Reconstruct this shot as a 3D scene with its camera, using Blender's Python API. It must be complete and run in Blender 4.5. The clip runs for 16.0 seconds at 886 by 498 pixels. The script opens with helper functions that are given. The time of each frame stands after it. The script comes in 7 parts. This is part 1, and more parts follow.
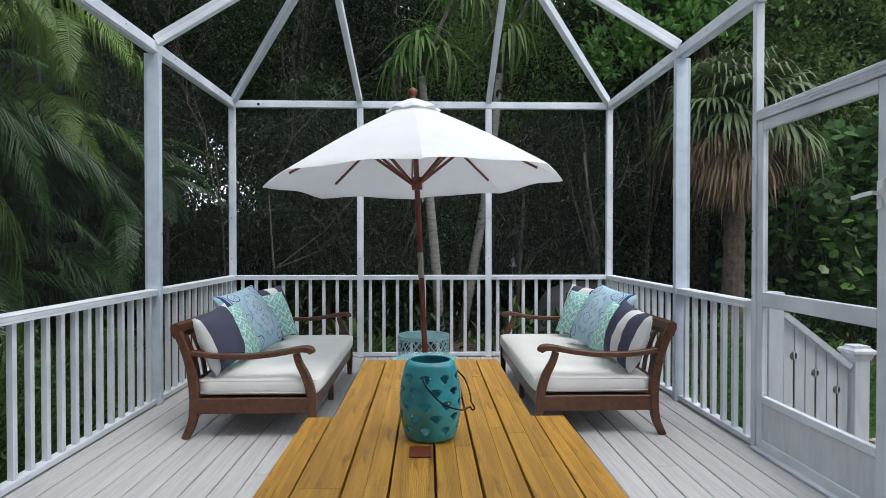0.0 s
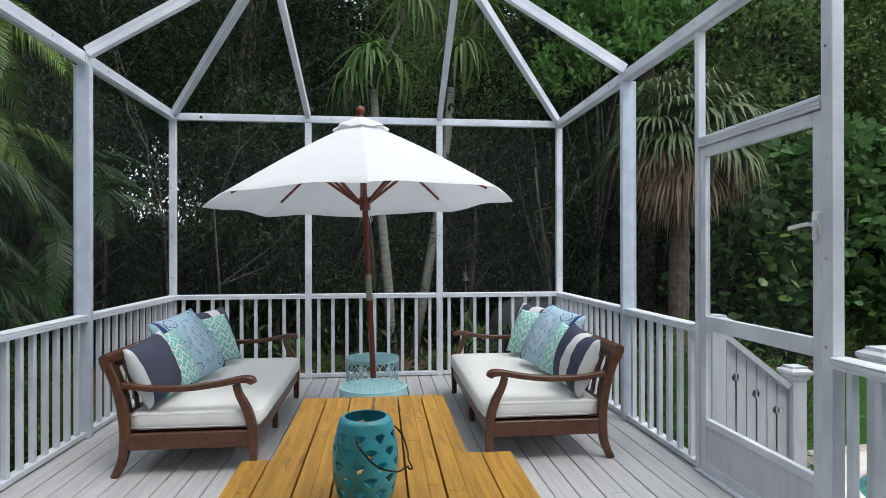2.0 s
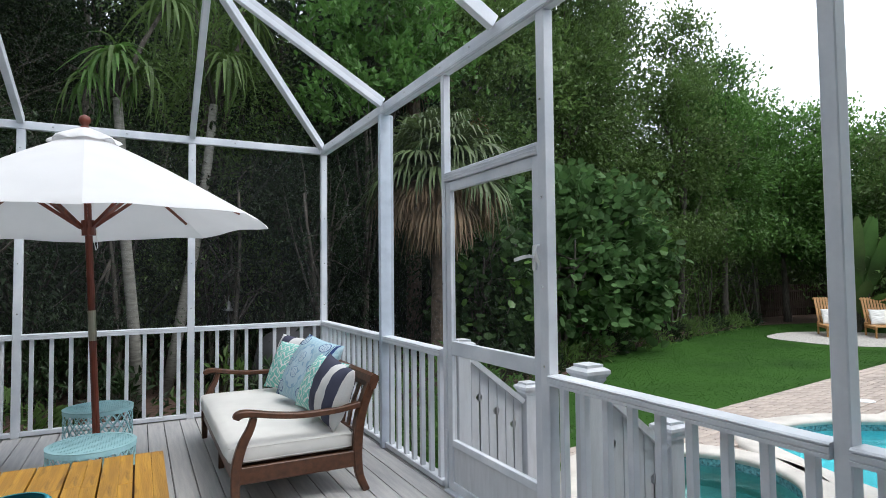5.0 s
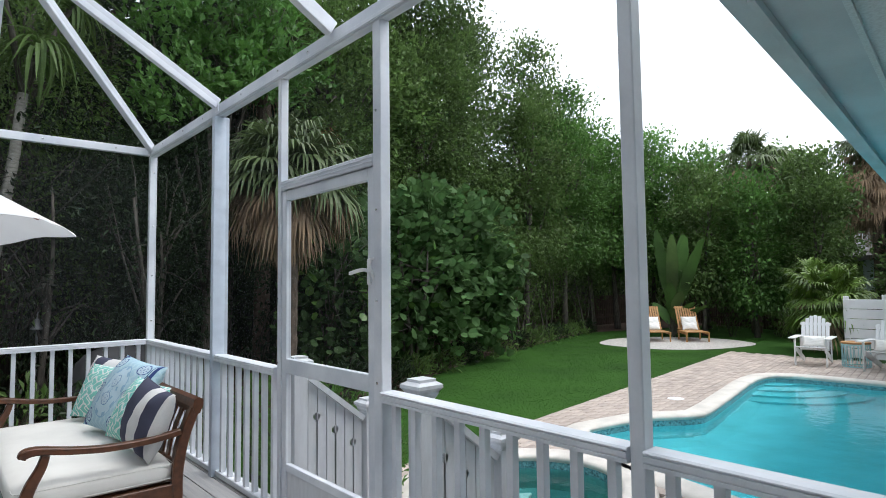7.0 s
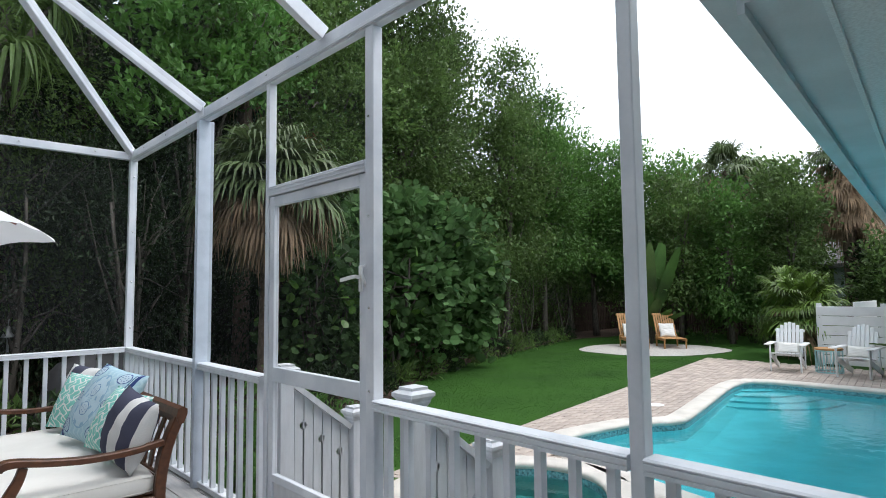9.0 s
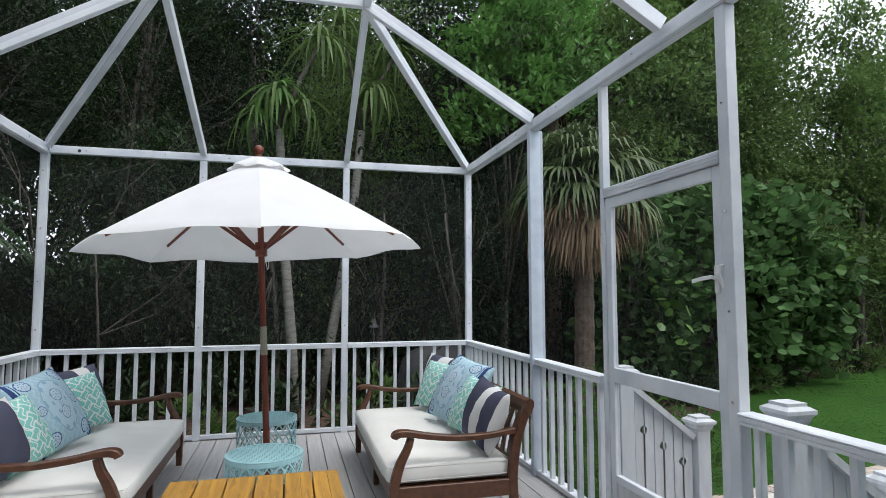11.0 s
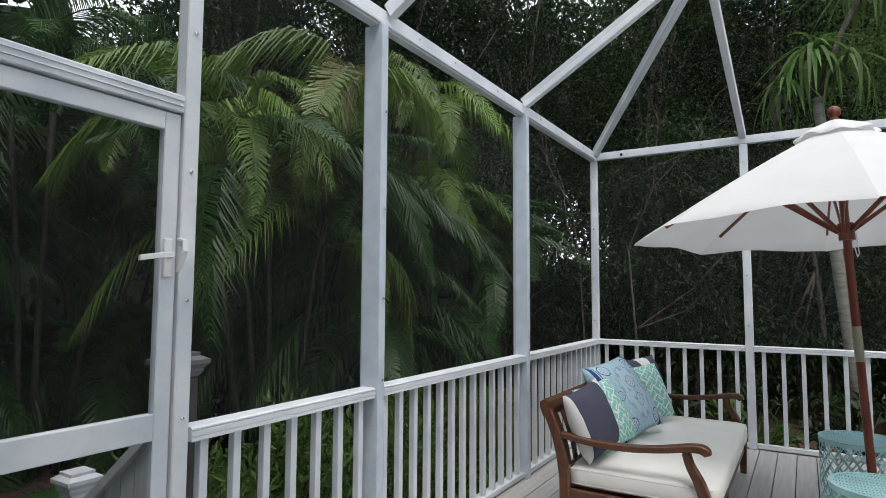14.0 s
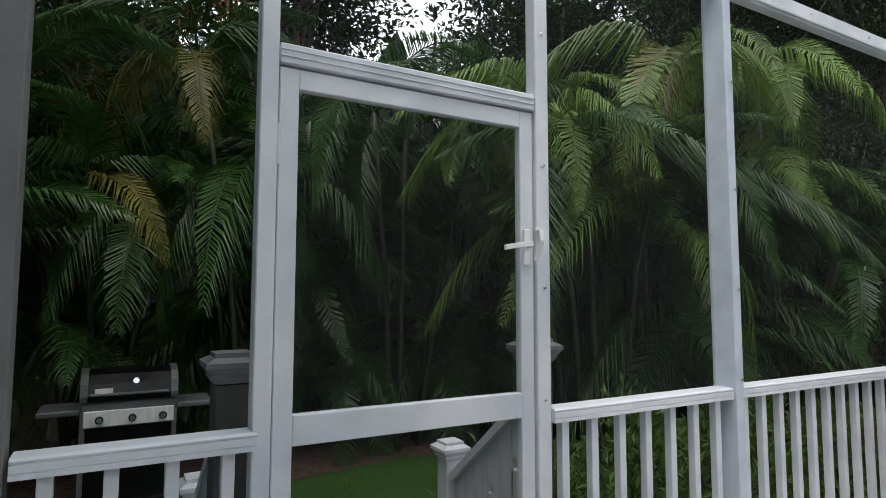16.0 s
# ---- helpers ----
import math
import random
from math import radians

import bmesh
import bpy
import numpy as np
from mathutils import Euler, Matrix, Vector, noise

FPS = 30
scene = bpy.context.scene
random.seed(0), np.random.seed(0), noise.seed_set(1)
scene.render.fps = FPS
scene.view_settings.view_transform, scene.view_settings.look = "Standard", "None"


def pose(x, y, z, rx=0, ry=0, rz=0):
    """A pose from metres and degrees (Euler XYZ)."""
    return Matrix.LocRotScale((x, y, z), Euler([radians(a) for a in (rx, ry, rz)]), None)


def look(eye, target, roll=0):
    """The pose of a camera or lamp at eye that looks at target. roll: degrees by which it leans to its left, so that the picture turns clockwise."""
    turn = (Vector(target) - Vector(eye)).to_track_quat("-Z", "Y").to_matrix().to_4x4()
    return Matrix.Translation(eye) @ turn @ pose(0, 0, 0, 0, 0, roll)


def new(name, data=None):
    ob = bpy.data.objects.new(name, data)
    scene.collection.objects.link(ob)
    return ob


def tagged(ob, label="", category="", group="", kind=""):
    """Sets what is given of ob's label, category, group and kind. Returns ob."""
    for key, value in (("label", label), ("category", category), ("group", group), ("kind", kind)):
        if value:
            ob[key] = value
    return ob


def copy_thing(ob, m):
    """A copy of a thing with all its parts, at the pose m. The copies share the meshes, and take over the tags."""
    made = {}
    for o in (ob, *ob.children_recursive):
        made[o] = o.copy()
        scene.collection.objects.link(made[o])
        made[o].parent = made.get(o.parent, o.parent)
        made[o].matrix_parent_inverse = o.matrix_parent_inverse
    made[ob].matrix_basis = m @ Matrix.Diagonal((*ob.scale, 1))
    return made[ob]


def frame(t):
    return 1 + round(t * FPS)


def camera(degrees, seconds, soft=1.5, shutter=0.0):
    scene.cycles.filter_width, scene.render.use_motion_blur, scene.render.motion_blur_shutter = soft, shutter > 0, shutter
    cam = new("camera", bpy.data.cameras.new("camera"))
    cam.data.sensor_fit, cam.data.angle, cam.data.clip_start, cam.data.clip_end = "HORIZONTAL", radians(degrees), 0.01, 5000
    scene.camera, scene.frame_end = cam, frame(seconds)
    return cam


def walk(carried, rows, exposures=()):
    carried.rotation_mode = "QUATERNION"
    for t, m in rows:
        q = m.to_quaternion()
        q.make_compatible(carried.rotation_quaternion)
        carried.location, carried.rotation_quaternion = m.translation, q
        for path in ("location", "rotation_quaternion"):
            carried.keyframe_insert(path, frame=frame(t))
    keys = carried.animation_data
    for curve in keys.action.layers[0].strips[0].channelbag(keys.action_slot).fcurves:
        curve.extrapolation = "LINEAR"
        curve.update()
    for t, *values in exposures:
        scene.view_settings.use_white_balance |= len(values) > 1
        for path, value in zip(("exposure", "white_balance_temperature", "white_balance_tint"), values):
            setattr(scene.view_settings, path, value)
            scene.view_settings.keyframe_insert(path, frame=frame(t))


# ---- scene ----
cam = camera(74.3, 16.0, 0.9)
PATH = [
    (0, (0.193, 0.101, 1.282), (0.249, 2.1, 1.259), -0.0),
    (0.5, (0.201, 0.118, 1.318), (0.257, 2.117, 1.301), 0.0),
    (1, (0.195, 0.142, 1.355), (0.269, 2.141, 1.34), 0.0),
    (1.5, (0.212, 0.162, 1.375), (0.328, 2.159, 1.369), -0.0),
    (2, (0.245, 0.176, 1.388), (0.454, 2.165, 1.392), -0.1),
    (2.5, (0.264, 0.193, 1.389), (0.598, 2.165, 1.41), -0.2),
    (3, (0.281, 0.2, 1.396), (0.722, 2.151, 1.429), -0.3),
    (3.5, (0.312, 0.206, 1.403), (0.855, 2.131, 1.449), -0.4),
    (4, (0.35, 0.215, 1.414), (1.022, 2.098, 1.471), -0.5),
    (4.5, (0.394, 0.217, 1.415), (1.189, 2.05, 1.486), -0.5),
    (5, (0.424, 0.217, 1.417), (1.344, 1.991, 1.503), -0.6),
    (7.5, (0.589, 0.21, 1.429), (1.959, 1.663, 1.55), -0.7),
    (8, (0.594, 0.208, 1.43), (1.997, 1.628, 1.554), -0.7),
    (8.2, (0.597, 0.216, 1.43), (2.005, 1.631, 1.559), -0.7),
    (10.3, (0.379, 0.321, 1.429), (1.313, 2.083, 1.584), -0.4),
    (10.5, (0.378, 0.324, 1.437), (1.177, 2.151, 1.589), -0.4),
    (11, (0.321, 0.38, 1.433), (0.825, 2.309, 1.584), -0.1),
    (11.5, (0.25, 0.464, 1.434), (0.5, 2.443, 1.585), -0.1),
    (12, (0.164, 0.516, 1.462), (0.138, 2.511, 1.611), 0.1),
    (12.5, (0.076, 0.547, 1.454), (-0.226, 2.519, 1.602), 0.1),
    (13, (0.024, 0.558, 1.429), (-0.531, 2.474, 1.576), 0.2),
    (13.5, (-0.038, 0.595, 1.409), (-0.809, 2.435, 1.551), 0.3),
    (14, (-0.106, 0.62, 1.383), (-1.153, 2.317, 1.531), 0.3),
    (14.5, (-0.141, 0.627, 1.357), (-1.45, 2.131, 1.505), 0.3),
    (15, (-0.179, 0.598, 1.346), (-1.661, 1.932, 1.5), 0.1),
    (15.5, (-0.206, 0.569, 1.33), (-1.828, 1.727, 1.489), 0.0),
    (16, (-0.244, 0.525, 1.326), (-1.986, 1.494, 1.48), 0.1),
]
walk(cam, [(t, look(eye, target, roll)) for t, eye, target, roll in PATH], [(0, 1.18, 6250, 10), (5, 1.2, 6280, 10), (8, 1.24, 6280, 10), (11, 1.18, 6350, 10), (13, 1.11, 6500, 10), (14.5, 1.1, 6600, 10), (16, 1.06, 6650, 10)])

# ---- light ----
world = bpy.data.worlds.new("overcast_sky")
scene.world = world
world.use_nodes = True
wn = world.node_tree
sky = wn.nodes.new("ShaderNodeTexSky")
sky.sky_type = "NISHITA"
sky.sun_disc = False
sky.sun_elevation, sky.sun_rotation = radians(62), radians(140)
sky.air_density, sky.dust_density, sky.ozone_density = 1.0, 4.0, 1.0
haze = wn.nodes.new("ShaderNodeMix")
haze.data_type = "RGBA"
haze.inputs[0].default_value = 0.75
haze.inputs[7].default_value = (9.2, 9.6, 10.0, 1)
wn.links.new(sky.outputs[0], haze.inputs[6])
wn.links.new(haze.outputs[2], wn.nodes["Background"].inputs[0])
wn.nodes["Background"].inputs[1].default_value = 0.105
sun = new("sun", bpy.data.lights.new("sun", "SUN"))
sun.data.energy, sun.data.angle, sun.data.color = 0.7, radians(25), (1.0, 0.97, 0.92)
sun.matrix_world = look((0, 0, 20), (0 - 3.0, 3.5, 20 - 9.0))

# ---- materials ----
MATS = {}


def mat(name, color, rough=0.6, vary=0.12, scale=6.0, bump=0.1, metal=0.0, stretch=(1, 1, 1), dark=None, spec=0.5, per_piece=0.0, thin=0.0, fine=60.0, streak=None):
    """A surface of one base colour with broad and fine variation; dark: colour of stains; per_piece: spread between pieces; thin: light let through."""
    if name in MATS:
        return MATS[name]
    m = bpy.data.materials.new(name)
    m.use_nodes = True
    n, l = m.node_tree.nodes, m.node_tree.links
    bsdf = n["Principled BSDF"]
    bsdf.inputs["Roughness"].default_value = rough
    bsdf.inputs["Metallic"].default_value = metal
    bsdf.inputs["Specular IOR Level"].default_value = spec
    tc = n.new("ShaderNodeTexCoord")
    mp = n.new("ShaderNodeMapping")
    mp.inputs["Scale"].default_value = stretch
    l.new(tc.outputs["Object"], mp.inputs[0])
    big, small = n.new("ShaderNodeTexNoise"), n.new("ShaderNodeTexNoise")
    big.inputs["Scale"].default_value, small.inputs["Scale"].default_value = scale, fine
    big.inputs["Detail"].default_value, small.inputs["Detail"].default_value = 4, 3
    l.new(mp.outputs[0], big.inputs["Vector"]), l.new(mp.outputs[0], small.inputs["Vector"])
    ramp = n.new("ShaderNodeMix")
    ramp.data_type = "RGBA"
    d = dark or [c * (1 - vary * 2.2) for c in color]
    ramp.inputs[6].default_value = (*d, 1)
    ramp.inputs[7].default_value = (*[min(1, c * (1 + vary * 0.5)) for c in color], 1)
    mr = n.new("ShaderNodeMapRange")
    mr.inputs[1].default_value, mr.inputs[2].default_value = 0.28, 0.62
    l.new(big.outputs[0], mr.inputs[0])
    l.new(mr.outputs[0], ramp.inputs[0])
    fine_mix = n.new("ShaderNodeMix")
    fine_mix.data_type, fine_mix.blend_type = "RGBA", "MULTIPLY"
    fine_mix.inputs[0].default_value = 1.0
    fr = n.new("ShaderNodeMapRange")
    fr.inputs[3].default_value, fr.inputs[4].default_value = 1 - vary, 1 + vary
    l.new(small.outputs[0], fr.inputs[0])
    l.new(ramp.outputs[2], fine_mix.inputs[6])
    l.new(fr.outputs[0], fine_mix.inputs[7])
    out = fine_mix.outputs[2]
    if per_piece:
        info, geo = n.new("ShaderNodeObjectInfo"), n.new("ShaderNodeNewGeometry")
        add = n.new("ShaderNodeMath")
        l.new(info.outputs["Random"], add.inputs[0]), l.new(geo.outputs["Random Per Island"], add.inputs[1])
        pr = n.new("ShaderNodeMapRange")
        pr.inputs[2].default_value = 2.0
        pr.inputs[3].default_value, pr.inputs[4].default_value = 1 - per_piece, 1 + per_piece
        l.new(add.outputs[0], pr.inputs[0])
        pm = n.new("ShaderNodeMix")
        pm.data_type, pm.blend_type = "RGBA", "MULTIPLY"
        pm.inputs[0].default_value = 1.0
        l.new(out, pm.inputs[6]), l.new(pr.outputs[0], pm.inputs[7])
        out = pm.outputs[2]
    if streak:
        marks, mm, mk, sm = n.new("ShaderNodeTexNoise"), n.new("ShaderNodeMapping"), n.new("ShaderNodeMapRange"), n.new("ShaderNodeMix")
        mm.inputs["Scale"].default_value = (34, 5, 34)
        marks.inputs["Scale"].default_value, marks.inputs["Detail"].default_value = 1.0, 5
        mk.inputs[1].default_value, mk.inputs[2].default_value, mk.inputs[4].default_value = 0.56, 0.68, 0.8
        sm.data_type = "RGBA"
        sm.inputs[7].default_value = (*streak, 1)
        l.new(tc.outputs["Object"], mm.inputs[0]), l.new(mm.outputs[0], marks.inputs["Vector"])
        l.new(marks.outputs[0], mk.inputs[0]), l.new(mk.outputs[0], sm.inputs[0]), l.new(out, sm.inputs[6])
        out = sm.outputs[2]
    l.new(out, bsdf.inputs["Base Color"])
    if bump:
        b = n.new("ShaderNodeBump")
        b.inputs["Strength"].default_value, b.inputs["Distance"].default_value = bump, 0.004
        l.new(small.outputs[0], b.inputs["Height"])
        l.new(b.outputs[0], bsdf.inputs["Normal"])
    if thin:
        tr, mix = n.new("ShaderNodeBsdfTranslucent"), n.new("ShaderNodeMixShader")
        mix.inputs[0].default_value = thin
        l.new(out, tr.inputs[0])
        l.new(bsdf.outputs[0], mix.inputs[1]), l.new(tr.outputs[0], mix.inputs[2])
        l.new(mix.outputs[0], n["Material Output"].inputs[0])
    MATS[name] = m
    return m


WHITE = mat("white_painted_aluminium", (0.70, 0.725, 0.765), 0.42, 0.05, 3.0, 0.05, dark=(0.52, 0.56, 0.62))
WHITE_WOOD = mat("white_painted_wood", (0.66, 0.68, 0.72), 0.5, 0.07, 4.0, 0.2, stretch=(6, 6, 1))
GALV = mat("chalky_white_post", (0.54, 0.60, 0.68), 0.5, 0.08, 9.0, 0.25, dark=(0.46, 0.52, 0.6), fine=140)
POSTGREY = mat("grey_painted_post", (0.06, 0.06, 0.06), 0.6, 0.12, 5.0, 0.2, stretch=(6, 6, 1))
PANELGREY = mat("grey_painted_boards", (0.60, 0.62, 0.65), 0.6, 0.05, 5.0, 0.3, stretch=(6, 6, 1))
DECK = mat("light_grey_deck_paint", (0.485, 0.475, 0.465), 0.55, 0.10, 2.5, 0.35, stretch=(14, 0.8, 14), dark=(0.38, 0.38, 0.39), per_piece=0.08, fine=25)
DARK = mat("dark_gap", (0.02, 0.02, 0.02), 0.9, 0.1)
TEAK = mat("yellow_oiled_teak", (0.44, 0.232, 0.028), 0.4, 0.22, 2.0, 0.4, stretch=(26, 1.1, 26), dark=(0.27, 0.125, 0.016), per_piece=0.17, fine=14, streak=(0.13, 0.05, 0.012))
WALNUT = mat("dark_stained_hardwood", (0.108, 0.042, 0.019), 0.38, 0.2, 6.0, 0.12, stretch=(4, 4, 4), fine=50)
POLE = mat("red_brown_varnished_wood", (0.16, 0.035, 0.018), 0.3, 0.15, 8.0, 0.08, stretch=(6, 6, 1))
CUSHION = mat("off_white_canvas", (0.80, 0.79, 0.755), 0.9, 0.03, 4.0, 0.3, fine=400, spec=0.15)
CANOPY = mat("white_canvas", (0.84, 0.84, 0.85), 0.85, 0.02, 3.0, 0.2, fine=300, spec=0.15, thin=0.25)
BRASS = mat("brushed_brass", (0.55, 0.48, 0.36), 0.3, 0.08, metal=1.0)
CHROME = mat("bright_steel", (0.75, 0.75, 0.76), 0.25, 0.05, metal=1.0)
AQUA = mat("aqua_enamelled_metal", (0.40, 0.66, 0.70), 0.4, 0.08, 8.0, 0.05, dark=(0.32, 0.56, 0.60))
CAPGREY = mat("weathered_grey_cap", (0.17, 0.17, 0.175), 0.6, 0.12, 6.0, 0.2)
ZINC = mat("dull_zinc", (0.30, 0.31, 0.31), 0.5, 0.15, 8.0, 0.1, metal=0.6)
GLAZE = mat("turquoise_glazed_ceramic", (0.05, 0.36, 0.45), 0.16, 0.2, 9.0, 0.04, dark=(0.05, 0.19, 0.18), fine=22, stretch=(1, 1, 0.5))
WIRE = mat("dark_wire", (0.02, 0.018, 0.015), 0.4, 0.1, metal=0.6)
FASCIA = mat("blue_grey_painted_fascia", (0.50, 0.57, 0.60), 0.6, 0.06, 2.0, 0.2)
SIDING = mat("pale_blue_house_siding", (0.42, 0.50, 0.53), 0.7, 0.06, 2.0, 0.2)
SOFFIT = mat("blue_grey_soffit", (0.60, 0.67, 0.69), 0.7, 0.06, 60.0, 0.3)
GRASS = mat("lawn_soil_green", (0.028, 0.076, 0.012), 0.9, 0.25, 0.8, 0.35, dark=(0.020, 0.056, 0.010), fine=110, spec=0.1)
BLADE = mat("grass_blade", (0.036, 0.098, 0.016), 0.8, 0.25, 1.0, 0, per_piece=0.2, thin=0.4, spec=0.15)
MULCH = mat("brown_mulch", (0.075, 0.042, 0.028), 0.95, 0.4, 14.0, 1.0, fine=120)
GRAVEL = mat("pale_gravel", (0.46, 0.44, 0.41), 0.95, 0.2, 20.0, 1.0, fine=160)
PAVER = mat("beige_grey_paver", (0.42, 0.355, 0.31), 0.85, 0.12, 5.0, 0.4, per_piece=0.22, fine=80)
COPING = mat("cream_coping_stone", (0.62, 0.58, 0.53), 0.7, 0.08, 4.0, 0.3)
PLASTER = mat("pool_plaster", (0.30, 0.72, 0.76), 0.7, 0.06, 2.0, 0.1)
POOLTILE = mat("dark_waterline_tile", (0.16, 0.36, 0.40), 0.25, 0.3, 30.0, 0.1)
BARK = mat("grey_bark", (0.085, 0.075, 0.062), 0.9, 0.3, 8.0, 0.8, stretch=(3, 3, 0.8), fine=40)
PALEBARK = mat("pale_palm_bark", (0.21, 0.205, 0.18), 0.85, 0.22, 10.0, 0.6, stretch=(1, 1, 4), dark=(0.12, 0.115, 0.10))
PALMBARK = mat("palm_boot_bark", (0.12, 0.088, 0.068), 0.95, 0.35, 14.0, 1.0, dark=(0.06, 0.045, 0.035))
# Darkest leaf; holds the wood's shade in its colour, mixed into ferns too.
LEAF_DARK = mat("dark_and_shaded_leaf", (0.022, 0.044, 0.015), 0.5, 0.32, 0.8, 0, per_piece=0.6, thin=0.3, spec=0.3)
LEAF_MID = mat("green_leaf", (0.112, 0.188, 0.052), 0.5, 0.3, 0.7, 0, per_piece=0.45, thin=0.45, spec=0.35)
LEAF_BRIGHT = mat("bright_green_leaf", (0.092, 0.198, 0.042), 0.5, 0.3, 0.7, 0, per_piece=0.4, thin=0.4, spec=0.35)
LEAF_LIGHT = mat("light_green_broad_leaf", (0.105, 0.235, 0.05), 0.5, 0.25, 0.8, 0, per_piece=0.4, thin=0.35, spec=0.35)
LEAF_ROUND = mat("sea_grape_leaf", (0.066, 0.130, 0.043), 0.6, 0.25, 0.9, 0, per_piece=0.5, thin=0.35, spec=0.15)
# Shaded and sunlit copies of the areca frond: light and shade in the colour.
PALM_GREEN = mat("shaded_palm_frond_green", (0.030, 0.086, 0.014), 0.42, 0.3, 0.6, 0, per_piece=0.45, thin=0.3)
PALM_LIME = mat("lime_and_sunlit_palm_leaf", (0.118, 0.205, 0.031), 0.42, 0.3, 0.6, 0, per_piece=0.4, thin=0.3)
PALM_YELLOW = mat("yellowing_palm_frond", (0.16, 0.15, 0.028), 0.5, 0.3, 0.8, 0, per_piece=0.35, thin=0.3)
PALM_FAN = mat("grey_green_fan_leaf", (0.092, 0.135, 0.048), 0.5, 0.25, 1.0, 0, per_piece=0.4, thin=0.25)
PALM_DEAD = mat("dead_brown_fan_leaf", (0.30, 0.205, 0.125), 0.8, 0.25, 2.0, 0, per_piece=0.35, thin=0.15)
STEM = mat("palm_cane_stem", (0.042, 0.043, 0.026), 0.6, 0.25, 6.0, 0.2, stretch=(1, 1, 6))
FENCE = mat("brown_weathered_fence", (0.05, 0.032, 0.023), 0.9, 0.2, 5.0, 0.4)
LOUNGE = mat("honey_teak", (0.42, 0.22, 0.075), 0.55, 0.15, 6.0, 0.2)
CHAIRWHITE = mat("white_plastic_wood", (0.78, 0.79, 0.80), 0.45, 0.03, 4.0, 0.05)
ROOFTILE = mat("grey_shingle", (0.22, 0.22, 0.23), 0.9, 0.2, 8.0, 0.5)
BLACK = mat("black_enamel", (0.006, 0.006, 0.007), 0.2, 0.1, 5.0, 0.01, spec=0.3)
PLASTIC = mat("dark_grey_plastic", (0.10, 0.105, 0.11), 0.5, 0.1)
STEEL = mat("brushed_steel", (0.80, 0.80, 0.80), 0.4, 0.06, metal=0.25, stretch=(1, 12, 1))


def screen_mat():
    m = bpy.data.materials.new("charcoal_insect_mesh")
    m.use_nodes = True
    n, l = m.node_tree.nodes, m.node_tree.links
    tr, mix = n.new("ShaderNodeBsdfTransparent"), n.new("ShaderNodeMixShader")
    b = n["Principled BSDF"]
    b.inputs["Base Color"].default_value = (0.13, 0.14, 0.15, 1)
    b.inputs["Roughness"].default_value = 0.8
    b.inputs["Specular IOR Level"].default_value = 0.2
    tr.inputs[0].default_value = (0.89, 0.89, 0.89, 1)
    mix.inputs[0].default_value = 0.065
    l.new(tr.outputs[0], mix.inputs[1]), l.new(b.outputs[0], mix.inputs[2])
    l.new(mix.outputs[0], n["Material Output"].inputs[0])
    return m


SCREEN = screen_mat()


def water_mat():
    m = bpy.data.materials.new("pool_water")
    m.use_nodes = True
    n, l = m.node_tree.nodes, m.node_tree.links
    gl, tr, mix, fr = n.new("ShaderNodeBsdfGlossy"), n.new("ShaderNodeBsdfRefraction"), n.new("ShaderNodeMixShader"), n.new("ShaderNodeFresnel")
    gl.inputs["Roughness"].default_value = 0.02
    tr.inputs["Roughness"].default_value, tr.inputs["IOR"].default_value = 0.0, 1.33
    tr.inputs[0].default_value = (0.55, 0.92, 0.97, 1)
    fr.inputs[0].default_value = 1.33
    no, bp = n.new("ShaderNodeTexNoise"), n.new("ShaderNodeBump")
    no.inputs["Scale"].default_value, no.inputs["Detail"].default_value = 5.0, 3
    bp.inputs["Strength"].default_value, bp.inputs["Distance"].default_value = 0.35, 0.02
    tc = n.new("ShaderNodeTexCoord")
    l.new(tc.outputs["Object"], no.inputs["Vector"])
    l.new(no.outputs[0], bp.inputs["Height"])
    l.new(bp.outputs[0], gl.inputs["Normal"]), l.new(bp.outputs[0], tr.inputs["Normal"]), l.new(bp.outputs[0], fr.inputs["Normal"])
    l.new(fr.outputs[0], mix.inputs[0]), l.new(tr.outputs[0], mix.inputs[1]), l.new(gl.outputs[0], mix.inputs[2])
    l.new(mix.outputs[0], n["Material Output"].inputs[0])
    return m


WATER = water_mat()

# ---- building helpers ----


def thing(name, label, category, loc=(0, 0, 0), rz=0, group="", kind=""):
    ob = new(name)
    ob.matrix_world = pose(*loc, 0, 0, rz)
    ob.empty_display_size = 0.1
    return tagged(ob, label, category, group, kind)


def mesh_of(name, bm, material, smooth=False):
    me = bpy.data.meshes.new(name)
    bm.to_mesh(me)
    bm.free()
    for m in (material if isinstance(material, (list, tuple)) else [material]):
        me.materials.append(m)
    if smooth:
        me.shade_smooth()
    return me


def part(name, bm, material, parent, label="", smooth=False):
    ob = new(name, mesh_of(name, bm, material, smooth))
    ob.parent = parent
    if label:
        ob["label"] = label
    return ob


def piece(name, me, parent, loc=(0, 0, 0), rot=(0, 0, 0), scale=(1, 1, 1)):
    ob = new(name, me)
    ob.parent = parent
    ob.matrix_basis = pose(*loc, *rot) @ Matrix.Diagonal((*scale, 1))
    return ob


def setting(name, bm, material, label, category, smooth=False):
    ob = new(name, mesh_of(name, bm, material, smooth))
    return tagged(ob, label, category, kind="structure")


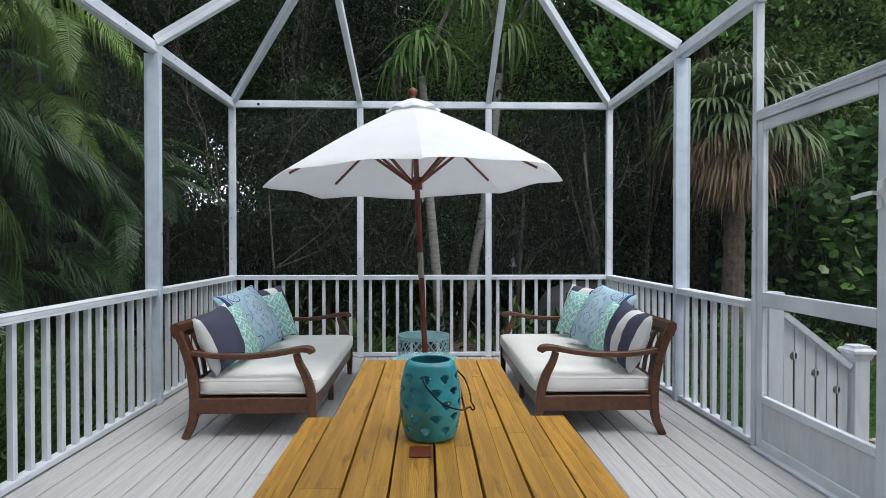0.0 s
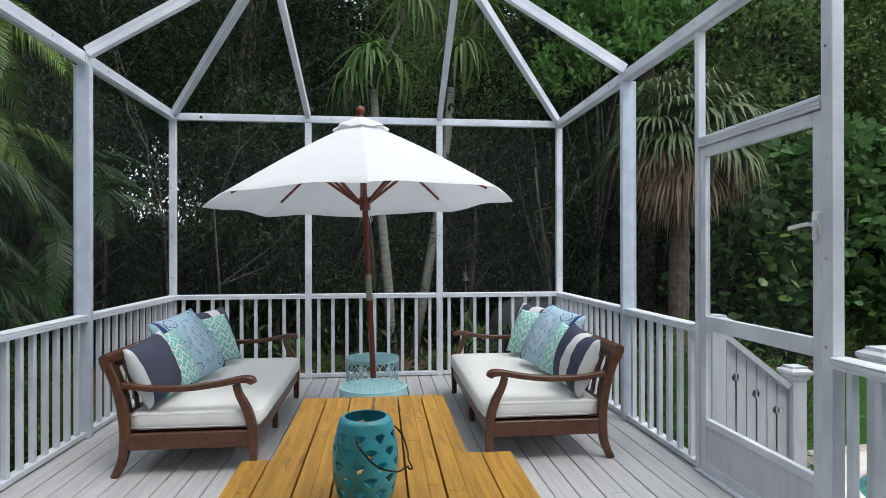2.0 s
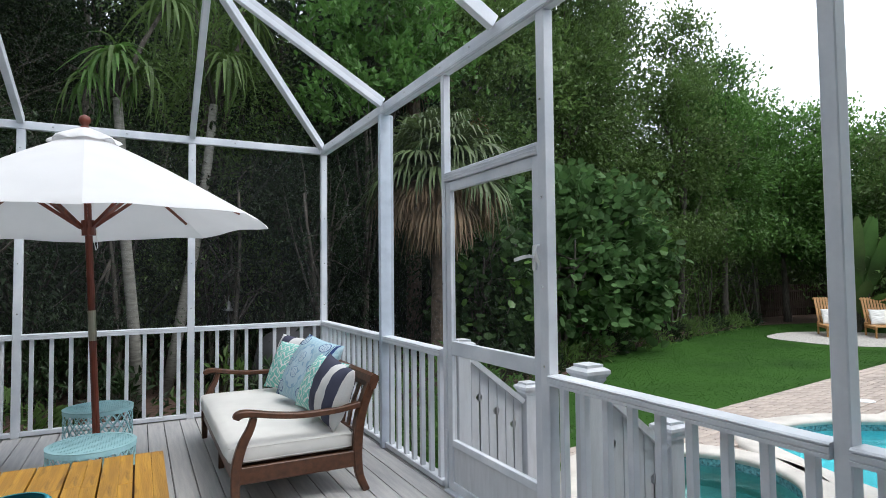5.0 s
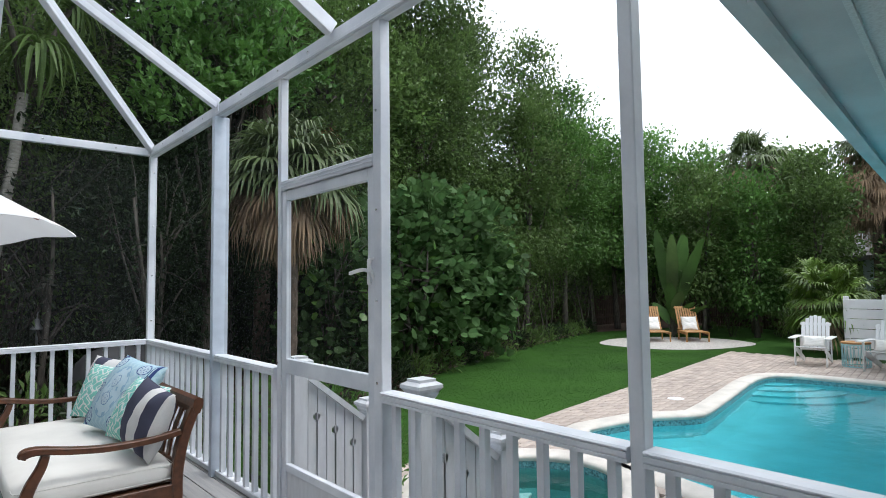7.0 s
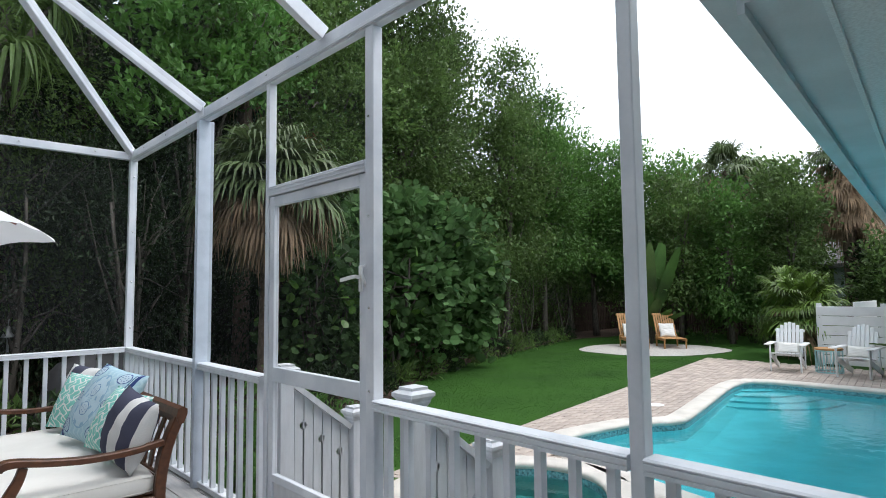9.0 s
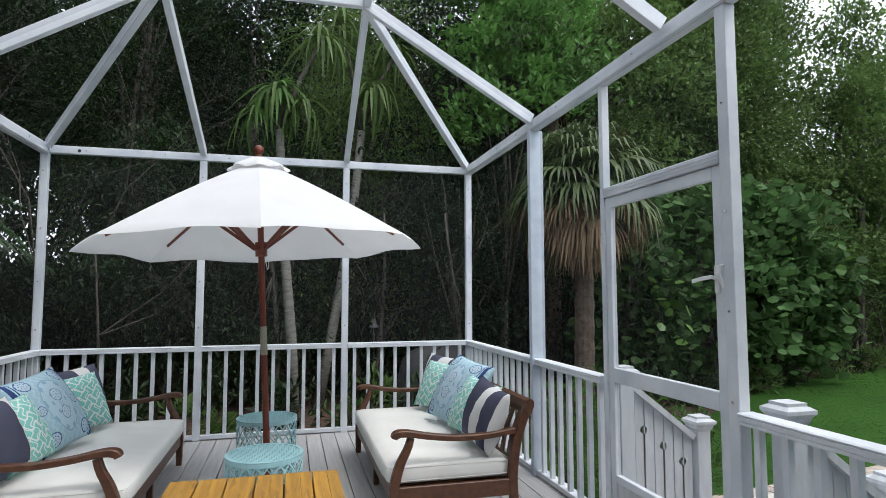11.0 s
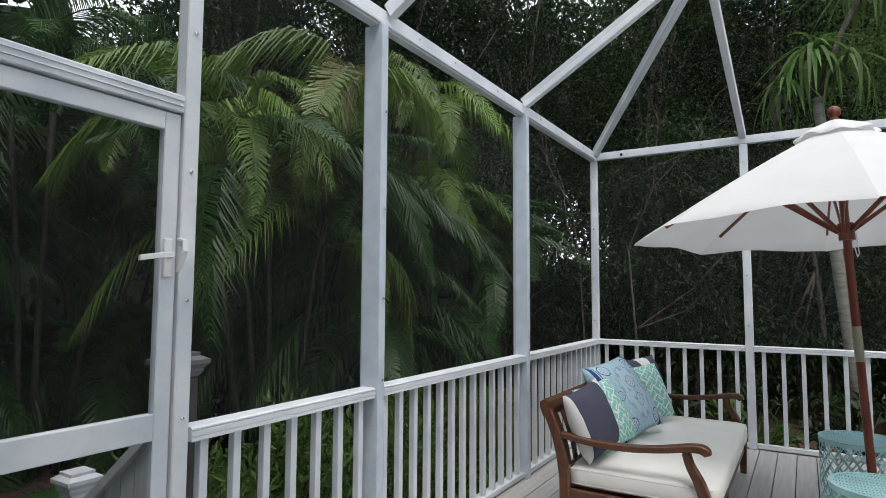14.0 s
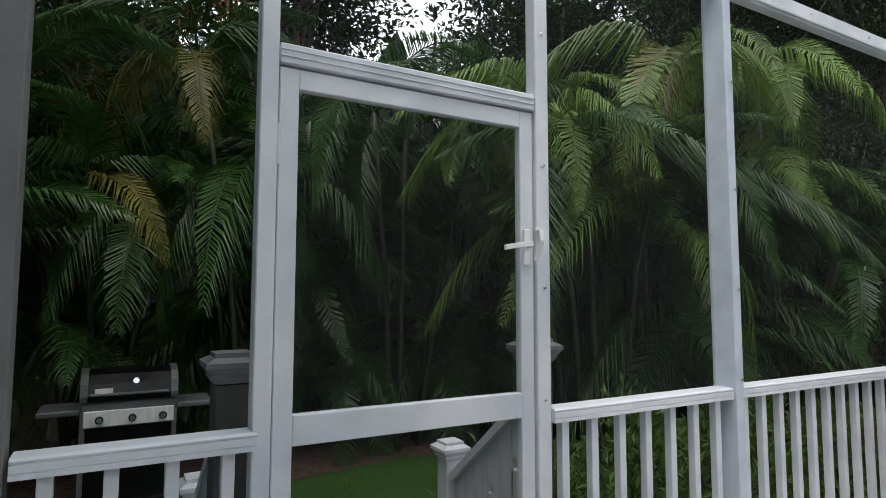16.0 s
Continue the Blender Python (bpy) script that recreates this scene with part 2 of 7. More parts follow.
def box(bm, x0, x1, y0, y1, z0, z1, bevel=0.0, m=None):
    vs = [bm.verts.new((x, y, z)) for x in (x0, x1) for y in (y0, y1) for z in (z0, z1)]
    quads = [(0, 1, 3, 2), (4, 6, 7, 5), (0, 4, 5, 1), (2, 3, 7, 6), (0, 2, 6, 4), (1, 5, 7, 3)]
    fs = [bm.faces.new([vs[i] for i in q]) for q in quads]
    if bevel:
        es = list({e for f in fs for e in f.edges})
        r = bmesh.ops.bevel(bm, geom=es, offset=bevel, segments=1, affect="EDGES")
        vs = list({v for f in r["faces"] for v in f.verts} | {v for v in vs if v.is_valid})
    if m is not None:
        bmesh.ops.transform(bm, matrix=m, verts=vs)
    return vs


def boxed(*a, **k):
    bm = bmesh.new()
    box(bm, *a, **k)
    return bm


def tube(bm, pts, radii, seg=8, cap=True):
    """A round bar along pts."""
    pts = [Vector(p) for p in pts]
    if not hasattr(radii, "__len__"):
        radii = [radii] * len(pts)
    rings = []
    for i, p in enumerate(pts):
        d = (pts[min(i + 1, len(pts) - 1)] - pts[max(i - 1, 0)]).normalized()
        a = d.cross(Vector((0, 0, 1)))
        a = a.normalized() if a.length > 1e-3 else Vector((1, 0, 0))
        b = d.cross(a).normalized()
        rings.append([bm.verts.new(p + radii[i] * (math.cos(t) * a + math.sin(t) * b)) for t in [2 * math.pi * k / seg for k in range(seg)]])
    for r0, r1 in zip(rings, rings[1:]):
        for k in range(seg):
            bm.faces.new((r0[k], r0[(k + 1) % seg], r1[(k + 1) % seg], r1[k]))
    if cap:
        bm.faces.new(rings[0][::-1]), bm.faces.new(rings[-1])
    return bm


def beam(bm, a, b, w, h, up=(0, 0, 1)):
    """A rectangular bar from a to b, w wide and h deep."""
    a, b, up = Vector(a), Vector(b), Vector(up)
    d = (b - a).normalized()
    s = d.cross(up)
    s = s.normalized() if s.length > 1e-3 else Vector((1, 0, 0))
    u = s.cross(d).normalized()
    q = [[bm.verts.new(p + s * w / 2 * i + u * h / 2 * j) for i, j in ((-1, -1), (1, -1), (1, 1), (-1, 1))] for p in (a, b)]
    for k in range(4):
        bm.faces.new((q[0][k], q[0][(k + 1) % 4], q[1][(k + 1) % 4], q[1][k]))
    bm.faces.new(q[0][::-1]), bm.faces.new(q[1])
    return bm


def ribbon(bm, pts, width, thick, side):
    """A bar of rectangular section bent along pts; side: the direction of its width; width may vary."""
    pts, side = [Vector(p) for p in pts], Vector(side).normalized()
    if not hasattr(width, "__len__"):
        width = [width] * len(pts)
    if not hasattr(thick, "__len__"):
        thick = [thick] * len(pts)
    rings = []
    for i, p in enumerate(pts):
        d = (pts[min(i + 1, len(pts) - 1)] - pts[max(i - 1, 0)]).normalized()
        u = side.cross(d).normalized()
        w, h = width[i] / 2, thick[i] / 2
        c = 0.25
        prof = ((-w, -h + c * h), (-w + c * h, -h), (w - c * h, -h), (w, -h + c * h), (w, h - c * h), (w - c * h, h), (-w + c * h, h), (-w, h - c * h))
        rings.append([bm.verts.new(p + side * x + u * y) for x, y in prof])
    for r0, r1 in zip(rings, rings[1:]):
        for k in range(8):
            bm.faces.new((r0[k], r0[(k + 1) % 8], r1[(k + 1) % 8], r1[k]))
    bm.faces.new(rings[0][::-1]), bm.faces.new(rings[-1])
    bmesh.ops.recalc_face_normals(bm, faces=bm.faces)
    return bm


def lathe(bm, prof, seg=24, center=(0, 0), cap=True):
    rings = [[bm.verts.new((center[0] + r * math.cos(2 * math.pi * k / seg), center[1] + r * math.sin(2 * math.pi * k / seg), z)) for k in range(seg)] for r, z in prof]
    for r0, r1 in zip(rings, rings[1:]):
        for k in range(seg):
            bm.faces.new((r0[k], r0[(k + 1) % seg], r1[(k + 1) % seg], r1[k]))
    if cap:
        bm.faces.new(rings[0][::-1]), bm.faces.new(rings[-1])
    return bm


def lathed(prof, seg=24, center=(0, 0), cap=True):
    return lathe(bmesh.new(), prof, seg, center, cap)


def extruded(outline, y0, y1, axes="xz"):
    """A plate with the outline given in two axes, from y0 to y1 along the third."""
    bm = bmesh.new()
    put = {"xz": lambda a, b, t: (a, t, b), "yz": lambda a, b, t: (t, a, b), "xy": lambda a, b, t: (a, b, t)}[axes]
    r0, r1 = [bm.verts.new(put(a, b, y0)) for a, b in outline], [bm.verts.new(put(a, b, y1)) for a, b in outline]
    k = len(outline)
    for i in range(k):
        bm.faces.new((r0[i], r0[(i + 1) % k], r1[(i + 1) % k], r1[i]))
    bm.faces.new(r0[::-1]), bm.faces.new(r1)
    bmesh.ops.recalc_face_normals(bm, faces=bm.faces)
    return bm


from mathutils.geometry import tessellate_polygon

# ---- plan ----
XL, XR, YB, ZE, GROUND = -1.955, 2.25, 6.645, 2.81, -0.5
BACK_X = (-1.955, -0.545, 0.885, 2.25)
YF = -1.1

# ---- screen enclosure ----
enclosure = thing("screen_enclosure", "white aluminium screen enclosure with hipped open frame over the deck", "enclosure", kind="structure")


def bar(name, a, b, w, h, up=(0, 0, 1), material=WHITE, label=""):
    ob = part(name, beam(bmesh.new(), a, b, w, h, up), material, enclosure, label)
    md = ob.modifiers.new("edge", "BEVEL")
    md.width, md.segments, md.limit_method = 0.004, 1, "ANGLE"
    return ob


for x in BACK_X:
    bar("post", (x, YB, 0.0), (x, YB, ZE - 0.04), 0.068, 0.06, (0, 1, 0))
for x, y in ((XL, 4.77), (XL, 2.95), (XR, 4.77)):
    bar("post", (x, y, 0.0), (x, y, ZE - 0.05), 0.052, 0.118, (1, 0, 0), GALV, "chalky grey-white weathered broad post")
bar("post", (XR, 3.682, 0.0), (XR, 3.682, ZE - 0.05), 0.044, 0.052, (1, 0, 0))
bar("post", (XR, 2.592, 0.0), (XR, 2.592, ZE - 0.05), 0.068, 0.06, (1, 0, 0))
bar("post", (XR, 1.205, 0.0), (XR, 1.205, 3.2), 0.052, 0.055, (1, 0, 0))
bar("post", (XR, -0.3, 0.0), (XR, -0.3, ZE - 0.05), 0.07, 0.075, (1, 0, 0))
bar("post", (XL, 0.888, 0.0), (XL, 0.888, ZE - 0.05), 0.052, 0.06, (1, 0, 0))
bar("post", (XL, 1.88, 0.0), (XL, 1.88, ZE - 0.05), 0.06, 0.06, (1, 0, 0))
bar("post", (XL, 0.27, 0.0), (XL, 0.27, ZE - 0.05), 0.09, 0.09, (1, 0, 0), CAPGREY)
for x in (XL, XR):
    bar("eave_beam", (x, YF + 0.1, ZE), (x, YB + 0.03, ZE), 0.055, 0.10)
    bar("eave_lip", (x + (0.035 if x < 0 else -0.035), YF + 0.1, ZE - 0.03), (x + (0.035 if x < 0 else -0.035), YB - 0.03, ZE - 0.03), 0.014, 0.025)
bar("eave_beam", (XL + 0.03, YB, ZE), (XR - 0.03, YB, ZE), 0.055, 0.075)
JX, JY, JZ = (-0.60, 0.86), 4.77, 3.66
for x, jx, e in ((XL, JX[0], 0.03), (XR, JX[1], -0.03)):
    bar("rafter", (x + e, 4.77, ZE + 0.05), (jx, JY, JZ), 0.055, 0.085)
    bar("hip_beam", (x + e, YB - 0.03, ZE + 0.045), (jx, JY + 0.02, JZ), 0.055, 0.085)
    bar("rafter", (x + e, 3.02, ZE + 0.05), (jx, 3.02, JZ), 0.055, 0.085)
    bar("rafter", (x + e, 1.22, ZE + 0.05), (jx, 1.22, JZ), 0.055, 0.085)
    bar("ridge_beam", (jx, JY + 0.03, JZ + 0.02), (jx, YF + 0.1, JZ + 0.02), 0.055, 0.085)
for x, jx in zip(BACK_X[1:3], JX):
    bar("rafter", (x, YB - 0.03, ZE + 0.04), (jx, JY + 0.03, JZ), 0.055, 0.075)
for y in (4.77, 3.02, 1.22):
    bar("tie_beam", (JX[0] + 0.03, y, JZ + 0.02), (JX[1] - 0.03, y, JZ + 0.02), 0.055, 0.085)
# small fixing screws and gussets at the joints
bolt = lathed(((0.008, 0.0), (0.008, 0.003), (0.004, 0.005)), 6)
bolt_me = mesh_of("screw", bolt, CHROME)
for x in BACK_X:
    for z in (1.1, 1.55, 2.05, 2.6):
        piece("screw", bolt_me, enclosure, (x, YB - 0.031, z), (90, 0, 0))
for x, s in ((XL, 1), (XR, -1)):
    for y in (4.77, 2.95 if s > 0 else 2.592, 1.88 if s > 0 else 3.682):
        for z in (0.95, 1.35, 1.8, 2.3):
            piece("screw", bolt_me, enclosure, (x + s * (0.064 if y in (4.77, 2.95) else 0.032), y, z), (0, 90 * s, 0))
    for y in (6.2, 5.6, 5.1, 4.3, 3.7, 3.3):
        piece("screw", bolt_me, enclosure, (x + s * 0.03, y, ZE + 0.01), (0, 90 * s, 0))
for x in (-1.6, -0.9, -0.3, 0.3, 1.3, 1.9):
    piece("screw", bolt_me, enclosure, (x, YB - 0.03, ZE), (90, 0, 0))
# Flat dark disc on the beam's face; its colour gives the hole's dark inside.
part("cable_hole", tube(bmesh.new(), ((-1.66, YB - 0.029, ZE - 0.005), (-1.66, YB - 0.027, ZE - 0.005)), 0.016, 12), DARK, enclosure, "dark round disc for a hole in the beam")
gus = mesh_of("gusset", boxed(-0.035, 0.035, -0.004, 0.004, -0.04, 0.04, 0.003), WHITE)
for x in (XL + 0.035, XR - 0.035):
    piece("gusset", gus, enclosure, (x, 4.77, ZE + 0.02), (0, 0, 90))
    piece("gusset", gus, enclosure, (x, YB - 0.035, ZE + 0.015), (0, 0, 45 if x > 0 else -45))


def sheet(name, pts, parent=enclosure):
    bm = bmesh.new()
    bm.faces.new([bm.verts.new(p) for p in pts])
    return part(name, bm, SCREEN, parent, "charcoal insect mesh")


def wall_sheet(x0, y0, x1, y1, z0=0.92, z1=2.76):
    sheet("mesh_panel", ((x0, y0, z0), (x1, y1, z0), (x1, y1, z1), (x0, y0, z1)))


for a, b in zip(BACK_X, BACK_X[1:]):
    wall_sheet(a + 0.03, YB + 0.02, b - 0.03, YB + 0.02)
for a, b in ((YB, 4.80), (4.74, 3.72)):
    wall_sheet(XR + 0.02, a - 0.03, XR + 0.02, b + 0.01)
for a, b in ((YB, 4.80), (4.74, 2.98), (2.92, 1.91)):
    wall_sheet(XL - 0.02, a - 0.03, XL - 0.02, b + 0.01)
wall_sheet(XR + 0.02, 3.66, XR + 0.02, 2.63, 2.09)
wall_sheet(XL - 0.02, 1.85, XL - 0.02, 0.915, 2.06)
for jx, x, e in ((JX[0], XL, 0.03), (JX[1], XR, -0.03)):
    sheet("mesh_panel", ((x + e, YB - 0.05, ZE + 0.05), (jx, JY, JZ - 0.005), (x + e, 4.8, ZE + 0.05)))
    sheet("mesh_panel", ((x + e, 4.74, ZE + 0.05), (jx, 4.74, JZ), (jx, 3.05, JZ), (x + e, 3.05, ZE + 0.05)))
sheet("mesh_panel", ((BACK_X[1], YB - 0.03, ZE + 0.03), (BACK_X[2], YB - 0.03, ZE + 0.03), (JX[1], JY + 0.03, JZ), (JX[0], JY + 0.03, JZ)))
for i, e in ((0, 0.03), (3, -0.03)):
    k = 1 if i == 0 else 2
    sheet("mesh_panel", ((BACK_X[i] + e, YB - 0.03, ZE + 0.03), (BACK_X[k], YB - 0.03, ZE + 0.03), (JX[k - 1], JY + 0.03, JZ)))
sheet("mesh_panel", ((JX[0], 4.77, JZ + 0.03), (JX[1], 4.77, JZ + 0.03), (JX[1], YF + 0.1, JZ + 0.03), (JX[0], YF + 0.1, JZ + 0.03)))

# ---- railings ----
RAIL_PROFILE = ((-0.045, 0.0), (0.045, 0.0), (0.045, 0.016), (0.041, 0.019), (0.045, 0.022), (0.045, 0.044), (0.040, 0.048), (0.045, 0.052), (0.045, 0.058), (0.036, 0.065), (-0.036, 0.065), (-0.045, 0.058), (-0.045, 0.052), (-0.040, 0.048), (-0.045, 0.044), (-0.045, 0.022), (-0.041, 0.019), (-0.045, 0.016))
baluster_me = mesh_of("baluster", boxed(-0.017, 0.017, -0.017, 0.017, 0.0, 0.818, 0.002), WHITE)


def railing(a, b, step, label="white aluminium deck railing with square balusters"):
    """A railing from a to b, both on the floor plan."""
    a, b = Vector((*a, 0)), Vector((*b, 0))
    L = (b - a).length
    ang = math.degrees(math.atan2(b.y - a.y, b.x - a.x))
    ob = thing("railing", label, "railing", a, ang, "deck railings", "structure")
    part("top_rail", extruded([(y, z * 0.76 + 0.866) for y, z in RAIL_PROFILE], 0, L, "yz"), WHITE, ob)
    part("bottom_rail", boxed(0, L, -0.03, 0.03, 0.012, 0.05, 0.003), WHITE, ob)
    n = max(1, round(L / step))
    for i in range(n):
        piece("baluster", baluster_me, ob, ((i + 0.5) * L / n, 0, 0.05))
    return ob


for x0, x1 in zip(BACK_X, BACK_X[1:]):
    railing((x0 + 0.034, YB), (x1 - 0.034, YB), 0.148)
for y0, y1 in ((YB - 0.03, 4.797), (4.743, 2.978), (2.922, 1.912)):
    railing((XL, y0), (XL, y1), 0.139)
raised = railing((XL, 0.875), (XL, 0.325), 0.139)
raised.location.z = 0.034
for y0, y1 in ((YB - 0.03, 4.797), (4.743, 3.72), (2.556, 1.232), (1.178, -0.262)):
    railing((XR, y0), (XR, y1), 0.148)

# ---- screen doors ----


def screen_door(name, y0, y1, head, face, x, label, hinge_first):
    """A hinged door between y0 and y1 in the wall at x; face: +1 where the deck lies towards +x."""
    d = thing(name, label, "screen door", (x, y0, 0), kind="structure")
    W = y1 - y0
    t = 0.017
    top = head - 0.005
    part("stile", boxed(-t, t, 0.004, 0.062, 0.02, top, 0.003), WHITE, d)
    part("stile", boxed(-t, t, W - 0.062, W - 0.004, 0.02, top, 0.003), WHITE, d)
    part("top_rail", boxed(-t, t, 0.062, W - 0.062, top - 0.062, top, 0.003), WHITE, d)
    part("middle_rail", boxed(-t, t, 0.062, W - 0.062, 0.892, 0.98, 0.003), WHITE, d)
    part("lower_rail", boxed(-t, t, 0.062, W - 0.062, 0.30, 0.345, 0.003), WHITE, d)
    part("bottom_rail", boxed(-t, t, 0.062, W - 0.062, 0.02, 0.075, 0.003), WHITE, d)
    part("kick_plate", boxed(-0.006, 0.006, 0.062, W - 0.062, 0.075, 0.30), PANELGREY, d, "grey painted kick plate")
    for z0, z1 in ((0.98, top - 0.062), (0.345, 0.892)):
        sheet("mesh_panel", ((0, 0.063, z0), (0, W - 0.063, z0), (0, W - 0.063, z1), (0, 0.063, z1)), d)
    yl = 0.0 if not hinge_first else W
    s = 1 if not hinge_first else -1
    yy = yl + s * 0.04
    part("latch_plate", boxed(face * t, face * (t + 0.012), yy - 0.014, yy + 0.014, 1.43, 1.56, 0.003), CHAIRWHITE, d)
    bm = bmesh.new()
    ribbon(bm, ((face * 0.03, yy, 1.50), (face * 0.055, yy, 1.505), (face * 0.06, yy + s * 0.05, 1.50), (face * 0.062, yy + s * 0.12, 1.488)), 0.018, 0.012, (0, 0, 1))
    part("lever_handle", bm, CHAIRWHITE, d, "white lever handle")
    bm = bmesh.new()
    ribbon(bm, ((face * 0.02, yy - s * 0.045, 1.56), (face * 0.05, yy - s * 0.045, 1.555), (face * 0.055, yy - s * 0.045, 1.52), (face * 0.02, yy - s * 0.045, 1.45)), 0.02, 0.01, (0, 1, 0))
    part("strike_hook", bm, CHAIRWHITE, d)
    yh = 0.0 if hinge_first else W
    for z in (0.28, 1.70):
        part("hinge", tube(bmesh.new(), ((face * (t + 0.006), yh, z), (face * (t + 0.006), yh, z + 0.12)), 0.008), WHITE, d)
    return d


screen_door("door_1", 2.632, 3.66, 2.03, -1, XR, "white framed screen door with grey kick plate, closed", False)
screen_door("door_2", 0.915, 1.848, 2.0, 1, XL, "white framed screen door with lever latch, closed", True)
bar("door_header", (XR, 2.632, 2.06), (XR, 3.66, 2.06), 0.06, 0.06)
bar("door_header", (XL, 0.915, 2.032), (XL, 1.848, 2.032), 0.06, 0.062)
for y0, y1, x, z in ((2.632, 3.66, XR - 0.032, 2.055), (0.915, 1.848, XL + 0.032, 2.027)):
    bar("header_groove", (x, y0, z + 0.016), (x, y1, z + 0.016), 0.005, 0.004)
    bar("header_groove", (x, y0, z - 0.004), (x, y1, z - 0.004), 0.005, 0.004)
bar("door_sill", (XR, 2.632, 0.012), (XR, 3.66, 0.012), 0.10, 0.016)
bar("door_sill", (XL, 0.915, 0.012), (XL, 1.848, 0.012), 0.10, 0.016)

# ---- stairs outside the doors ----


def cap_profile(w):
    return ((w * 0.5, 0.0), (w * 0.62, 0.02), (w * 0.62, 0.03), (w * 0.78, 0.05), (w * 0.78, 0.066), (w * 0.58, 0.078), (w * 0.52, 0.08), (w * 0.52, 0.094))


def newel(x, y, top, material, label, group, w=0.098):
    ob = thing("newel_post", label, "post", (x, y, GROUND), 0, group, "structure")
    h = top - GROUND - 0.095
    part("shaft", boxed(-w / 2, w / 2, -w / 2, w / 2, -0.05, h, 0.004), material, ob)
    bm = bmesh.new()
    prof = cap_profile(w)
    rings = [[bm.verts.new((sx * r, sy * r, h + z)) for sx, sy in ((-1, -1), (1, -1), (1, 1), (-1, 1))] for r, z in prof]
    for r0, r1 in zip(rings, rings[1:]):
        for k in range(4):
            bm.faces.new((r0[k], r0[(k + 1) % 4], r1[(k + 1) % 4], r1[k]))
    bm.faces.new(rings[0][::-1]), bm.faces.new(rings[-1])
    part("cap", bm, WHITE_WOOD if material is WHITE_WOOD else CAPGREY if material is POSTGREY else PANELGREY, ob, "stepped square post cap")
    return ob


def board_with_hole(x0, x1, zb, zt0, zt1, hole, r, t):
    """An upright board with a sloping top; hole: centre of a round hole or None."""
    outline = ((x0, zb), (x1, zb), (x1, zt1), (x0, zt0))
    if hole is None:
        return extruded(outline, -t, t)
    n = 18
    loops = [outline, [(hole[0] + r * math.cos(2 * math.pi * k / n), hole[1] + r * math.sin(2 * math.pi * k / n)) for k in range(n)]]
    tris = tessellate_polygon([[Vector((a, b, 0)) for a, b in lp] for lp in loops])
    bm = bmesh.new()
    sides = [[bm.verts.new((a, y, b)) for lp in loops for a, b in lp] for y in (-t, t)]
    for vs in sides:
        for tri in tris:
            bm.faces.new([vs[i] for i in tri])
    for first, count in ((0, 4), (4, n)):
        for k in range(count):
            i, j = first + k, first + (k + 1) % count
            bm.faces.new((sides[0][i], sides[0][j], sides[1][j], sides[1][i]))
    bmesh.ops.recalc_face_normals(bm, faces=bm.faces)
    return bm


def stair_side(x0, x1, y, z0, z1, material, label):
    """A boarded guard beside a stair, from x0 at the deck to x1; its top falls from z0 to z1."""
    ob = thing("stair_guard", label, "stair guard", (0, y, 0), 0, "stair guards", "structure")
    n = 6
    sx = (x1 - x0) / n
    for i in range(n):
        a, b = x0 + i * sx, x0 + (i + 1) * sx
        lo, hi = min(a, b) + 0.004, max(a, b) - 0.004
        f = lambda x: z0 + (z1 - z0) * (x - x0) / (x1 - x0)
        hole = (( lo + hi) / 2 + 0.03 * (1 if sx > 0 else -1), f((lo + hi) / 2) - 0.22) if i in (0, 2, 4) else None
        part("board", board_with_hole(lo, hi, GROUND + 0.04, f(lo), f(hi), hole, 0.026, 0.011), material, ob)
    bm = bmesh.new()
    beam(bm, (x0, 0, z0 + 0.018), (x1, 0, z1 + 0.018), 0.085, 0.036)
    part("sloping_cap", bm, material, ob)
    part("backing_rail", boxed(min(x0, x1), max(x0, x1), 0.012, 0.04, GROUND + 0.1, GROUND + 0.19), material, ob)
    return ob


def stairs(sign, x, y0, y1, label):
    ob = thing("stair", label, "stairs", (x, 0, 0), kind="structure")
    for i in range(2):
        z = -(i + 1) * 0.167
        a, b = sign * i * 0.29, sign * (i * 0.29 + 0.31)
        part("tread", boxed(min(a, b), max(a, b), y0, y1, z - 0.035, z, 0.004), DECK, ob)
        part("riser", boxed(min(a, a + sign * 0.02), max(a, a + sign * 0.02), y0, y1, GROUND if i else z - 0.035, z - 0.036), PANELGREY, ob)
    a = sign * 0.6
    part("riser", boxed(min(a, a - sign * 0.02), max(a, a - sign * 0.02), y0, y1, GROUND, -0.375), PANELGREY, ob)
    return ob


stairs(1, XR + 0.11, 2.56, 3.72, "grey painted wooden steps from deck to pool terrace")
stairs(-1, XL - 0.11, 0.90, 2.0, "grey painted wooden steps from deck to side garden")
for y in (2.49, 3.79):
    newel(XR + 0.16, y, 0.965, PANELGREY, "grey painted newel post with stepped cap", "stair posts")
    newel(XR + 0.72, y, 0.62, WHITE_WOOD, "white newel post with stepped square cap", "stair posts")
    stair_side(XR + 0.23, XR + 0.655, y, 0.80, 0.47, PANELGREY, "grey-white boarded stair guard with round holes")
for y in (0.85, 2.05):
    newel(XL - 0.25, y, 1.145, POSTGREY, "dark grey newel post with stepped cap", "stair posts", 0.108)
    newel(XL - 0.95, y, 0.58, WHITE_WOOD, "white newel post with stepped square cap", "stair posts")
    stair_side(XL - 0.30, XL - 0.88, y, 0.86, 0.40, PANELGREY, "grey boarded stair guard with round holes")
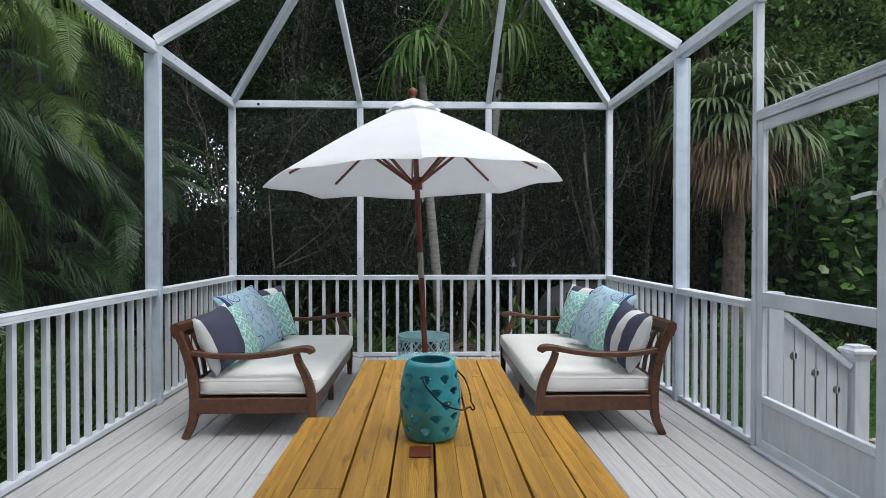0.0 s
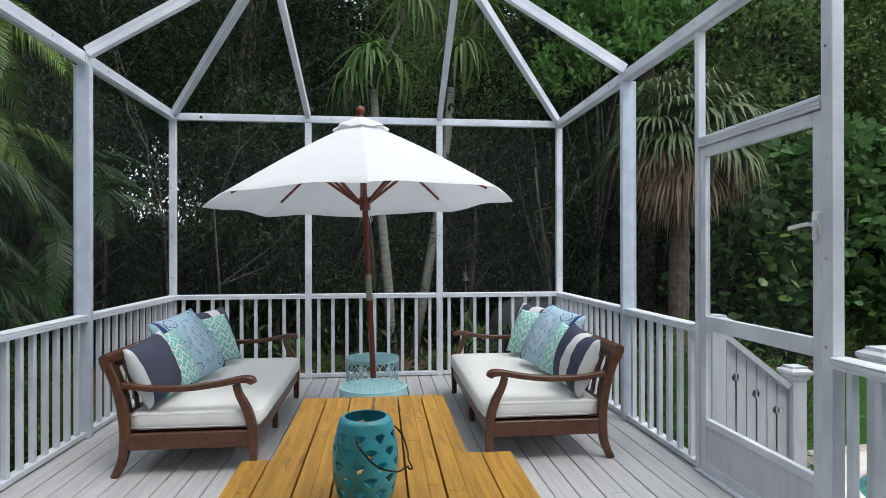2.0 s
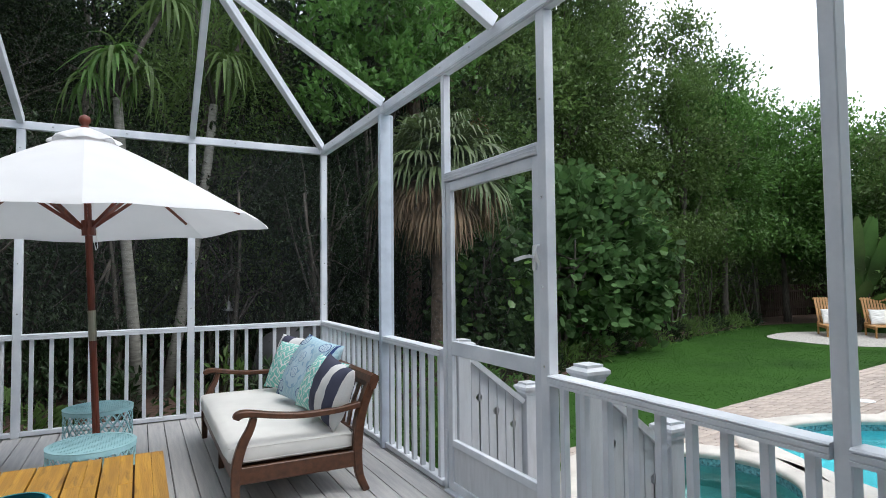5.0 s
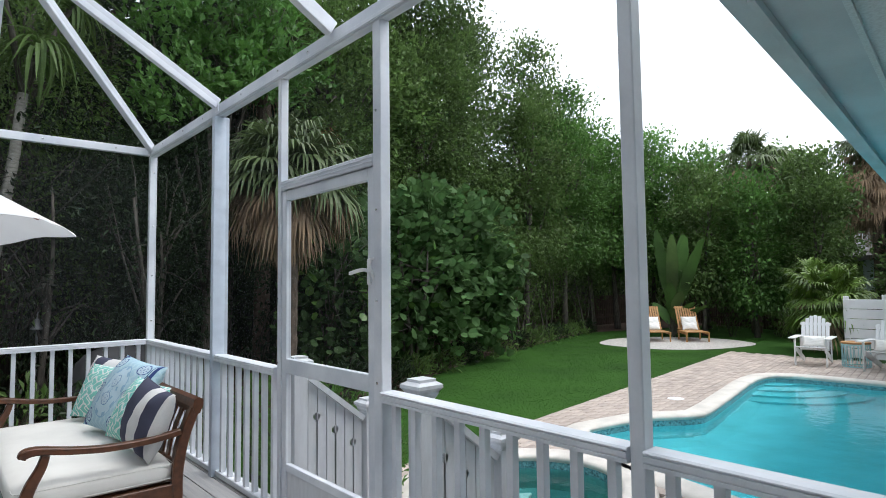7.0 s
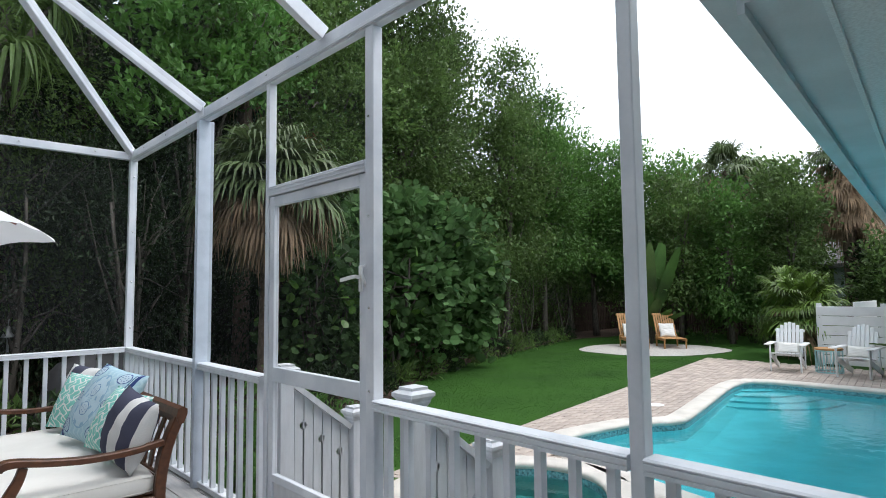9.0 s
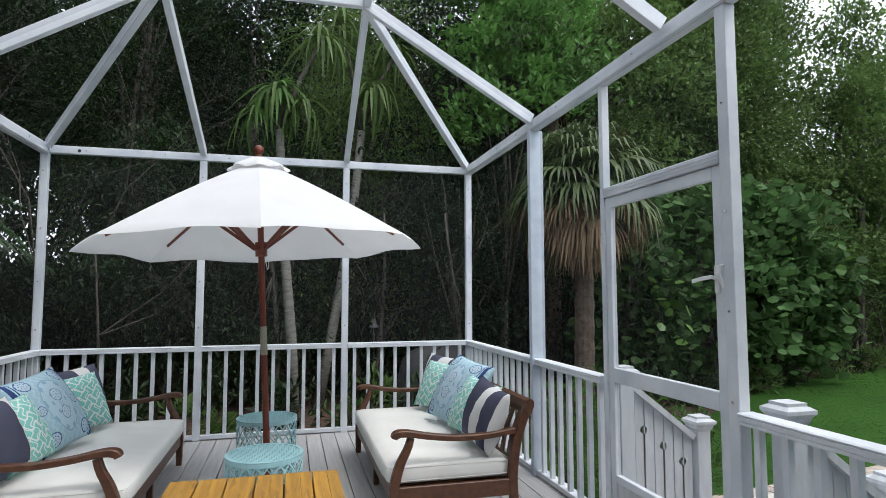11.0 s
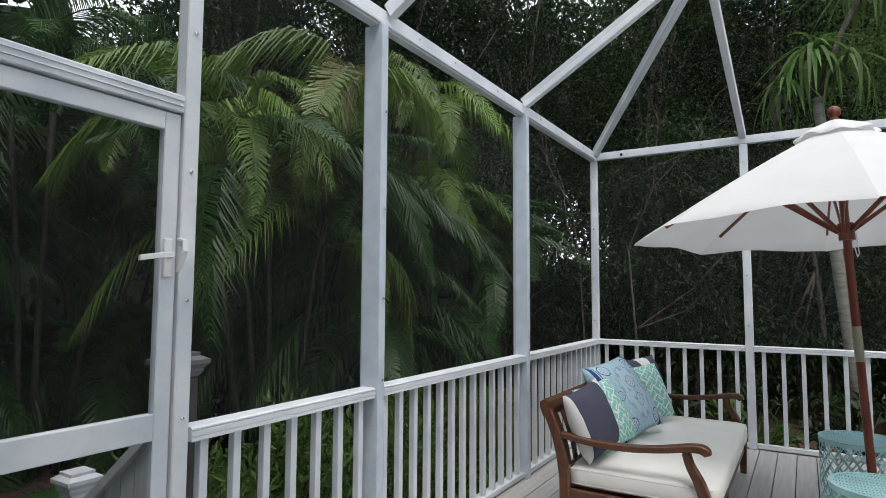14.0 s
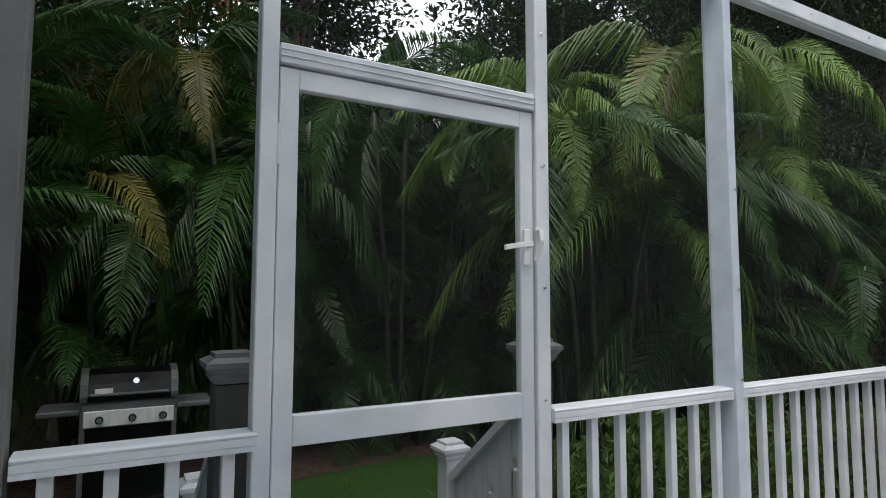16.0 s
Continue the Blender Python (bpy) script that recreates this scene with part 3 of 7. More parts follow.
# ---- ground, lawn, pool ----


def smooth_loop(pts, rounds=3, c=0.2):
    """Corner-cutting of a closed outline."""
    for _ in range(rounds):
        out = []
        for i, p in enumerate(pts):
            q = pts[(i + 1) % len(pts)]
            out += [((1 - c) * p[0] + c * q[0], (1 - c) * p[1] + c * q[1]), (c * p[0] + (1 - c) * q[0], c * p[1] + (1 - c) * q[1])]
        c = max(c, 0.2)
        pts = out
    return pts


def grown(pts, d):
    """The outline moved outwards by d (outline counter-clockwise)."""
    out, n = [], len(pts)
    for i, p in enumerate(pts):
        a, b = Vector(pts[i - 1]), Vector(pts[(i + 1) % n])
        t = (b - a).normalized()
        out.append((p[0] + t.y * d, p[1] - t.x * d))
    return out


POOL = smooth_loop([(13.5, -4.0), (13.55, 5.05), (8.85, 4.1), (8.15, 4.6), (7.0, 4.8), (6.5, 4.3), (6.15, 3.45), (5.9, 2.5), (5.4, -4.0)], 3, 0.09)
SPA = [(4.80 + 1.02 * math.cos(a), 3.95 + 0.86 * math.sin(a)) for a in [2 * math.pi * k / 48 for k in range(48)]]


def filled(bm, loops, z):
    vs = [Vector((x, y, z)) for lp in loops for x, y in lp]
    bv = [bm.verts.new(v) for v in vs]
    for tri in tessellate_polygon([[Vector((x, y, 0)) for x, y in lp] for lp in loops]):
        try:
            bm.faces.new([bv[i] for i in tri])
        except ValueError:
            pass
    bmesh.ops.recalc_face_normals(bm, faces=bm.faces)
    for f in bm.faces:
        if f.normal.z < 0:
            f.normal_flip()
    return bm


COPE_P, COPE_S = grown(POOL, 0.32), grown(SPA, 0.30)
HOLE = smooth_loop([(13.9, -4.4), (13.9, 5.5), (9.0, 4.6), (8.0, 5.1), (6.9, 5.3), (5.6, 5.1), (4.4, 5.0), (3.5, 4.4), (3.3, 3.4), (3.8, 2.4), (4.9, -4.4)], 2)
setting("ground", filled(bmesh.new(), [[(-400, -400), (400, -400), (400, 400), (-400, 400)], HOLE], GROUND), GRASS, "green lawn around the deck", "ground")


def inside(p, loop):
    c, n = False, len(loop)
    for i in range(n):
        a, b = loop[i], loop[i - 1]
        if (a[1] > p[1]) != (b[1] > p[1]) and p[0] < (b[0] - a[0]) * (p[1] - a[1]) / (b[1] - a[1]) + a[0]:
            c = not c
    return c


bm = bmesh.new()
bed_p, bed_s = grown(POOL, 0.12), grown(SPA, 0.12)
for i in range(72):
    for j in range(66):
        x, y = 3.2 + i * 0.155, -4.6 + j * 0.155
        if inside((x, y), bed_p) or inside((x, y), bed_s):
            continue
        bm.faces.new([bm.verts.new((x + dx * 0.0775, y + dy * 0.0775, GROUND - 0.035)) for dx, dy in ((-1, -1), (1, -1), (1, 1), (-1, 1))])
setting("pavement_bed", bm, GRAVEL, "sand bed under the terrace pavers", "pavement")



def basin(name, loop, depth, label, plaster=PLASTER):
    bm = bmesh.new()
    n = len(loop)
    low = grown(loop, -0.25)
    r = [[bm.verts.new((x, y, z)) for x, y in lp] for lp, z in ((loop, GROUND + 0.0), (loop, GROUND - 0.105), (loop, GROUND - depth * 0.8), (low, GROUND - depth))]
    for a, b in zip(r, r[1:]):
        for k in range(n):
            f = bm.faces.new((a[k], b[k], b[(k + 1) % n], a[(k + 1) % n]))
            f.material_index = 1 if a is r[0] else 0
    for tri in tessellate_polygon([[v.co.copy() for v in r[-1]]]):
        bm.faces.new([r[-1][i] for i in tri])
    return setting(name, bm, [plaster, POOLTILE], label, "pool")


def coping(name, loop, out, label):
    """Rounded edge stones, one by one."""
    ob = thing(name, label, "pool coping", kind="structure")
    n = len(loop)
    L = 0
    start = 0
    for i in range(n):
        a, b = Vector(loop[i]), Vector(loop[(i + 1) % n])
        L += (b - a).length
        if L > 0.33 or i == n - 1:
            idx = [k % n for k in range(start, i + 2)]
            bm = bmesh.new()
            prev = None
            for k in idx:
                p, q = Vector((*loop[k], 0)), Vector((*out[k], 0))
                pf = [p.lerp(q, s) + Vector((0, 0, z)) for s, z in ((0.03, GROUND - 0.03), (-0.06, GROUND + 0.01), (-0.06, GROUND + 0.035), (0.05, GROUND + 0.055), (0.85, GROUND + 0.055), (1.0, GROUND + 0.02), (1.0, GROUND - 0.03))]
                row = [bm.verts.new(v) for v in pf]
                if prev:
                    for j in range(len(row) - 1):
                        bm.faces.new((prev[j], row[j], row[j + 1], prev[j + 1]))
                prev = row
            part("coping_stone", bm, COPING, ob, smooth=True)
            start, L = i + 1, 0
    return ob


basin("swimming_pool", POOL, 0.95, "turquoise plastered swimming pool beside the lawn")
basin("spa_pool", SPA, 0.9, "round plastered spa pool beside the swimming pool", mat("grey_green_spa_plaster", (0.20, 0.40, 0.37), 0.7, 0.1, 3.0, 0.1))
coping("pool_coping", POOL, COPE_P, "cream rounded coping stones round the pool")
coping("spa_coping", SPA, COPE_S, "cream rounded coping stones round the spa")
for nm, lp in (("pool_water", POOL), ("spa_water", SPA)):
    w = setting(nm, filled(bmesh.new(), [lp], GROUND - 0.09), WATER, "clear turquoise still water", "water")
    w.visible_shadow = False
# entry steps inside the far corner and the spa's bench
for i, r in enumerate((0.7, 1.1, 1.5, 1.9)):
    arc = [(13.55, 5.05)] + [(13.55 + r * math.cos(a), 5.05 + r * math.sin(a)) for a in [math.radians(180 + 90 * k / 12) for k in range(13)]]
    setting("pool_step", extruded(arc, GROUND - 0.94, GROUND - 0.22 - 0.18 * i, "xy"), PLASTER, "rounded pool entry step under water", "pool step")
setting("spa_bench", extruded(grown(SPA, -0.4)[6:30], GROUND - 0.88, GROUND - 0.45, "xy"), COPING, "pale bench under the spa water", "spa bench")
setting("ground_gravel", filled(bmesh.new(), [smooth_loop([(16.2, 11.0), (16.0, 8.8), (17.2, 7.6), (19.4, 7.2), (20.4, 8.6), (20.0, 10.6), (18.2, 11.6)])[::1]], GROUND + 0.012), GRAVEL, "pale gravel circle in the lawn", "gravel")
setting("ground_mulch", filled(bmesh.new(), [[(-14, -6), (-4.4, -6), (-4.9, -0.5), (-5.6, 0.9), (-6.1, 2.2), (-6.3, 3.4), (-6.0, 5.0), (-3.2, 7.2), (-2.6, 8.2), (6.2, 8.0), (8.5, 9.7), (11.5, 11.2), (19.5, 13.6), (26, 12), (27, 4), (40, 4), (40, 40), (-14, 40)]], GROUND + 0.008), MULCH, "dark brown mulch and leaf litter under the trees", "mulch")

# ---- deck ----
deck = thing("deck_floor", "light grey painted wooden deck boards", "deck", kind="structure")
# Near-black slab in place of joists; the shade under the boards is its colour.
part("joist_bed", boxed(XL - 0.10, XR + 0.10, YF, YB + 0.06, -0.20, -0.032), DARK, deck)
part("skirt_board", boxed(XL - 0.11, XR + 0.11, YB + 0.06, YB + 0.085, GROUND, -0.005), PANELGREY, deck)
for x in (XL - 0.125, XR + 0.10):
    part("skirt_board", boxed(x, x + 0.025, YF, YB + 0.06, GROUND, -0.005), PANELGREY, deck)
BW = 0.1405
nb = round((XR - XL + 0.2) / BW)
rnd = random.Random(4)
board_cache = {}
for i in range(nb):
    x = XL - 0.10 + (i + 0.5) * (XR - XL + 0.2) / nb
    cuts = [YF, rnd.choice((1.2, 2.4, 3.2, 4.0, 5.1)) + rnd.uniform(-0.2, 0.2), YB + 0.055]
    for y0, y1 in zip(cuts, cuts[1:]):
        me = mesh_of("deck_board", boxed(-0.068, 0.068, -(y1 - y0) / 2 + 0.0015, (y1 - y0) / 2 - 0.0015, -0.03, 0.0, 0.003), DECK)
        piece("deck_board", me, deck, (x, (y0 + y1) / 2, rnd.uniform(-0.0012, 0.0012)))

# ---- house behind the deck ----
house = thing("house", "pale blue house with overhanging blue-grey eaves", "house", kind="structure")
part("wall", boxed(-6, 3.4, YF - 0.2, YF, GROUND, 3.9), SIDING, house)
EDIR = Vector((0.993, 0.117, 0)).normalized()
E0 = Vector((3.12, 1.30, 2.68))
ENRM = Vector((EDIR.y, -EDIR.x, 0))


def eave_box(name, s0, s1, n0, n1, z0, z1, material):
    bm = bmesh.new()
    vs = box(bm, s0, s1, n0, n1, z0, z1)
    for v in vs:
        c = v.co.copy()
        v.co = Vector((E0.x, E0.y, 0)) + EDIR * c.x + ENRM * c.y + Vector((0, 0, c.z))
    bmesh.ops.recalc_face_normals(bm, faces=bm.faces)
    return part(name, bm, material, house)


eave_box("gutter", -0.1, 16, 0.0, 0.13, 2.68, 2.80, FASCIA)
eave_box("gutter_lip", -0.1, 16, -0.012, 0.0, 2.77, 2.80, FASCIA)
eave_box("fascia", 0.0, 16, 0.13, 0.16, 2.60, 2.80, FASCIA)
eave_box("soffit_strip", 0.0, 16, 0.16, 0.42, 2.645, 2.67, FASCIA)
eave_box("soffit_trim", 0.0, 16, 0.42, 0.45, 2.632, 2.67, SOFFIT)
eave_box("soffit", 0.0, 16, 0.45, 2.0, 2.655, 2.70, SOFFIT)
eave_box("wall", 0.4, 16, 1.9, 2.1, GROUND, 2.66, SIDING)
eave_box("roof", -0.1, 16, 0.13, 3.2, 2.80, 2.86, ROOFTILE)
# Unseen overhang, extended over the near deck so that it shades it.
part("roof", boxed(-4, 3.2, YF - 3, 0.4, 3.93, 4.03), ROOFTILE, house)
part("soffit", boxed(-3.95, 3.15, YF + 0.002, 0.36, 3.89, 3.928), SOFFIT, house)
# ---- picnic table and benches ----
TB, TZ = 0.74, 0.755


def planks(ob, x0, x1, y0, y1, z, n, thick, gap=0.0055):
    """Boards glued up from narrow staves of uneven length."""
    w = (x1 - x0) / n
    r = random.Random(int(x0 * 100) + 7)
    for i in range(n):
        a, b = x0 + i * w + gap / 2, x0 + (i + 1) * w - gap / 2
        k = r.choice((1, 2, 2))
        cut = sorted([a + (b - a) * (j + r.uniform(-0.15, 0.15)) / k for j in range(1, k)])
        lift = r.uniform(-0.001, 0.001)
        for xa, xb in zip([a] + cut, cut + [b]):
            ends = [y0] + sorted(r.uniform(y0 + 0.2, y1 - 0.2) for _ in range(r.choice((1, 2)))) + [y1]
            for ya, yb in zip(ends, ends[1:]):
                if yb - ya < 0.05:
                    continue
                me = mesh_of("stave", boxed(-(xb - xa) / 2 + 0.0002, (xb - xa) / 2 - 0.0002, -(yb - ya) / 2 + 0.0003, (yb - ya) / 2 - 0.0003, -thick, 0, 0.0012), TEAK)
                piece("stave", me, ob, ((xa + xb) / 2, (ya + yb) / 2, z + lift + r.uniform(-0.0003, 0.0003)))


# Backing board added under the planks; keeps the gaps between them dark.
GAP_BACKING = mat("dark_red_gap_backing", (0.075, 0.02, 0.01), 0.5, 0.2, 5.0, 0.2)
table = thing("picnic_table", "yellow oiled wooden plank table on the deck", "table", (0, 0, 0))
planks(table, -0.088, 0.513, 0.75, 2.725, TZ, 6, 0.035)
for y in (1.0, 2.4):
    part("cross_rail", boxed(-0.05, 0.475, y - 0.04, y + 0.04, TZ - 0.11, TZ - 0.046, 0.004), TEAK, table)
    for x in (0.02, 0.405):
        part("leg", boxed(x - 0.04, x + 0.04, y - 0.04, y + 0.04, 0.0, TZ - 0.11, 0.004), TEAK, table)
part("under_board", boxed(-0.08, 0.505, 0.76, 2.715, TZ - 0.046, TZ - 0.036), GAP_BACKING, table, "dark red-brown backing board added to darken the plank gaps")
part("stretcher", boxed(0.19, 0.24, 1.04, 2.36, 0.25, 0.33, 0.004), TEAK, table)
part("cleat", boxed(0.15, 0.205, 1.525, 1.60, TZ + 0.0005, TZ + 0.003, 0.001), POLE, table, "dark red-brown stained block end")
for bx0, bx1 in ((0.545, 0.815), (-0.345, -0.115)):
    b = thing("bench", "yellow oiled wooden plank bench beside the table", "bench", (0, 0, 0), 0, "benches beside the table")
    planks(b, bx0, bx1, 0.8, 2.72, 0.50, 2, 0.035)
    for y in (1.05, 2.4):
        part("cross_rail", boxed(bx0 + 0.02, bx1 - 0.02, y - 0.035, y + 0.035, 0.40, 0.465, 0.003), TEAK, b)
        for x in (bx0 + 0.055, bx1 - 0.055):
            part("leg", boxed(x - 0.032, x + 0.032, y - 0.032, y + 0.032, 0, 0.40, 0.003), TEAK, b)

# ---- ceramic lantern ----
lantern = thing("lantern", "turquoise glazed ceramic lantern with cut-out openings and wire handle", "lantern", (0.203, 1.69, TZ + 0.004))


def lantern_body():
    """A barrel with fan-shaped openings through its wall."""
    bm = bmesh.new()
    H, n_u, n_v = 0.205, 168, 92
    def radius(t):
        return 0.053 + 0.031 * math.sin(math.pi * min(1, max(0, 0.13 + 0.80 * t))) ** 0.75 - 0.006 * max(0, (t - 0.94) / 0.06) ** 2
    rows, per = 5, 9
    def is_hole(u, v):
        """Fan shapes, point down, in staggered rows."""
        z = v * H
        for r in range(rows):
            k = (u * per + 0.5 * (r % 2)) % 1.0 - 0.5
            dx, dz = k / per * 2 * math.pi * 0.084, z - (0.016 + r * 0.0335)
            d = math.hypot(dx, dz)
            if 0.003 < d < 0.0245 and dz > 0 and abs(dx) < dz * 1.0:
                return True
        return False
    grid = [[(bm.verts.new((radius(j / n_v) * math.cos(2 * math.pi * i / n_u), radius(j / n_v) * math.sin(2 * math.pi * i / n_u), j / n_v * H)),
              bm.verts.new(((radius(j / n_v) - 0.006) * math.cos(2 * math.pi * i / n_u), (radius(j / n_v) - 0.006) * math.sin(2 * math.pi * i / n_u), max(0.006, j / n_v * H)))) for i in range(n_u)] for j in range(n_v + 1)]
    hole = [[is_hole((i + 0.5) / n_u, (j + 0.5) / n_v) for i in range(n_u)] for j in range(n_v)]
    for j in range(n_v):
        for i in range(n_u):
            i2 = (i + 1) % n_u
            if hole[j][i]:
                continue
            bm.faces.new((grid[j][i][0], grid[j][i2][0], grid[j + 1][i2][0], grid[j + 1][i][0]))
            bm.faces.new((grid[j][i][1], grid[j + 1][i][1], grid[j + 1][i2][1], grid[j][i2][1]))
            for dj, di, a, b in ((-1, 0, (j, i), (j, i2)), (1, 0, (j + 1, i2), (j + 1, i)), (0, -1, (j + 1, i), (j, i)), (0, 1, (j, i2), (j + 1, i2))):
                jj, ii = j + dj, (i + di) % n_u
                if 0 <= jj < n_v and hole[jj][ii]:
                    bm.faces.new((grid[a[0]][a[1]][0], grid[a[0]][a[1]][1], grid[b[0]][b[1]][1], grid[b[0]][b[1]][0]))
    for i in range(n_u):
        i2 = (i + 1) % n_u
        bm.faces.new((grid[n_v][i][0], grid[n_v][i2][0], grid[n_v][i2][1], grid[n_v][i][1]))
    bm.faces.new([grid[0][i][0] for i in range(n_u)][::-1])
    bm.faces.new([grid[0][i][1] for i in range(n_u)])
    return bm


part("body", lantern_body(), GLAZE, lantern, smooth=True)


def curve_through(pts, per=6):
    """Points along a smooth curve through pts."""
    P = [Vector(p) for p in pts]
    out = []
    for i in range(len(P) - 1):
        p0, p1, p2, p3 = P[max(0, i - 1)], P[i], P[i + 1], P[min(len(P) - 1, i + 2)]
        for k in range(per):
            t = k / per
            out.append(0.5 * ((2 * p1) + (p2 - p0) * t + (2 * p0 - 5 * p1 + 4 * p2 - p3) * t * t + (3 * p1 - p0 - 3 * p2 + p3) * t ** 3))
    return out + [P[-1]]


bm = tube(bmesh.new(), curve_through(((-0.018, -0.070, 0.168), (-0.010, -0.090, 0.150), (0.03, -0.105, 0.112), (0.078, -0.085, 0.090), (0.104, -0.045, 0.086), (0.112, -0.03, 0.074), (0.118, -0.04, 0.082), (0.110, -0.02, 0.094), (0.108, 0.0, 0.112), (0.095, 0.025, 0.145), (0.074, 0.03, 0.168))), 0.0024, 6)
part("wire_handle", bm, WIRE, lantern)

# ---- drum stools ----


def stool(loc, label):
    ob = thing("drum_stool", label, "stool", loc, 0, "drum stools")
    R, H = 0.228, 0.47
    for nm, z0, z1 in (("top_band", H - 0.03, H), ("bottom_band", 0.0, 0.025)):
        part(nm, lathed(((R - 0.004, z0), (R, z0), (R, z1), (R - 0.004, z1), (R - 0.004, z0)), 48, cap=False), AQUA, ob)
    # crossing bands of the side
    me = {}
    for sgn in (1, -1):
        bm = bmesh.new()
        n = 8
        turn = sgn * 2 * math.pi * 5.0 / 22
        prev = None
        off = 0.0015 * sgn
        for k in range(n + 1):
            t = k / n
            a, z = turn * t, 0.02 + (H - 0.045) * t
            w = 0.048
            row = [bm.verts.new(((R - 0.003 + off + dr) * math.cos(a + da), (R - 0.003 + off + dr) * math.sin(a + da), z)) for da, dr in ((-w / 2, 0), (w / 2, 0), (w / 2, -0.0025), (-w / 2, -0.0025))]
            if prev:
                for j in range(4):
                    bm.faces.new((prev[j], prev[(j + 1) % 4], row[(j + 1) % 4], row[j]))
            prev = row
        bmesh.ops.recalc_face_normals(bm, faces=bm.faces)
        me[sgn] = mesh_of("side_strip", bm, AQUA)
    for k in range(22):
        for sgn in (1, -1):
            piece("side_strip", me[sgn], ob, (0, 0, 0), (0, 0, k * 360 / 22))
    # pierced top, strip by strip
    for fam in range(2):
        d = Vector((math.cos(math.radians(45 + 90 * fam)), math.sin(math.radians(45 + 90 * fam)), 0))
        nrm = Vector((-d.y, d.x, 0))
        for i in range(-11, 12):
            c = i * 0.0198
            half = math.sqrt(max(0, (R - 0.003) ** 2 - c * c))
            if half < 0.02:
                continue
            up = Vector((0, 0, H - 0.004 + 0.0008 * fam))
            part("top_strip", beam(bmesh.new(), nrm * c - d * half + up, nrm * c + d * half + up, 0.0105, 0.003), AQUA, ob)
    part("rim", lathed(((R - 0.02, H - 0.006), (R, H - 0.006), (R + 0.002, H), (R - 0.02, H + 0.001), (R - 0.02, H - 0.006)), 48, cap=False), AQUA, ob)
    return ob


stool((0.19, 4.17, 0), "aqua pierced metal drum stool in front of the parasol pole")
stool((0.165, 5.25, 0), "aqua pierced metal drum stool behind the parasol pole")

# ---- parasol ----
P0, P1 = Vector((0.20, 4.71, 0)), Vector((0.083, 4.80, 2.43))
parasol = thing("parasol", "white canvas market parasol with red-brown wooden pole", "parasol", P0)
AX = (P1 - P0)


def on_pole(z):
    return AX * (z / AX.z)


part("base_plate", lathed(((0.16, 0.0), (0.17, 0.004), (0.17, 0.03), (0.04, 0.05), (0.03, 0.10)), 24), WIRE, parasol)
part("lower_pole", tube(bmesh.new(), (on_pole(0.05), on_pole(1.02)), 0.0225, 12), POLE, parasol)
part("pole_joint", tube(bmesh.new(), (on_pole(1.0), on_pole(1.20)), 0.0245, 12), BRASS, parasol, "brushed metal pole joint")
part("upper_pole", tube(bmesh.new(), (on_pole(1.18), on_pole(2.38)), 0.0225, 12), POLE, parasol)
part("hub", tube(bmesh.new(), (on_pole(1.70), on_pole(1.80)), 0.042, 12), POLE, parasol)
part("top_hub", tube(bmesh.new(), (on_pole(2.30), on_pole(2.38)), 0.04, 12), POLE, parasol)
f0 = on_pole(2.43)
part("finial", lathed([(r, f0.z + z) for r, z in ((0.02, -0.02), (0.03, 0.0), (0.022, 0.012), (0.02, 0.02), (0.034, 0.035), (0.037, 0.055), (0.03, 0.075), (0.014, 0.086), (0.004, 0.09))], 16, (f0.x, f0.y)), POLE, parasol, smooth=True)
RIM, ZR, ZA = 1.19, 1.762, 2.395
SPIN = -87


def canopy_z(r):
    t = r / RIM
    return ZA + (ZR - ZA) * (t ** 1.06) + 0.015 * math.sin(math.pi * t)


LEAN = Matrix.Translation(on_pole(2.43)) @ Vector((0, 0, 1)).rotation_difference(Vector((AX.x * 0.7, AX.y * 0.8, AX.z))).to_matrix().to_4x4() @ Matrix.Translation((0, 0, -2.43))


def leaning(bm):
    """Tips what was made round the upright z axis onto the leaning pole."""
    bmesh.ops.transform(bm, matrix=LEAN, verts=bm.verts)
    return bm


def gore(k):
    """One of the eight panels, sagging between its ribs, with a short hanging edge."""
    bm = bmesh.new()
    nr, na = 14, 8
    a0 = math.radians(k * 45 + SPIN)
    cols = []
    for j in range(na + 1):
        s = j / na
        a = a0 + s * math.pi / 4
        chord = math.cos(math.pi / 8) / math.cos(a - a0 - math.pi / 8)
        col = []
        for i in range(nr + 1):
            r = 0.03 + (RIM - 0.03) * i / nr
            rr = r * (chord + (1 - chord) * 0.25) * (1 - 0.028 * math.sin(math.pi * s) * (i / nr) ** 3)
            z = canopy_z(r) - 0.010 * math.sin(math.pi * s) * (i / nr) * (1 - 0.6 * i / nr) + 0.022 * math.sin(math.pi * s) * (i / nr) ** 6
            col.append(bm.verts.new((rr * math.cos(a), rr * math.sin(a), z)))
        v = col[-1].co
        wav = 0.006 * math.sin(s * 9 + k * 2.1)
        col.append(bm.verts.new((v.x + 0.012 * math.cos(a), v.y + 0.012 * math.sin(a), v.z - 0.016 + wav)))
        cols.append(col)
    for c0, c1 in zip(cols, cols[1:]):
        for i in range(len(c0) - 1):
            bm.faces.new((c0[i], c0[i + 1], c1[i + 1], c1[i]))
    return bm


for k in range(8):
    part("canopy_panel", leaning(gore(k)), CANOPY, parasol, smooth=True)
bm = bmesh.new()
n = 48
ring = []
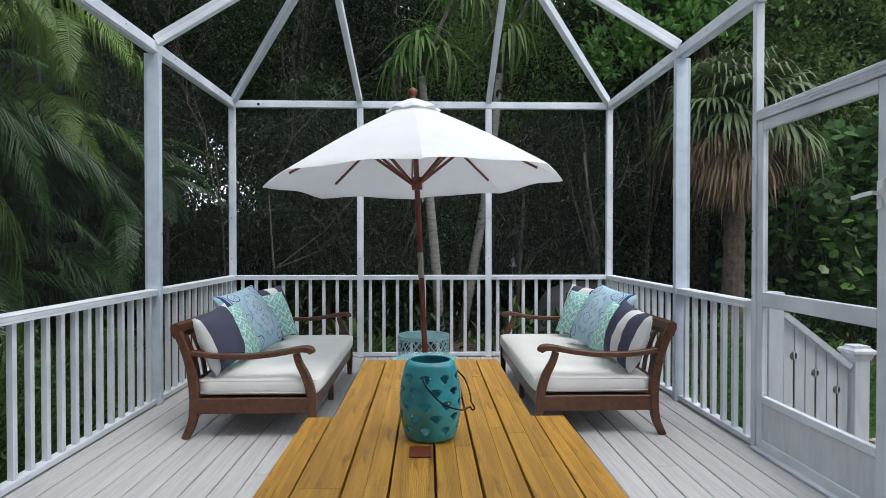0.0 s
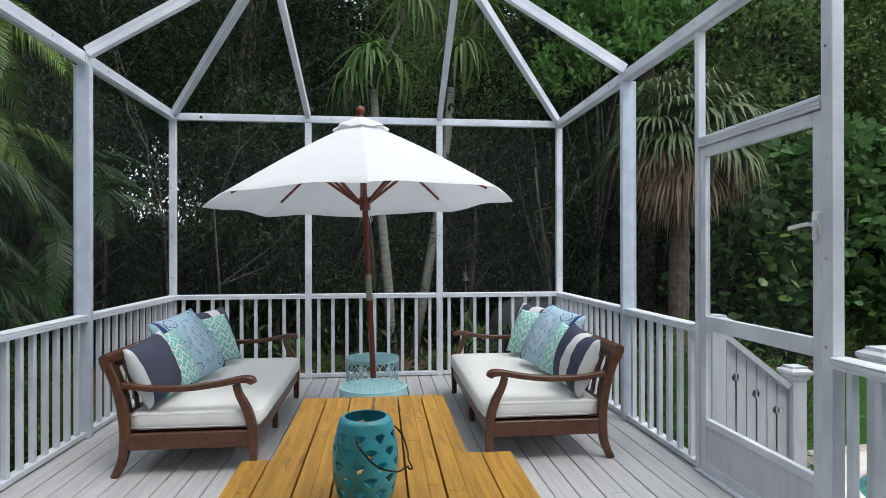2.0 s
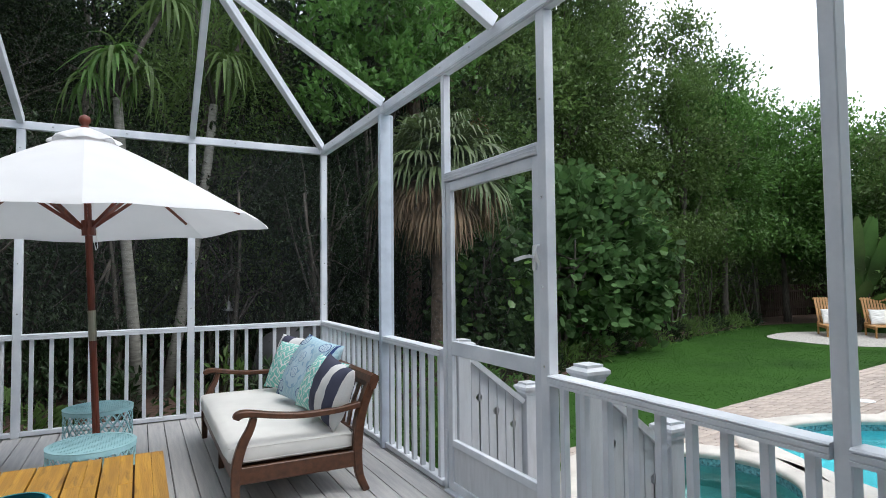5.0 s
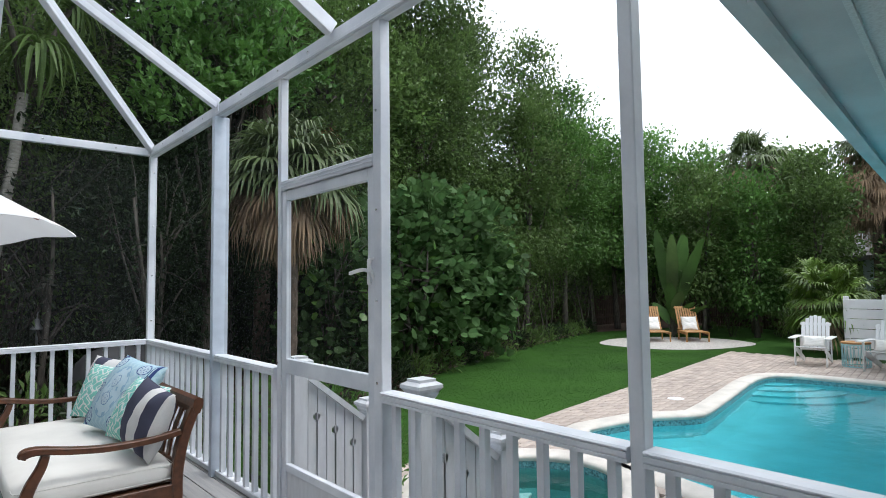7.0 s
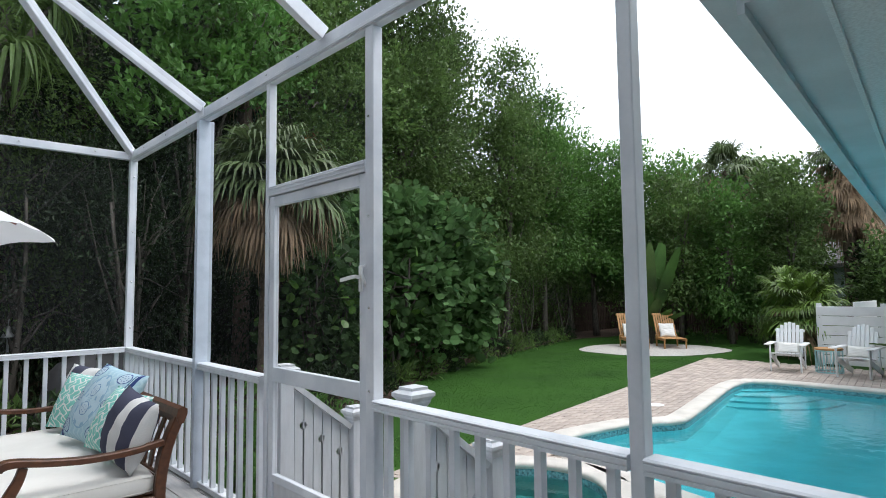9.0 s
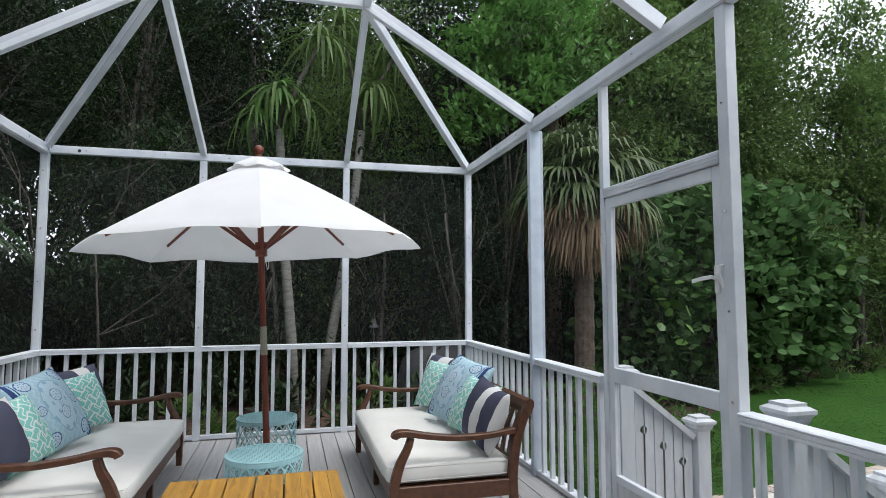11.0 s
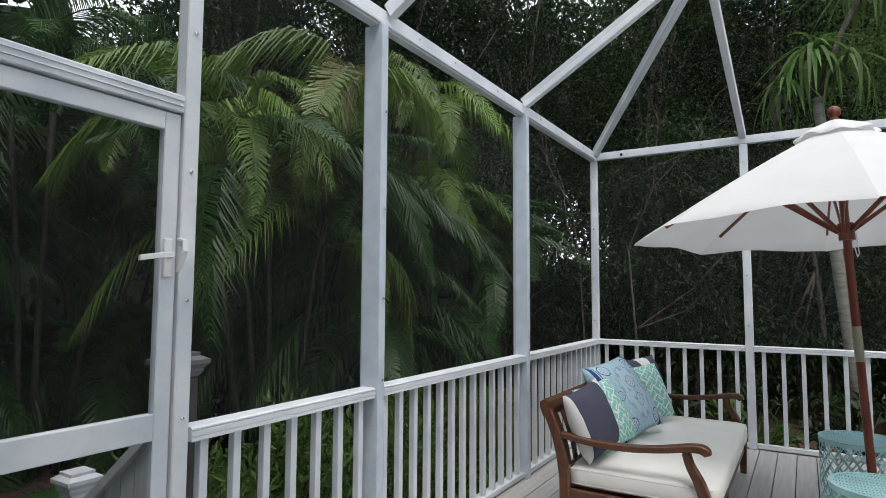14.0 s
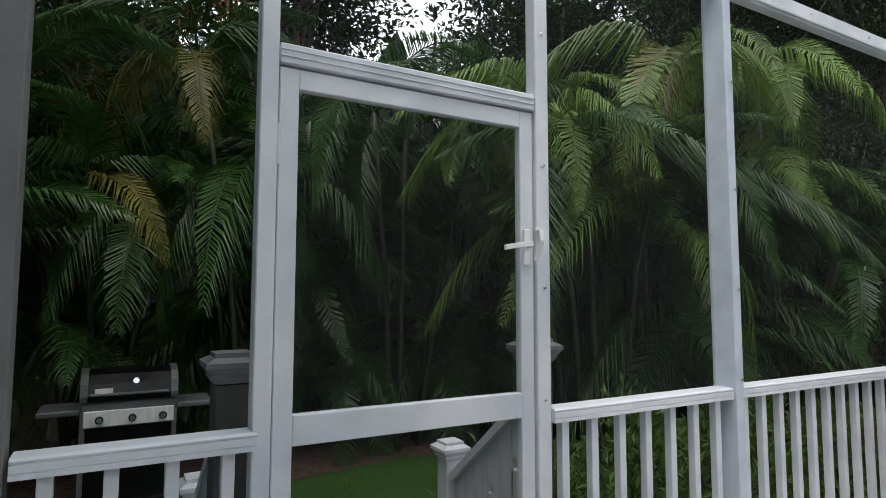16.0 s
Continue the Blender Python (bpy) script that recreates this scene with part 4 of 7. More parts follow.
for r, z in ((0.03, 0.032), (0.09, 0.004), (0.16, -0.034), (0.205, -0.060), (0.212, -0.074)):
    ring.append([bm.verts.new((r * (1 + 0.05 * math.cos(8 * t)) * math.cos(t), r * (1 + 0.05 * math.cos(8 * t)) * math.sin(t), ZA + z + (0.012 * math.sin(8 * t + 1) + 0.008 * math.sin(5 * t)) * (r / 0.25) ** 2)) for t in [2 * math.pi * q / n for q in range(n)]])
for r0, r1 in zip(ring, ring[1:]):
    for q in range(n):
        bm.faces.new((r0[q], r1[q], r1[(q + 1) % n], r0[(q + 1) % n]))
part("vent_cap", leaning(bm), CANOPY, parasol, smooth=True)
for k in range(8):
    a = math.radians(k * 45 + SPIN)
    d = Vector((math.cos(a), math.sin(a), 0))
    c = Vector((0, 0, 0))
    pts = [c + d * r + Vector((0, 0, canopy_z(r) - 0.027)) for r in (0.04, 0.4, 0.8, RIM - 0.2)]
    part("rib", leaning(beam(bmesh.new(), pts[0], pts[3], 0.013, 0.018)), POLE, parasol)
    part("strut", leaning(beam(bmesh.new(), Vector((0, 0, 1.75)) + d * 0.035, d * 0.52 + Vector((0, 0, canopy_z(0.52) - 0.03)), 0.014, 0.022)), POLE, parasol)
part("pull_cord", tube(bmesh.new(), [on_pole(1.74) + Vector((0.045, -0.02, 0)), on_pole(1.62) + Vector((0.05, -0.02, 0)), on_pole(1.60) + Vector((0.04, -0.03, 0)), on_pole(1.66) + Vector((0.03, -0.03, 0))], 0.003, 6), CUSHION, parasol)

# ---- daybeds ----


def bent(pts, width, thick, side=(0, 1, 0), per=5):
    """A bar bent smoothly through pts."""
    dense = curve_through(pts, per)
    at, given = np.linspace(0, 1, len(dense)), np.linspace(0, 1, len(pts))
    w = np.interp(at, given, width).tolist() if hasattr(width, "__len__") else width
    return ribbon(bmesh.new(), dense, w, np.interp(at, given, thick).tolist(), side)


def daybed_mesh_parts(ob):
    """Front along y at x = 0, back at x = 0.83; length 1.92 along y. The seat faces -x."""
    D, L = 0.83, 1.92
    for y in (0.03, L - 0.03):
        # back post, leg and raked upright in one bent piece
        bm = bent([(0.845, y, 0.0), (0.80, y, 0.10), (0.785, y, 0.22), (0.79, y, 0.36), (0.82, y, 0.52), (0.872, y, 0.66), (0.90, y, 0.72)], 0.045, [0.045, 0.052, 0.06, 0.062, 0.06, 0.055, 0.05])
        part("back_post", bm, WALNUT, ob)
        bm = bent([(0.02, y, 0.0), (0.02, y, 0.20), (0.03, y, 0.30), (0.06, y, 0.40), (0.105, y, 0.49), (0.125, y, 0.555)], 0.045, [0.042, 0.055, 0.06, 0.055, 0.045, 0.04])
        part("front_leg", bm, WALNUT, ob)
        bm = bent([(0.80, y, 0.563), (0.62, y, 0.540), (0.42, y, 0.538), (0.25, y, 0.556), (0.12, y, 0.580), (0.06, y, 0.584), (0.03, y, 0.574), (0.02, y, 0.556)], [0.05, 0.054, 0.058, 0.062, 0.068, 0.070, 0.066, 0.054], [0.034, 0.034, 0.034, 0.034, 0.036, 0.040, 0.044, 0.036])
        part("arm", bm, WALNUT, ob)
        part("side_rail", boxed(0.04, 0.78, y - 0.016, y + 0.016, 0.165, 0.265, 0.004), WALNUT, ob)
    part("front_rail", boxed(0.008, 0.04, 0.05, L - 0.05, 0.165, 0.265, 0.004), WALNUT, ob)
    part("back_rail", boxed(0.765, 0.795, 0.05, L - 0.05, 0.165, 0.265, 0.004), WALNUT, ob)
    part("middle_leg", boxed(0.03, 0.07, L / 2 - 0.02, L / 2 + 0.02, 0.0, 0.165, 0.004), WALNUT, ob)
    m = [(0.878, 0.655), (0.862, 0.70), (0.872, 0.745), (0.90, 0.758), (0.925, 0.742), (0.925, 0.71), (0.905, 0.66)]
    part("crest_rail", extruded(m, 0.0, L), WALNUT, ob)
    part("lower_back_rail", boxed(0.775, 0.80, 0.05, L - 0.05, 0.33, 0.385, 0.004), WALNUT, ob)
    n = 15
    bm0 = ribbon(bmesh.new(), [(0.79, 0, 0.37), (0.808, 0, 0.47), (0.84, 0, 0.57), (0.885, 0, 0.68)], 0.05, 0.014, (0, 1, 0))
    slat_me = mesh_of("back_slat", bm0, WALNUT)
    for i in range(n):
        piece("back_slat", slat_me, ob, (0, 0.12 + i * (L - 0.24) / (n - 1), 0))
    sl = mesh_of("seat_slat", boxed(0.04, 0.77, -0.03, 0.03, 0.245, 0.262), WALNUT)
    for i in range(14):
        piece("seat_slat", sl, ob, (0, 0.12 + i * (L - 0.24) / 13, 0))


def rounded_slab(x0, x1, y0, y1, z0, z1, puff, r=0.035, nx=14, ny=26):
    """A stuffed cushion: rounded edges and a crowned top."""
    bm = bmesh.new()
    box(bm, x0, x1, y0, y1, z0, z1)
    bmesh.ops.subdivide_edges(bm, edges=bm.edges[:], cuts=9, use_grid_fill=True)
    cx, cy, cz = (x0 + x1) / 2, (y0 + y1) / 2, (z0 + z1) / 2
    for v in bm.verts:
        lx, ly, lz = x1 - x0, y1 - y0, z1 - z0
        dx, dy, dz = (v.co.x - cx) / (lx / 2), (v.co.y - cy) / (ly / 2), (v.co.z - cz) / (lz / 2)
        k = (1 - dx ** 6) * (1 - dy ** 6)
        if abs(dz) > 0.99:
            v.co.z += puff * (1 if dz > 0 else -0.2) * k
        q = Vector((max(0, abs(v.co.x - cx) - lx / 2 + r), max(0, abs(v.co.y - cy) - ly / 2 + r), max(0, abs(v.co.z - cz) - lz / 2 + r)))
        if q.length > r:
            q2 = q.normalized() * r
            e = q - q2
            v.co -= Vector((e.x * (1 if dx > 0 else -1), e.y * (1 if dy > 0 else -1), e.z * (1 if dz > 0 else -1)))
        if abs(dx) > 0.9 or abs(dy) > 0.9:
            v.co.x += 0.006 * (1 - dz * dz) * (1 if dx > 0 else -1) * (abs(dx) > 0.9)
            v.co.y += 0.006 * (1 - dz * dz) * (1 if dy > 0 else -1) * (abs(dy) > 0.9)
    return bm


def seat_cushion(loc, rz, label):
    c = thing("seat_cushion", label, "cushion", loc, rz, "daybed cushions")
    x0, x1, y0, y1, z0, z1 = -0.012, 0.775, 0.045, 1.875, 0.264, 0.405
    part("cover", rounded_slab(x0 - 0.012, x1, y0, y1, z0, z1 - 0.004, 0.052, 0.05), CUSHION, c, smooth=True)
    for z in (z0 + 0.03, z1 - 0.032):
        bm = bmesh.new()
        r = 0.045
        pts = []
        for cx, cy, a in ((x1 - r, y0 + r, -90), (x1 - r, y1 - r, 0), (x0 + r, y1 - r, 90), (x0 + r, y0 + r, 180)):
            pts += [(cx + (r + 0.001) * math.cos(math.radians(a + s)), cy + (r + 0.001) * math.sin(math.radians(a + s)), z) for s in (0, 22, 45, 67, 90)]
        tube(bm, pts + [pts[0]], 0.003, 6, cap=False)
        part("piping", bm, CUSHION, c, smooth=True)
    return c


# cushion fabrics
def fabric(name, pattern):
    m = bpy.data.materials.new(name)
    m.use_nodes = True
    n, l = m.node_tree.nodes, m.node_tree.links
    b = n["Principled BSDF"]
    b.inputs["Roughness"].default_value, b.inputs["Specular IOR Level"].default_value = 0.9, 0.1
    uv = n.new("ShaderNodeTexCoord")
    sep = n.new("ShaderNodeSeparateXYZ")
    l.new(uv.outputs["UV"], sep.inputs[0])

    def math_(op, a, b2=None, c=None):
        k = n.new("ShaderNodeMath")
        k.operation = op
        for i, v in enumerate((a, b2, c)):
            if v is None:
                continue
            if hasattr(v, "is_linked"):
                l.new(v, k.inputs[i])
            else:
                k.inputs[i].default_value = v
        return k.outputs[0]

    def mixc(f, a, b2):
        k = n.new("ShaderNodeMix")
        k.data_type = "RGBA"
        l.new(f, k.inputs[0])
        for i, v in ((6, a), (7, b2)):
            if hasattr(v, "is_linked"):
                l.new(v, k.inputs[i])
            else:
                k.inputs[i].default_value = (*v, 1)
        return k.outputs[2]
    out = pattern(sep.outputs[0], sep.outputs[1], math_, mixc)
    weave = n.new("ShaderNodeTexNoise")
    weave.inputs["Scale"].default_value = 90
    l.new(uv.outputs["UV"], weave.inputs["Vector"])
    fm = n.new("ShaderNodeMix")
    fm.data_type, fm.blend_type = "RGBA", "MULTIPLY"
    fm.inputs[0].default_value = 0.25
    l.new(out, fm.inputs[6]), l.new(weave.outputs[0], fm.inputs[7])
    l.new(fm.outputs[2], b.inputs["Base Color"])
    bp = n.new("ShaderNodeBump")
    bp.inputs["Strength"].default_value, bp.inputs["Distance"].default_value = 0.2, 0.002
    l.new(weave.outputs[0], bp.inputs["Height"]), l.new(bp.outputs[0], b.inputs["Normal"])
    return m


def p_stripe(u, v, M, X):
    f = M("GREATER_THAN", M("SINE", M("MULTIPLY", M("ADD", u, 0.02), 10.8)), -0.05)
    return X(f, (0.75, 0.75, 0.74), (0.080, 0.084, 0.125))


def p_wide(u, v, M, X):
    f = M("LESS_THAN", M("ABSOLUTE", M("SUBTRACT", u, 0.53)), 0.39)
    return X(f, (0.75, 0.75, 0.74), (0.080, 0.084, 0.125))


def p_bands(u, v, M, X):
    white = M("MAXIMUM", M("LESS_THAN", M("ABSOLUTE", M("SUBTRACT", u, 0.37)), 0.10), M("LESS_THAN", u, 0.07))
    return X(white, (0.080, 0.084, 0.125), (0.75, 0.75, 0.74))


def p_trellis(u, v, M, X):
    a = M("ABSOLUTE", M("SINE", M("ADD", M("MULTIPLY", u, 27.0), M("MULTIPLY", M("SINE", M("MULTIPLY", v, 34.0)), 1.1))))
    b = M("ABSOLUTE", M("SINE", M("ADD", M("MULTIPLY", v, 19.0), M("MULTIPLY", M("SINE", M("MULTIPLY", u, 27.0)), 0.9))))
    f = M("LESS_THAN", M("MINIMUM", a, b), 0.30)
    return X(f, (0.25, 0.62, 0.55), (0.80, 0.83, 0.81))


def p_medal(u, v, M, X):
    """Pale blue ground, navy bands along two edges, wheel medallions and a large oval of scrolls."""
    base = X(M("GREATER_THAN", M("SINE", M("ADD", M("MULTIPLY", u, 70.0), M("MULTIPLY", M("SINE", M("MULTIPLY", v, 60.0)), 1.4))), 0.45), (0.42, 0.61, 0.71), (0.50, 0.68, 0.76))
    band = M("LESS_THAN", M("ABSOLUTE", M("SUBTRACT", M("ABSOLUTE", M("SUBTRACT", u, 0.5)), 0.42)), 0.024)
    line = M("LESS_THAN", M("ABSOLUTE", M("SUBTRACT", M("ABSOLUTE", M("SUBTRACT", u, 0.5)), 0.375)), 0.006)
    out = X(M("MAXIMUM", band, line), base, (0.045, 0.075, 0.21))

    def disc(out, cu, cv, ru, rv, spokes, edge, fill, ink):
        du, dv = M("DIVIDE", M("SUBTRACT", u, cu), ru), M("DIVIDE", M("SUBTRACT", v, cv), rv)
        r = M("SQRT", M("ADD", M("MULTIPLY", du, du), M("MULTIPLY", dv, dv)))
        inside = M("LESS_THAN", r, 1.0)
        ang = M("ARCTAN2", dv, du)
        sp = M("GREATER_THAN", M("SINE", M("MULTIPLY", ang, spokes)), 0.25)
        ringed = M("GREATER_THAN", M("SINE", M("MULTIPLY", r, 16.0)), 0.55)
        rim = M("GREATER_THAN", r, 1 - edge)
        pat = M("MAXIMUM", M("MULTIPLY", sp, ringed), rim)
        return X(inside, out, X(pat, fill, ink))
    pale, navy, blue = (0.66, 0.75, 0.82), (0.08, 0.12, 0.28), (0.30, 0.48, 0.64)
    out = disc(out, 0.5, 0.5, 0.21, 0.36, 9.0, 0.05, (0.52, 0.68, 0.77), blue)
    out = disc(out, 0.5, 0.62, 0.075, 0.085, 6.0, 0.10, (0.55, 0.69, 0.78), (0.20, 0.32, 0.50))
    out = disc(out, 0.5, 0.38, 0.075, 0.085, 6.0, 0.10, (0.55, 0.69, 0.78), (0.20, 0.32, 0.50))
    for cu, cv, rr in ((0.23, 0.13, 0.088), (0.23, 0.87, 0.088), (0.77, 0.13, 0.088), (0.77, 0.87, 0.088), (0.22, 0.5, 0.06), (0.78, 0.5, 0.06)):
        out = disc(out, cu, cv, rr, rr, 8.0, 0.12, (0.50, 0.64, 0.74), navy)
    return out


FAB = {"bands": fabric("navy_fabric_with_white_band", p_bands), "stripe": fabric("navy_and_white_stripe", p_stripe), "wide": fabric("navy_and_white_wide_stripe", p_wide), "trellis": fabric("aqua_trellis_print", p_trellis), "medal": fabric("blue_medallion_print", p_medal)}
PLABEL = {"wide": "navy throw pillow with white edges against the daybed arm", "bands": "navy throw pillow with a broad white band against the daybed arm", "stripe": "navy and white striped throw pillow leaning on the daybed back", "trellis": "aqua trellis-print throw pillow on the daybed", "medal": "large pale blue medallion-print throw pillow on the daybed"}


def pillow_mesh(w, h, d, fab, seed):
    """A square stuffed pillow with pinched corners and a seam, standing in the y-z plane, face towards -x."""
    r = random.Random(seed)
    bm = bmesh.new()
    uvl = bm.loops.layers.uv.new("UVMap")
    n = 18
    ph = [r.uniform(0, 6) for _ in range(4)]
    for side in (-1, 1):
        g = []
        for j in range(n + 1):
            row = []
            for i in range(n + 1):
                u, v = i / n, j / n
                a, b = 2 * u - 1, 2 * v - 1
                fall = (1 - abs(a) ** 2.4) ** 0.55 * (1 - abs(b) ** 2.4) ** 0.55
                pinch = 1 - 0.06 * (1 - abs(a) ** 2) * (abs(b) ** 2)
                pinch2 = 1 - 0.06 * (1 - abs(b) ** 2) * (abs(a) ** 2)
                wr = 0.012 * math.sin(7 * a + ph[0] + 3 * b) * fall + 0.006 * math.sin(13 * b + ph[1] - 6 * a) * fall
                row.append((bm.verts.new((side * (d / 2 * fall + wr * 0.5), a * w / 2 * pinch2, h / 2 + b * h / 2 * pinch)), u, v))
            g.append(row)
        for j in range(n):
            for i in range(n):
                q = (g[j][i], g[j][i + 1], g[j + 1][i + 1], g[j + 1][i])
                f = bm.faces.new([x[0] for x in (q if side > 0 else q[::-1])])
                for lp, x in zip(f.loops, (q if side > 0 else q[::-1])):
                    lp[uvl].uv = (x[1], x[2])
    bmesh.ops.remove_doubles(bm, verts=bm.verts, dist=0.0005)
    return bm


def pillow(bed, kind, y, x, w, h, d, lean, turn, roll=0, z=0.445, seed=1):
    """Placed in the bed's own axes; lean: degrees towards its back, turn: about the upright."""
    ob = new("throw_pillow", mesh_of("throw_pillow", pillow_mesh(w, h, d, FAB[kind], seed), FAB[kind], True))
    tagged(ob, PLABEL[kind], "pillow", "throw pillows")
    ob.matrix_world = bed.matrix_world @ pose(x, y, z, 0, 0, turn) @ pose(0, 0, 0, 0, lean, 0) @ pose(0, 0, 0, roll, 0, 0)
    return ob


bed_r = thing("daybed", "dark-stained wooden daybed with slatted back and curved arms", "daybed", (0.925, 3.925, 0), 0, "daybeds")
daybed_mesh_parts(bed_r)
bpy.context.view_layer.update()
# mirrored by turning it round
bed_l = copy_thing(bed_r, pose(-0.535, 5.835, 0, 0, 0, 180))
bpy.context.view_layer.update()
seat_cushion((0.925, 3.925, 0), 0, "off-white canvas seat cushion with piping on the daybed")
seat_cushion((-0.535, 5.835, 0), 180, "off-white canvas seat cushion with piping on the daybed")
for bed, f in ((bed_r, lambda y: y), (bed_l, lambda y: 1.99 - y)):
    s = 1 if bed is bed_r else -1
    dx = 0.0 if bed is bed_r else -0.03
    if bed is bed_r:
        pillow(bed, "bands", 0.24, 0.60, 0.40, 0.42, 0.22, 16, 12, 12, 0.435, 11)
    else:
        pillow(bed, "wide", f(0.30), 0.61, 0.40, 0.41, 0.20, 18, -14, -10, 0.435, 11)
    pillow(bed, "trellis", f(0.57), 0.60 + dx * 0.4, 0.43, 0.42, 0.20, 28, s * 16, s * 6, 0.425, 12)
    pillow(bed, "medal", f(0.97), 0.57 + dx, 0.56, 0.55, 0.24, 31, s * 18, s * 7, 0.425, 13)
    pillow(bed, "trellis", f(1.49), 0.61 + dx, 0.44, 0.43, 0.20, 27, s * 38, s * 5, 0.425, 14)
    pillow(bed, "stripe", f(1.68), 0.66 + dx, 0.46, 0.46, 0.19, 20, s * 28, s * 4, 0.425, 15)
# ---- plants ----
NR = np.random.default_rng(5)


def quick_mesh(name, verts, faces, material):
    me = bpy.data.meshes.new(name)
    me.from_pydata([tuple(v) for v in verts] if not isinstance(verts, np.ndarray) else verts.tolist(), [], faces if not isinstance(faces, np.ndarray) else faces.tolist())
    me.materials.append(material)
    return me


def unit(a):
    return a / np.maximum(np.linalg.norm(a, axis=1, keepdims=True), 1e-9)


def leaf_mesh(name, pos, length, material, droop=0.35, width=0.42, around=None, sides=4):
    """Many single folded leaves; sides 4: lance-shaped, 6: round."""
    n = len(pos)
    d = NR.normal(size=(n, 3))
    if around is not None:
        d = d * 0.8 + unit(pos - around) * 0.9
    d[:, 2] -= droop
    d = unit(d)
    up = unit(NR.normal(size=(n, 3)) * 0.55 + np.array([0, 0, 1.0]))
    s = unit(np.cross(d, up))
    u = np.cross(s, d)
    L = (length * NR.uniform(0.65, 1.25, n))[:, None]
    if sides == 4:
        v = np.stack([pos, pos + 0.45 * L * d - width * 0.5 * L * s + 0.10 * L * u, pos + L * d - 0.06 * L * u, pos + 0.45 * L * d + width * 0.5 * L * s + 0.10 * L * u], 1)
        f = np.array([[0, 1, 2], [0, 2, 3]])
    else:
        v = np.stack([pos, pos + 0.25 * L * d - 0.42 * L * s + 0.06 * L * u, pos + 0.75 * L * d - 0.42 * L * s + 0.08 * L * u, pos + L * d, pos + 0.75 * L * d + 0.42 * L * s + 0.08 * L * u, pos + 0.25 * L * d + 0.42 * L * s + 0.06 * L * u], 1)
        f = np.array([[0, 1, 2], [0, 2, 3], [0, 3, 4], [0, 4, 5]])
    k = v.shape[1]
    faces = (f[None] + (np.arange(n) * k)[:, None, None]).reshape(-1, 3)
    return quick_mesh(name, v.reshape(-1, 3), faces, material)


def crown_points(blobs, clumps, per, spread):
    """Leaf places in clumps through a set of ellipsoids, denser towards their skins."""
    vol = np.array([b[3] * b[4] * b[5] for b in blobs]) ** 0.7
    pick = NR.choice(len(blobs), clumps, p=vol / vol.sum())
    B = np.array(blobs)[pick]
    q = unit(NR.normal(size=(clumps, 3))) * (NR.uniform(0.15, 1, clumps) ** 0.45)[:, None]
    c = B[:, :3] + q * B[:, 3:]
    c = np.repeat(c, per, 0)
    return c + NR.normal(size=c.shape) * spread * np.array([1, 1, 0.7])


def tree(name, x, y, h, trunk_r, blobs, clumps, per, leaf, material, label, bark=BARK, spread=0.22, stems=1, lean=0.3, sides=4, group="trees behind the deck", limbs=7, droop=0.35, width=0.42, category="tree"):
    ob = thing(name, label, category, (x, y, GROUND), 0, group)
    r = random.Random(int(abs(x * 31 + y * 17) * 10))
    bm = bmesh.new()
    for k in range(stems):
        ox, oy = (r.uniform(-0.35, 0.35), r.uniform(-0.35, 0.35)) if stems > 1 else (0, 0)
        top = Vector((ox * 2 + r.uniform(-lean, lean), oy * 2 + r.uniform(-lean, lean), h * r.uniform(0.62, 0.8)))
        pts, rad = [], []
        for i in range(7):
            t = i / 6
            pts.append(Vector((ox, oy, -0.05)).lerp(top, t) + Vector((0.12 * math.sin(3 * t + k), 0.12 * math.cos(2.5 * t + k), 0)) * t)
            rad.append(trunk_r * (1.25 if i == 0 else 1) * (1 - 0.72 * t))
        tube(bm, pts, rad, 8)
        for j in range(limbs):
            b = blobs[r.randrange(len(blobs))]
            s = pts[r.randrange(2, 6)]
            e = Vector(b[:3]) + Vector((r.uniform(-1, 1) * b[3], r.uniform(-1, 1) * b[4], r.uniform(-0.6, 0.8) * b[5])) * 0.8
            m = s.lerp(e, 0.5) + Vector((r.uniform(-0.2, 0.2), r.uniform(-0.2, 0.2), 0.15))
            tube(bm, (s, s.lerp(m, 0.6), m, e), (trunk_r * 0.4, trunk_r * 0.32, trunk_r * 0.22, trunk_r * 0.07), 5)
    part("trunk", bm, bark, ob, smooth=True)
    pos = crown_points(blobs, clumps, per, spread)
    pos = pos[pos[:, 2] > 0.02]
    me = leaf_mesh("crown", pos, leaf, material, droop=droop, around=np.array([0, 0, h * 0.5]), sides=sides, width=width)
    c = new("crown", me)
    c.parent = ob
    return ob


# wood behind the deck; its dark shade is put into the leaf colour
r = random.Random(8)
for i, (x, y) in enumerate(((-9.5, 12.5), (-7.4, 11.2), (-5.6, 12.6), (-3.0, 14.8), (-2.5, 11.9), (-0.7, 12.9), (1.4, 12.4), (3.2, 13.6), (5.4, 13.0))):
    h = r.uniform(9.5, 11.5)
    blobs = [(r.uniform(-0.5, 0.5), r.uniform(-0.4, 0.4), z, r.uniform(1.3, 1.9), r.uniform(1.2, 1.7), r.uniform(1.0, 1.5)) for z in (2.0, 3.6, 5.2, 6.8, 8.4, 9.8)]
    tree("shade_tree", x, y, h, 0.16, blobs, 520, 58, 0.105, LEAF_DARK if i % 3 else LEAF_MID, "tall tree in a wood coloured dark for its dense shade", limbs=16, spread=0.24)
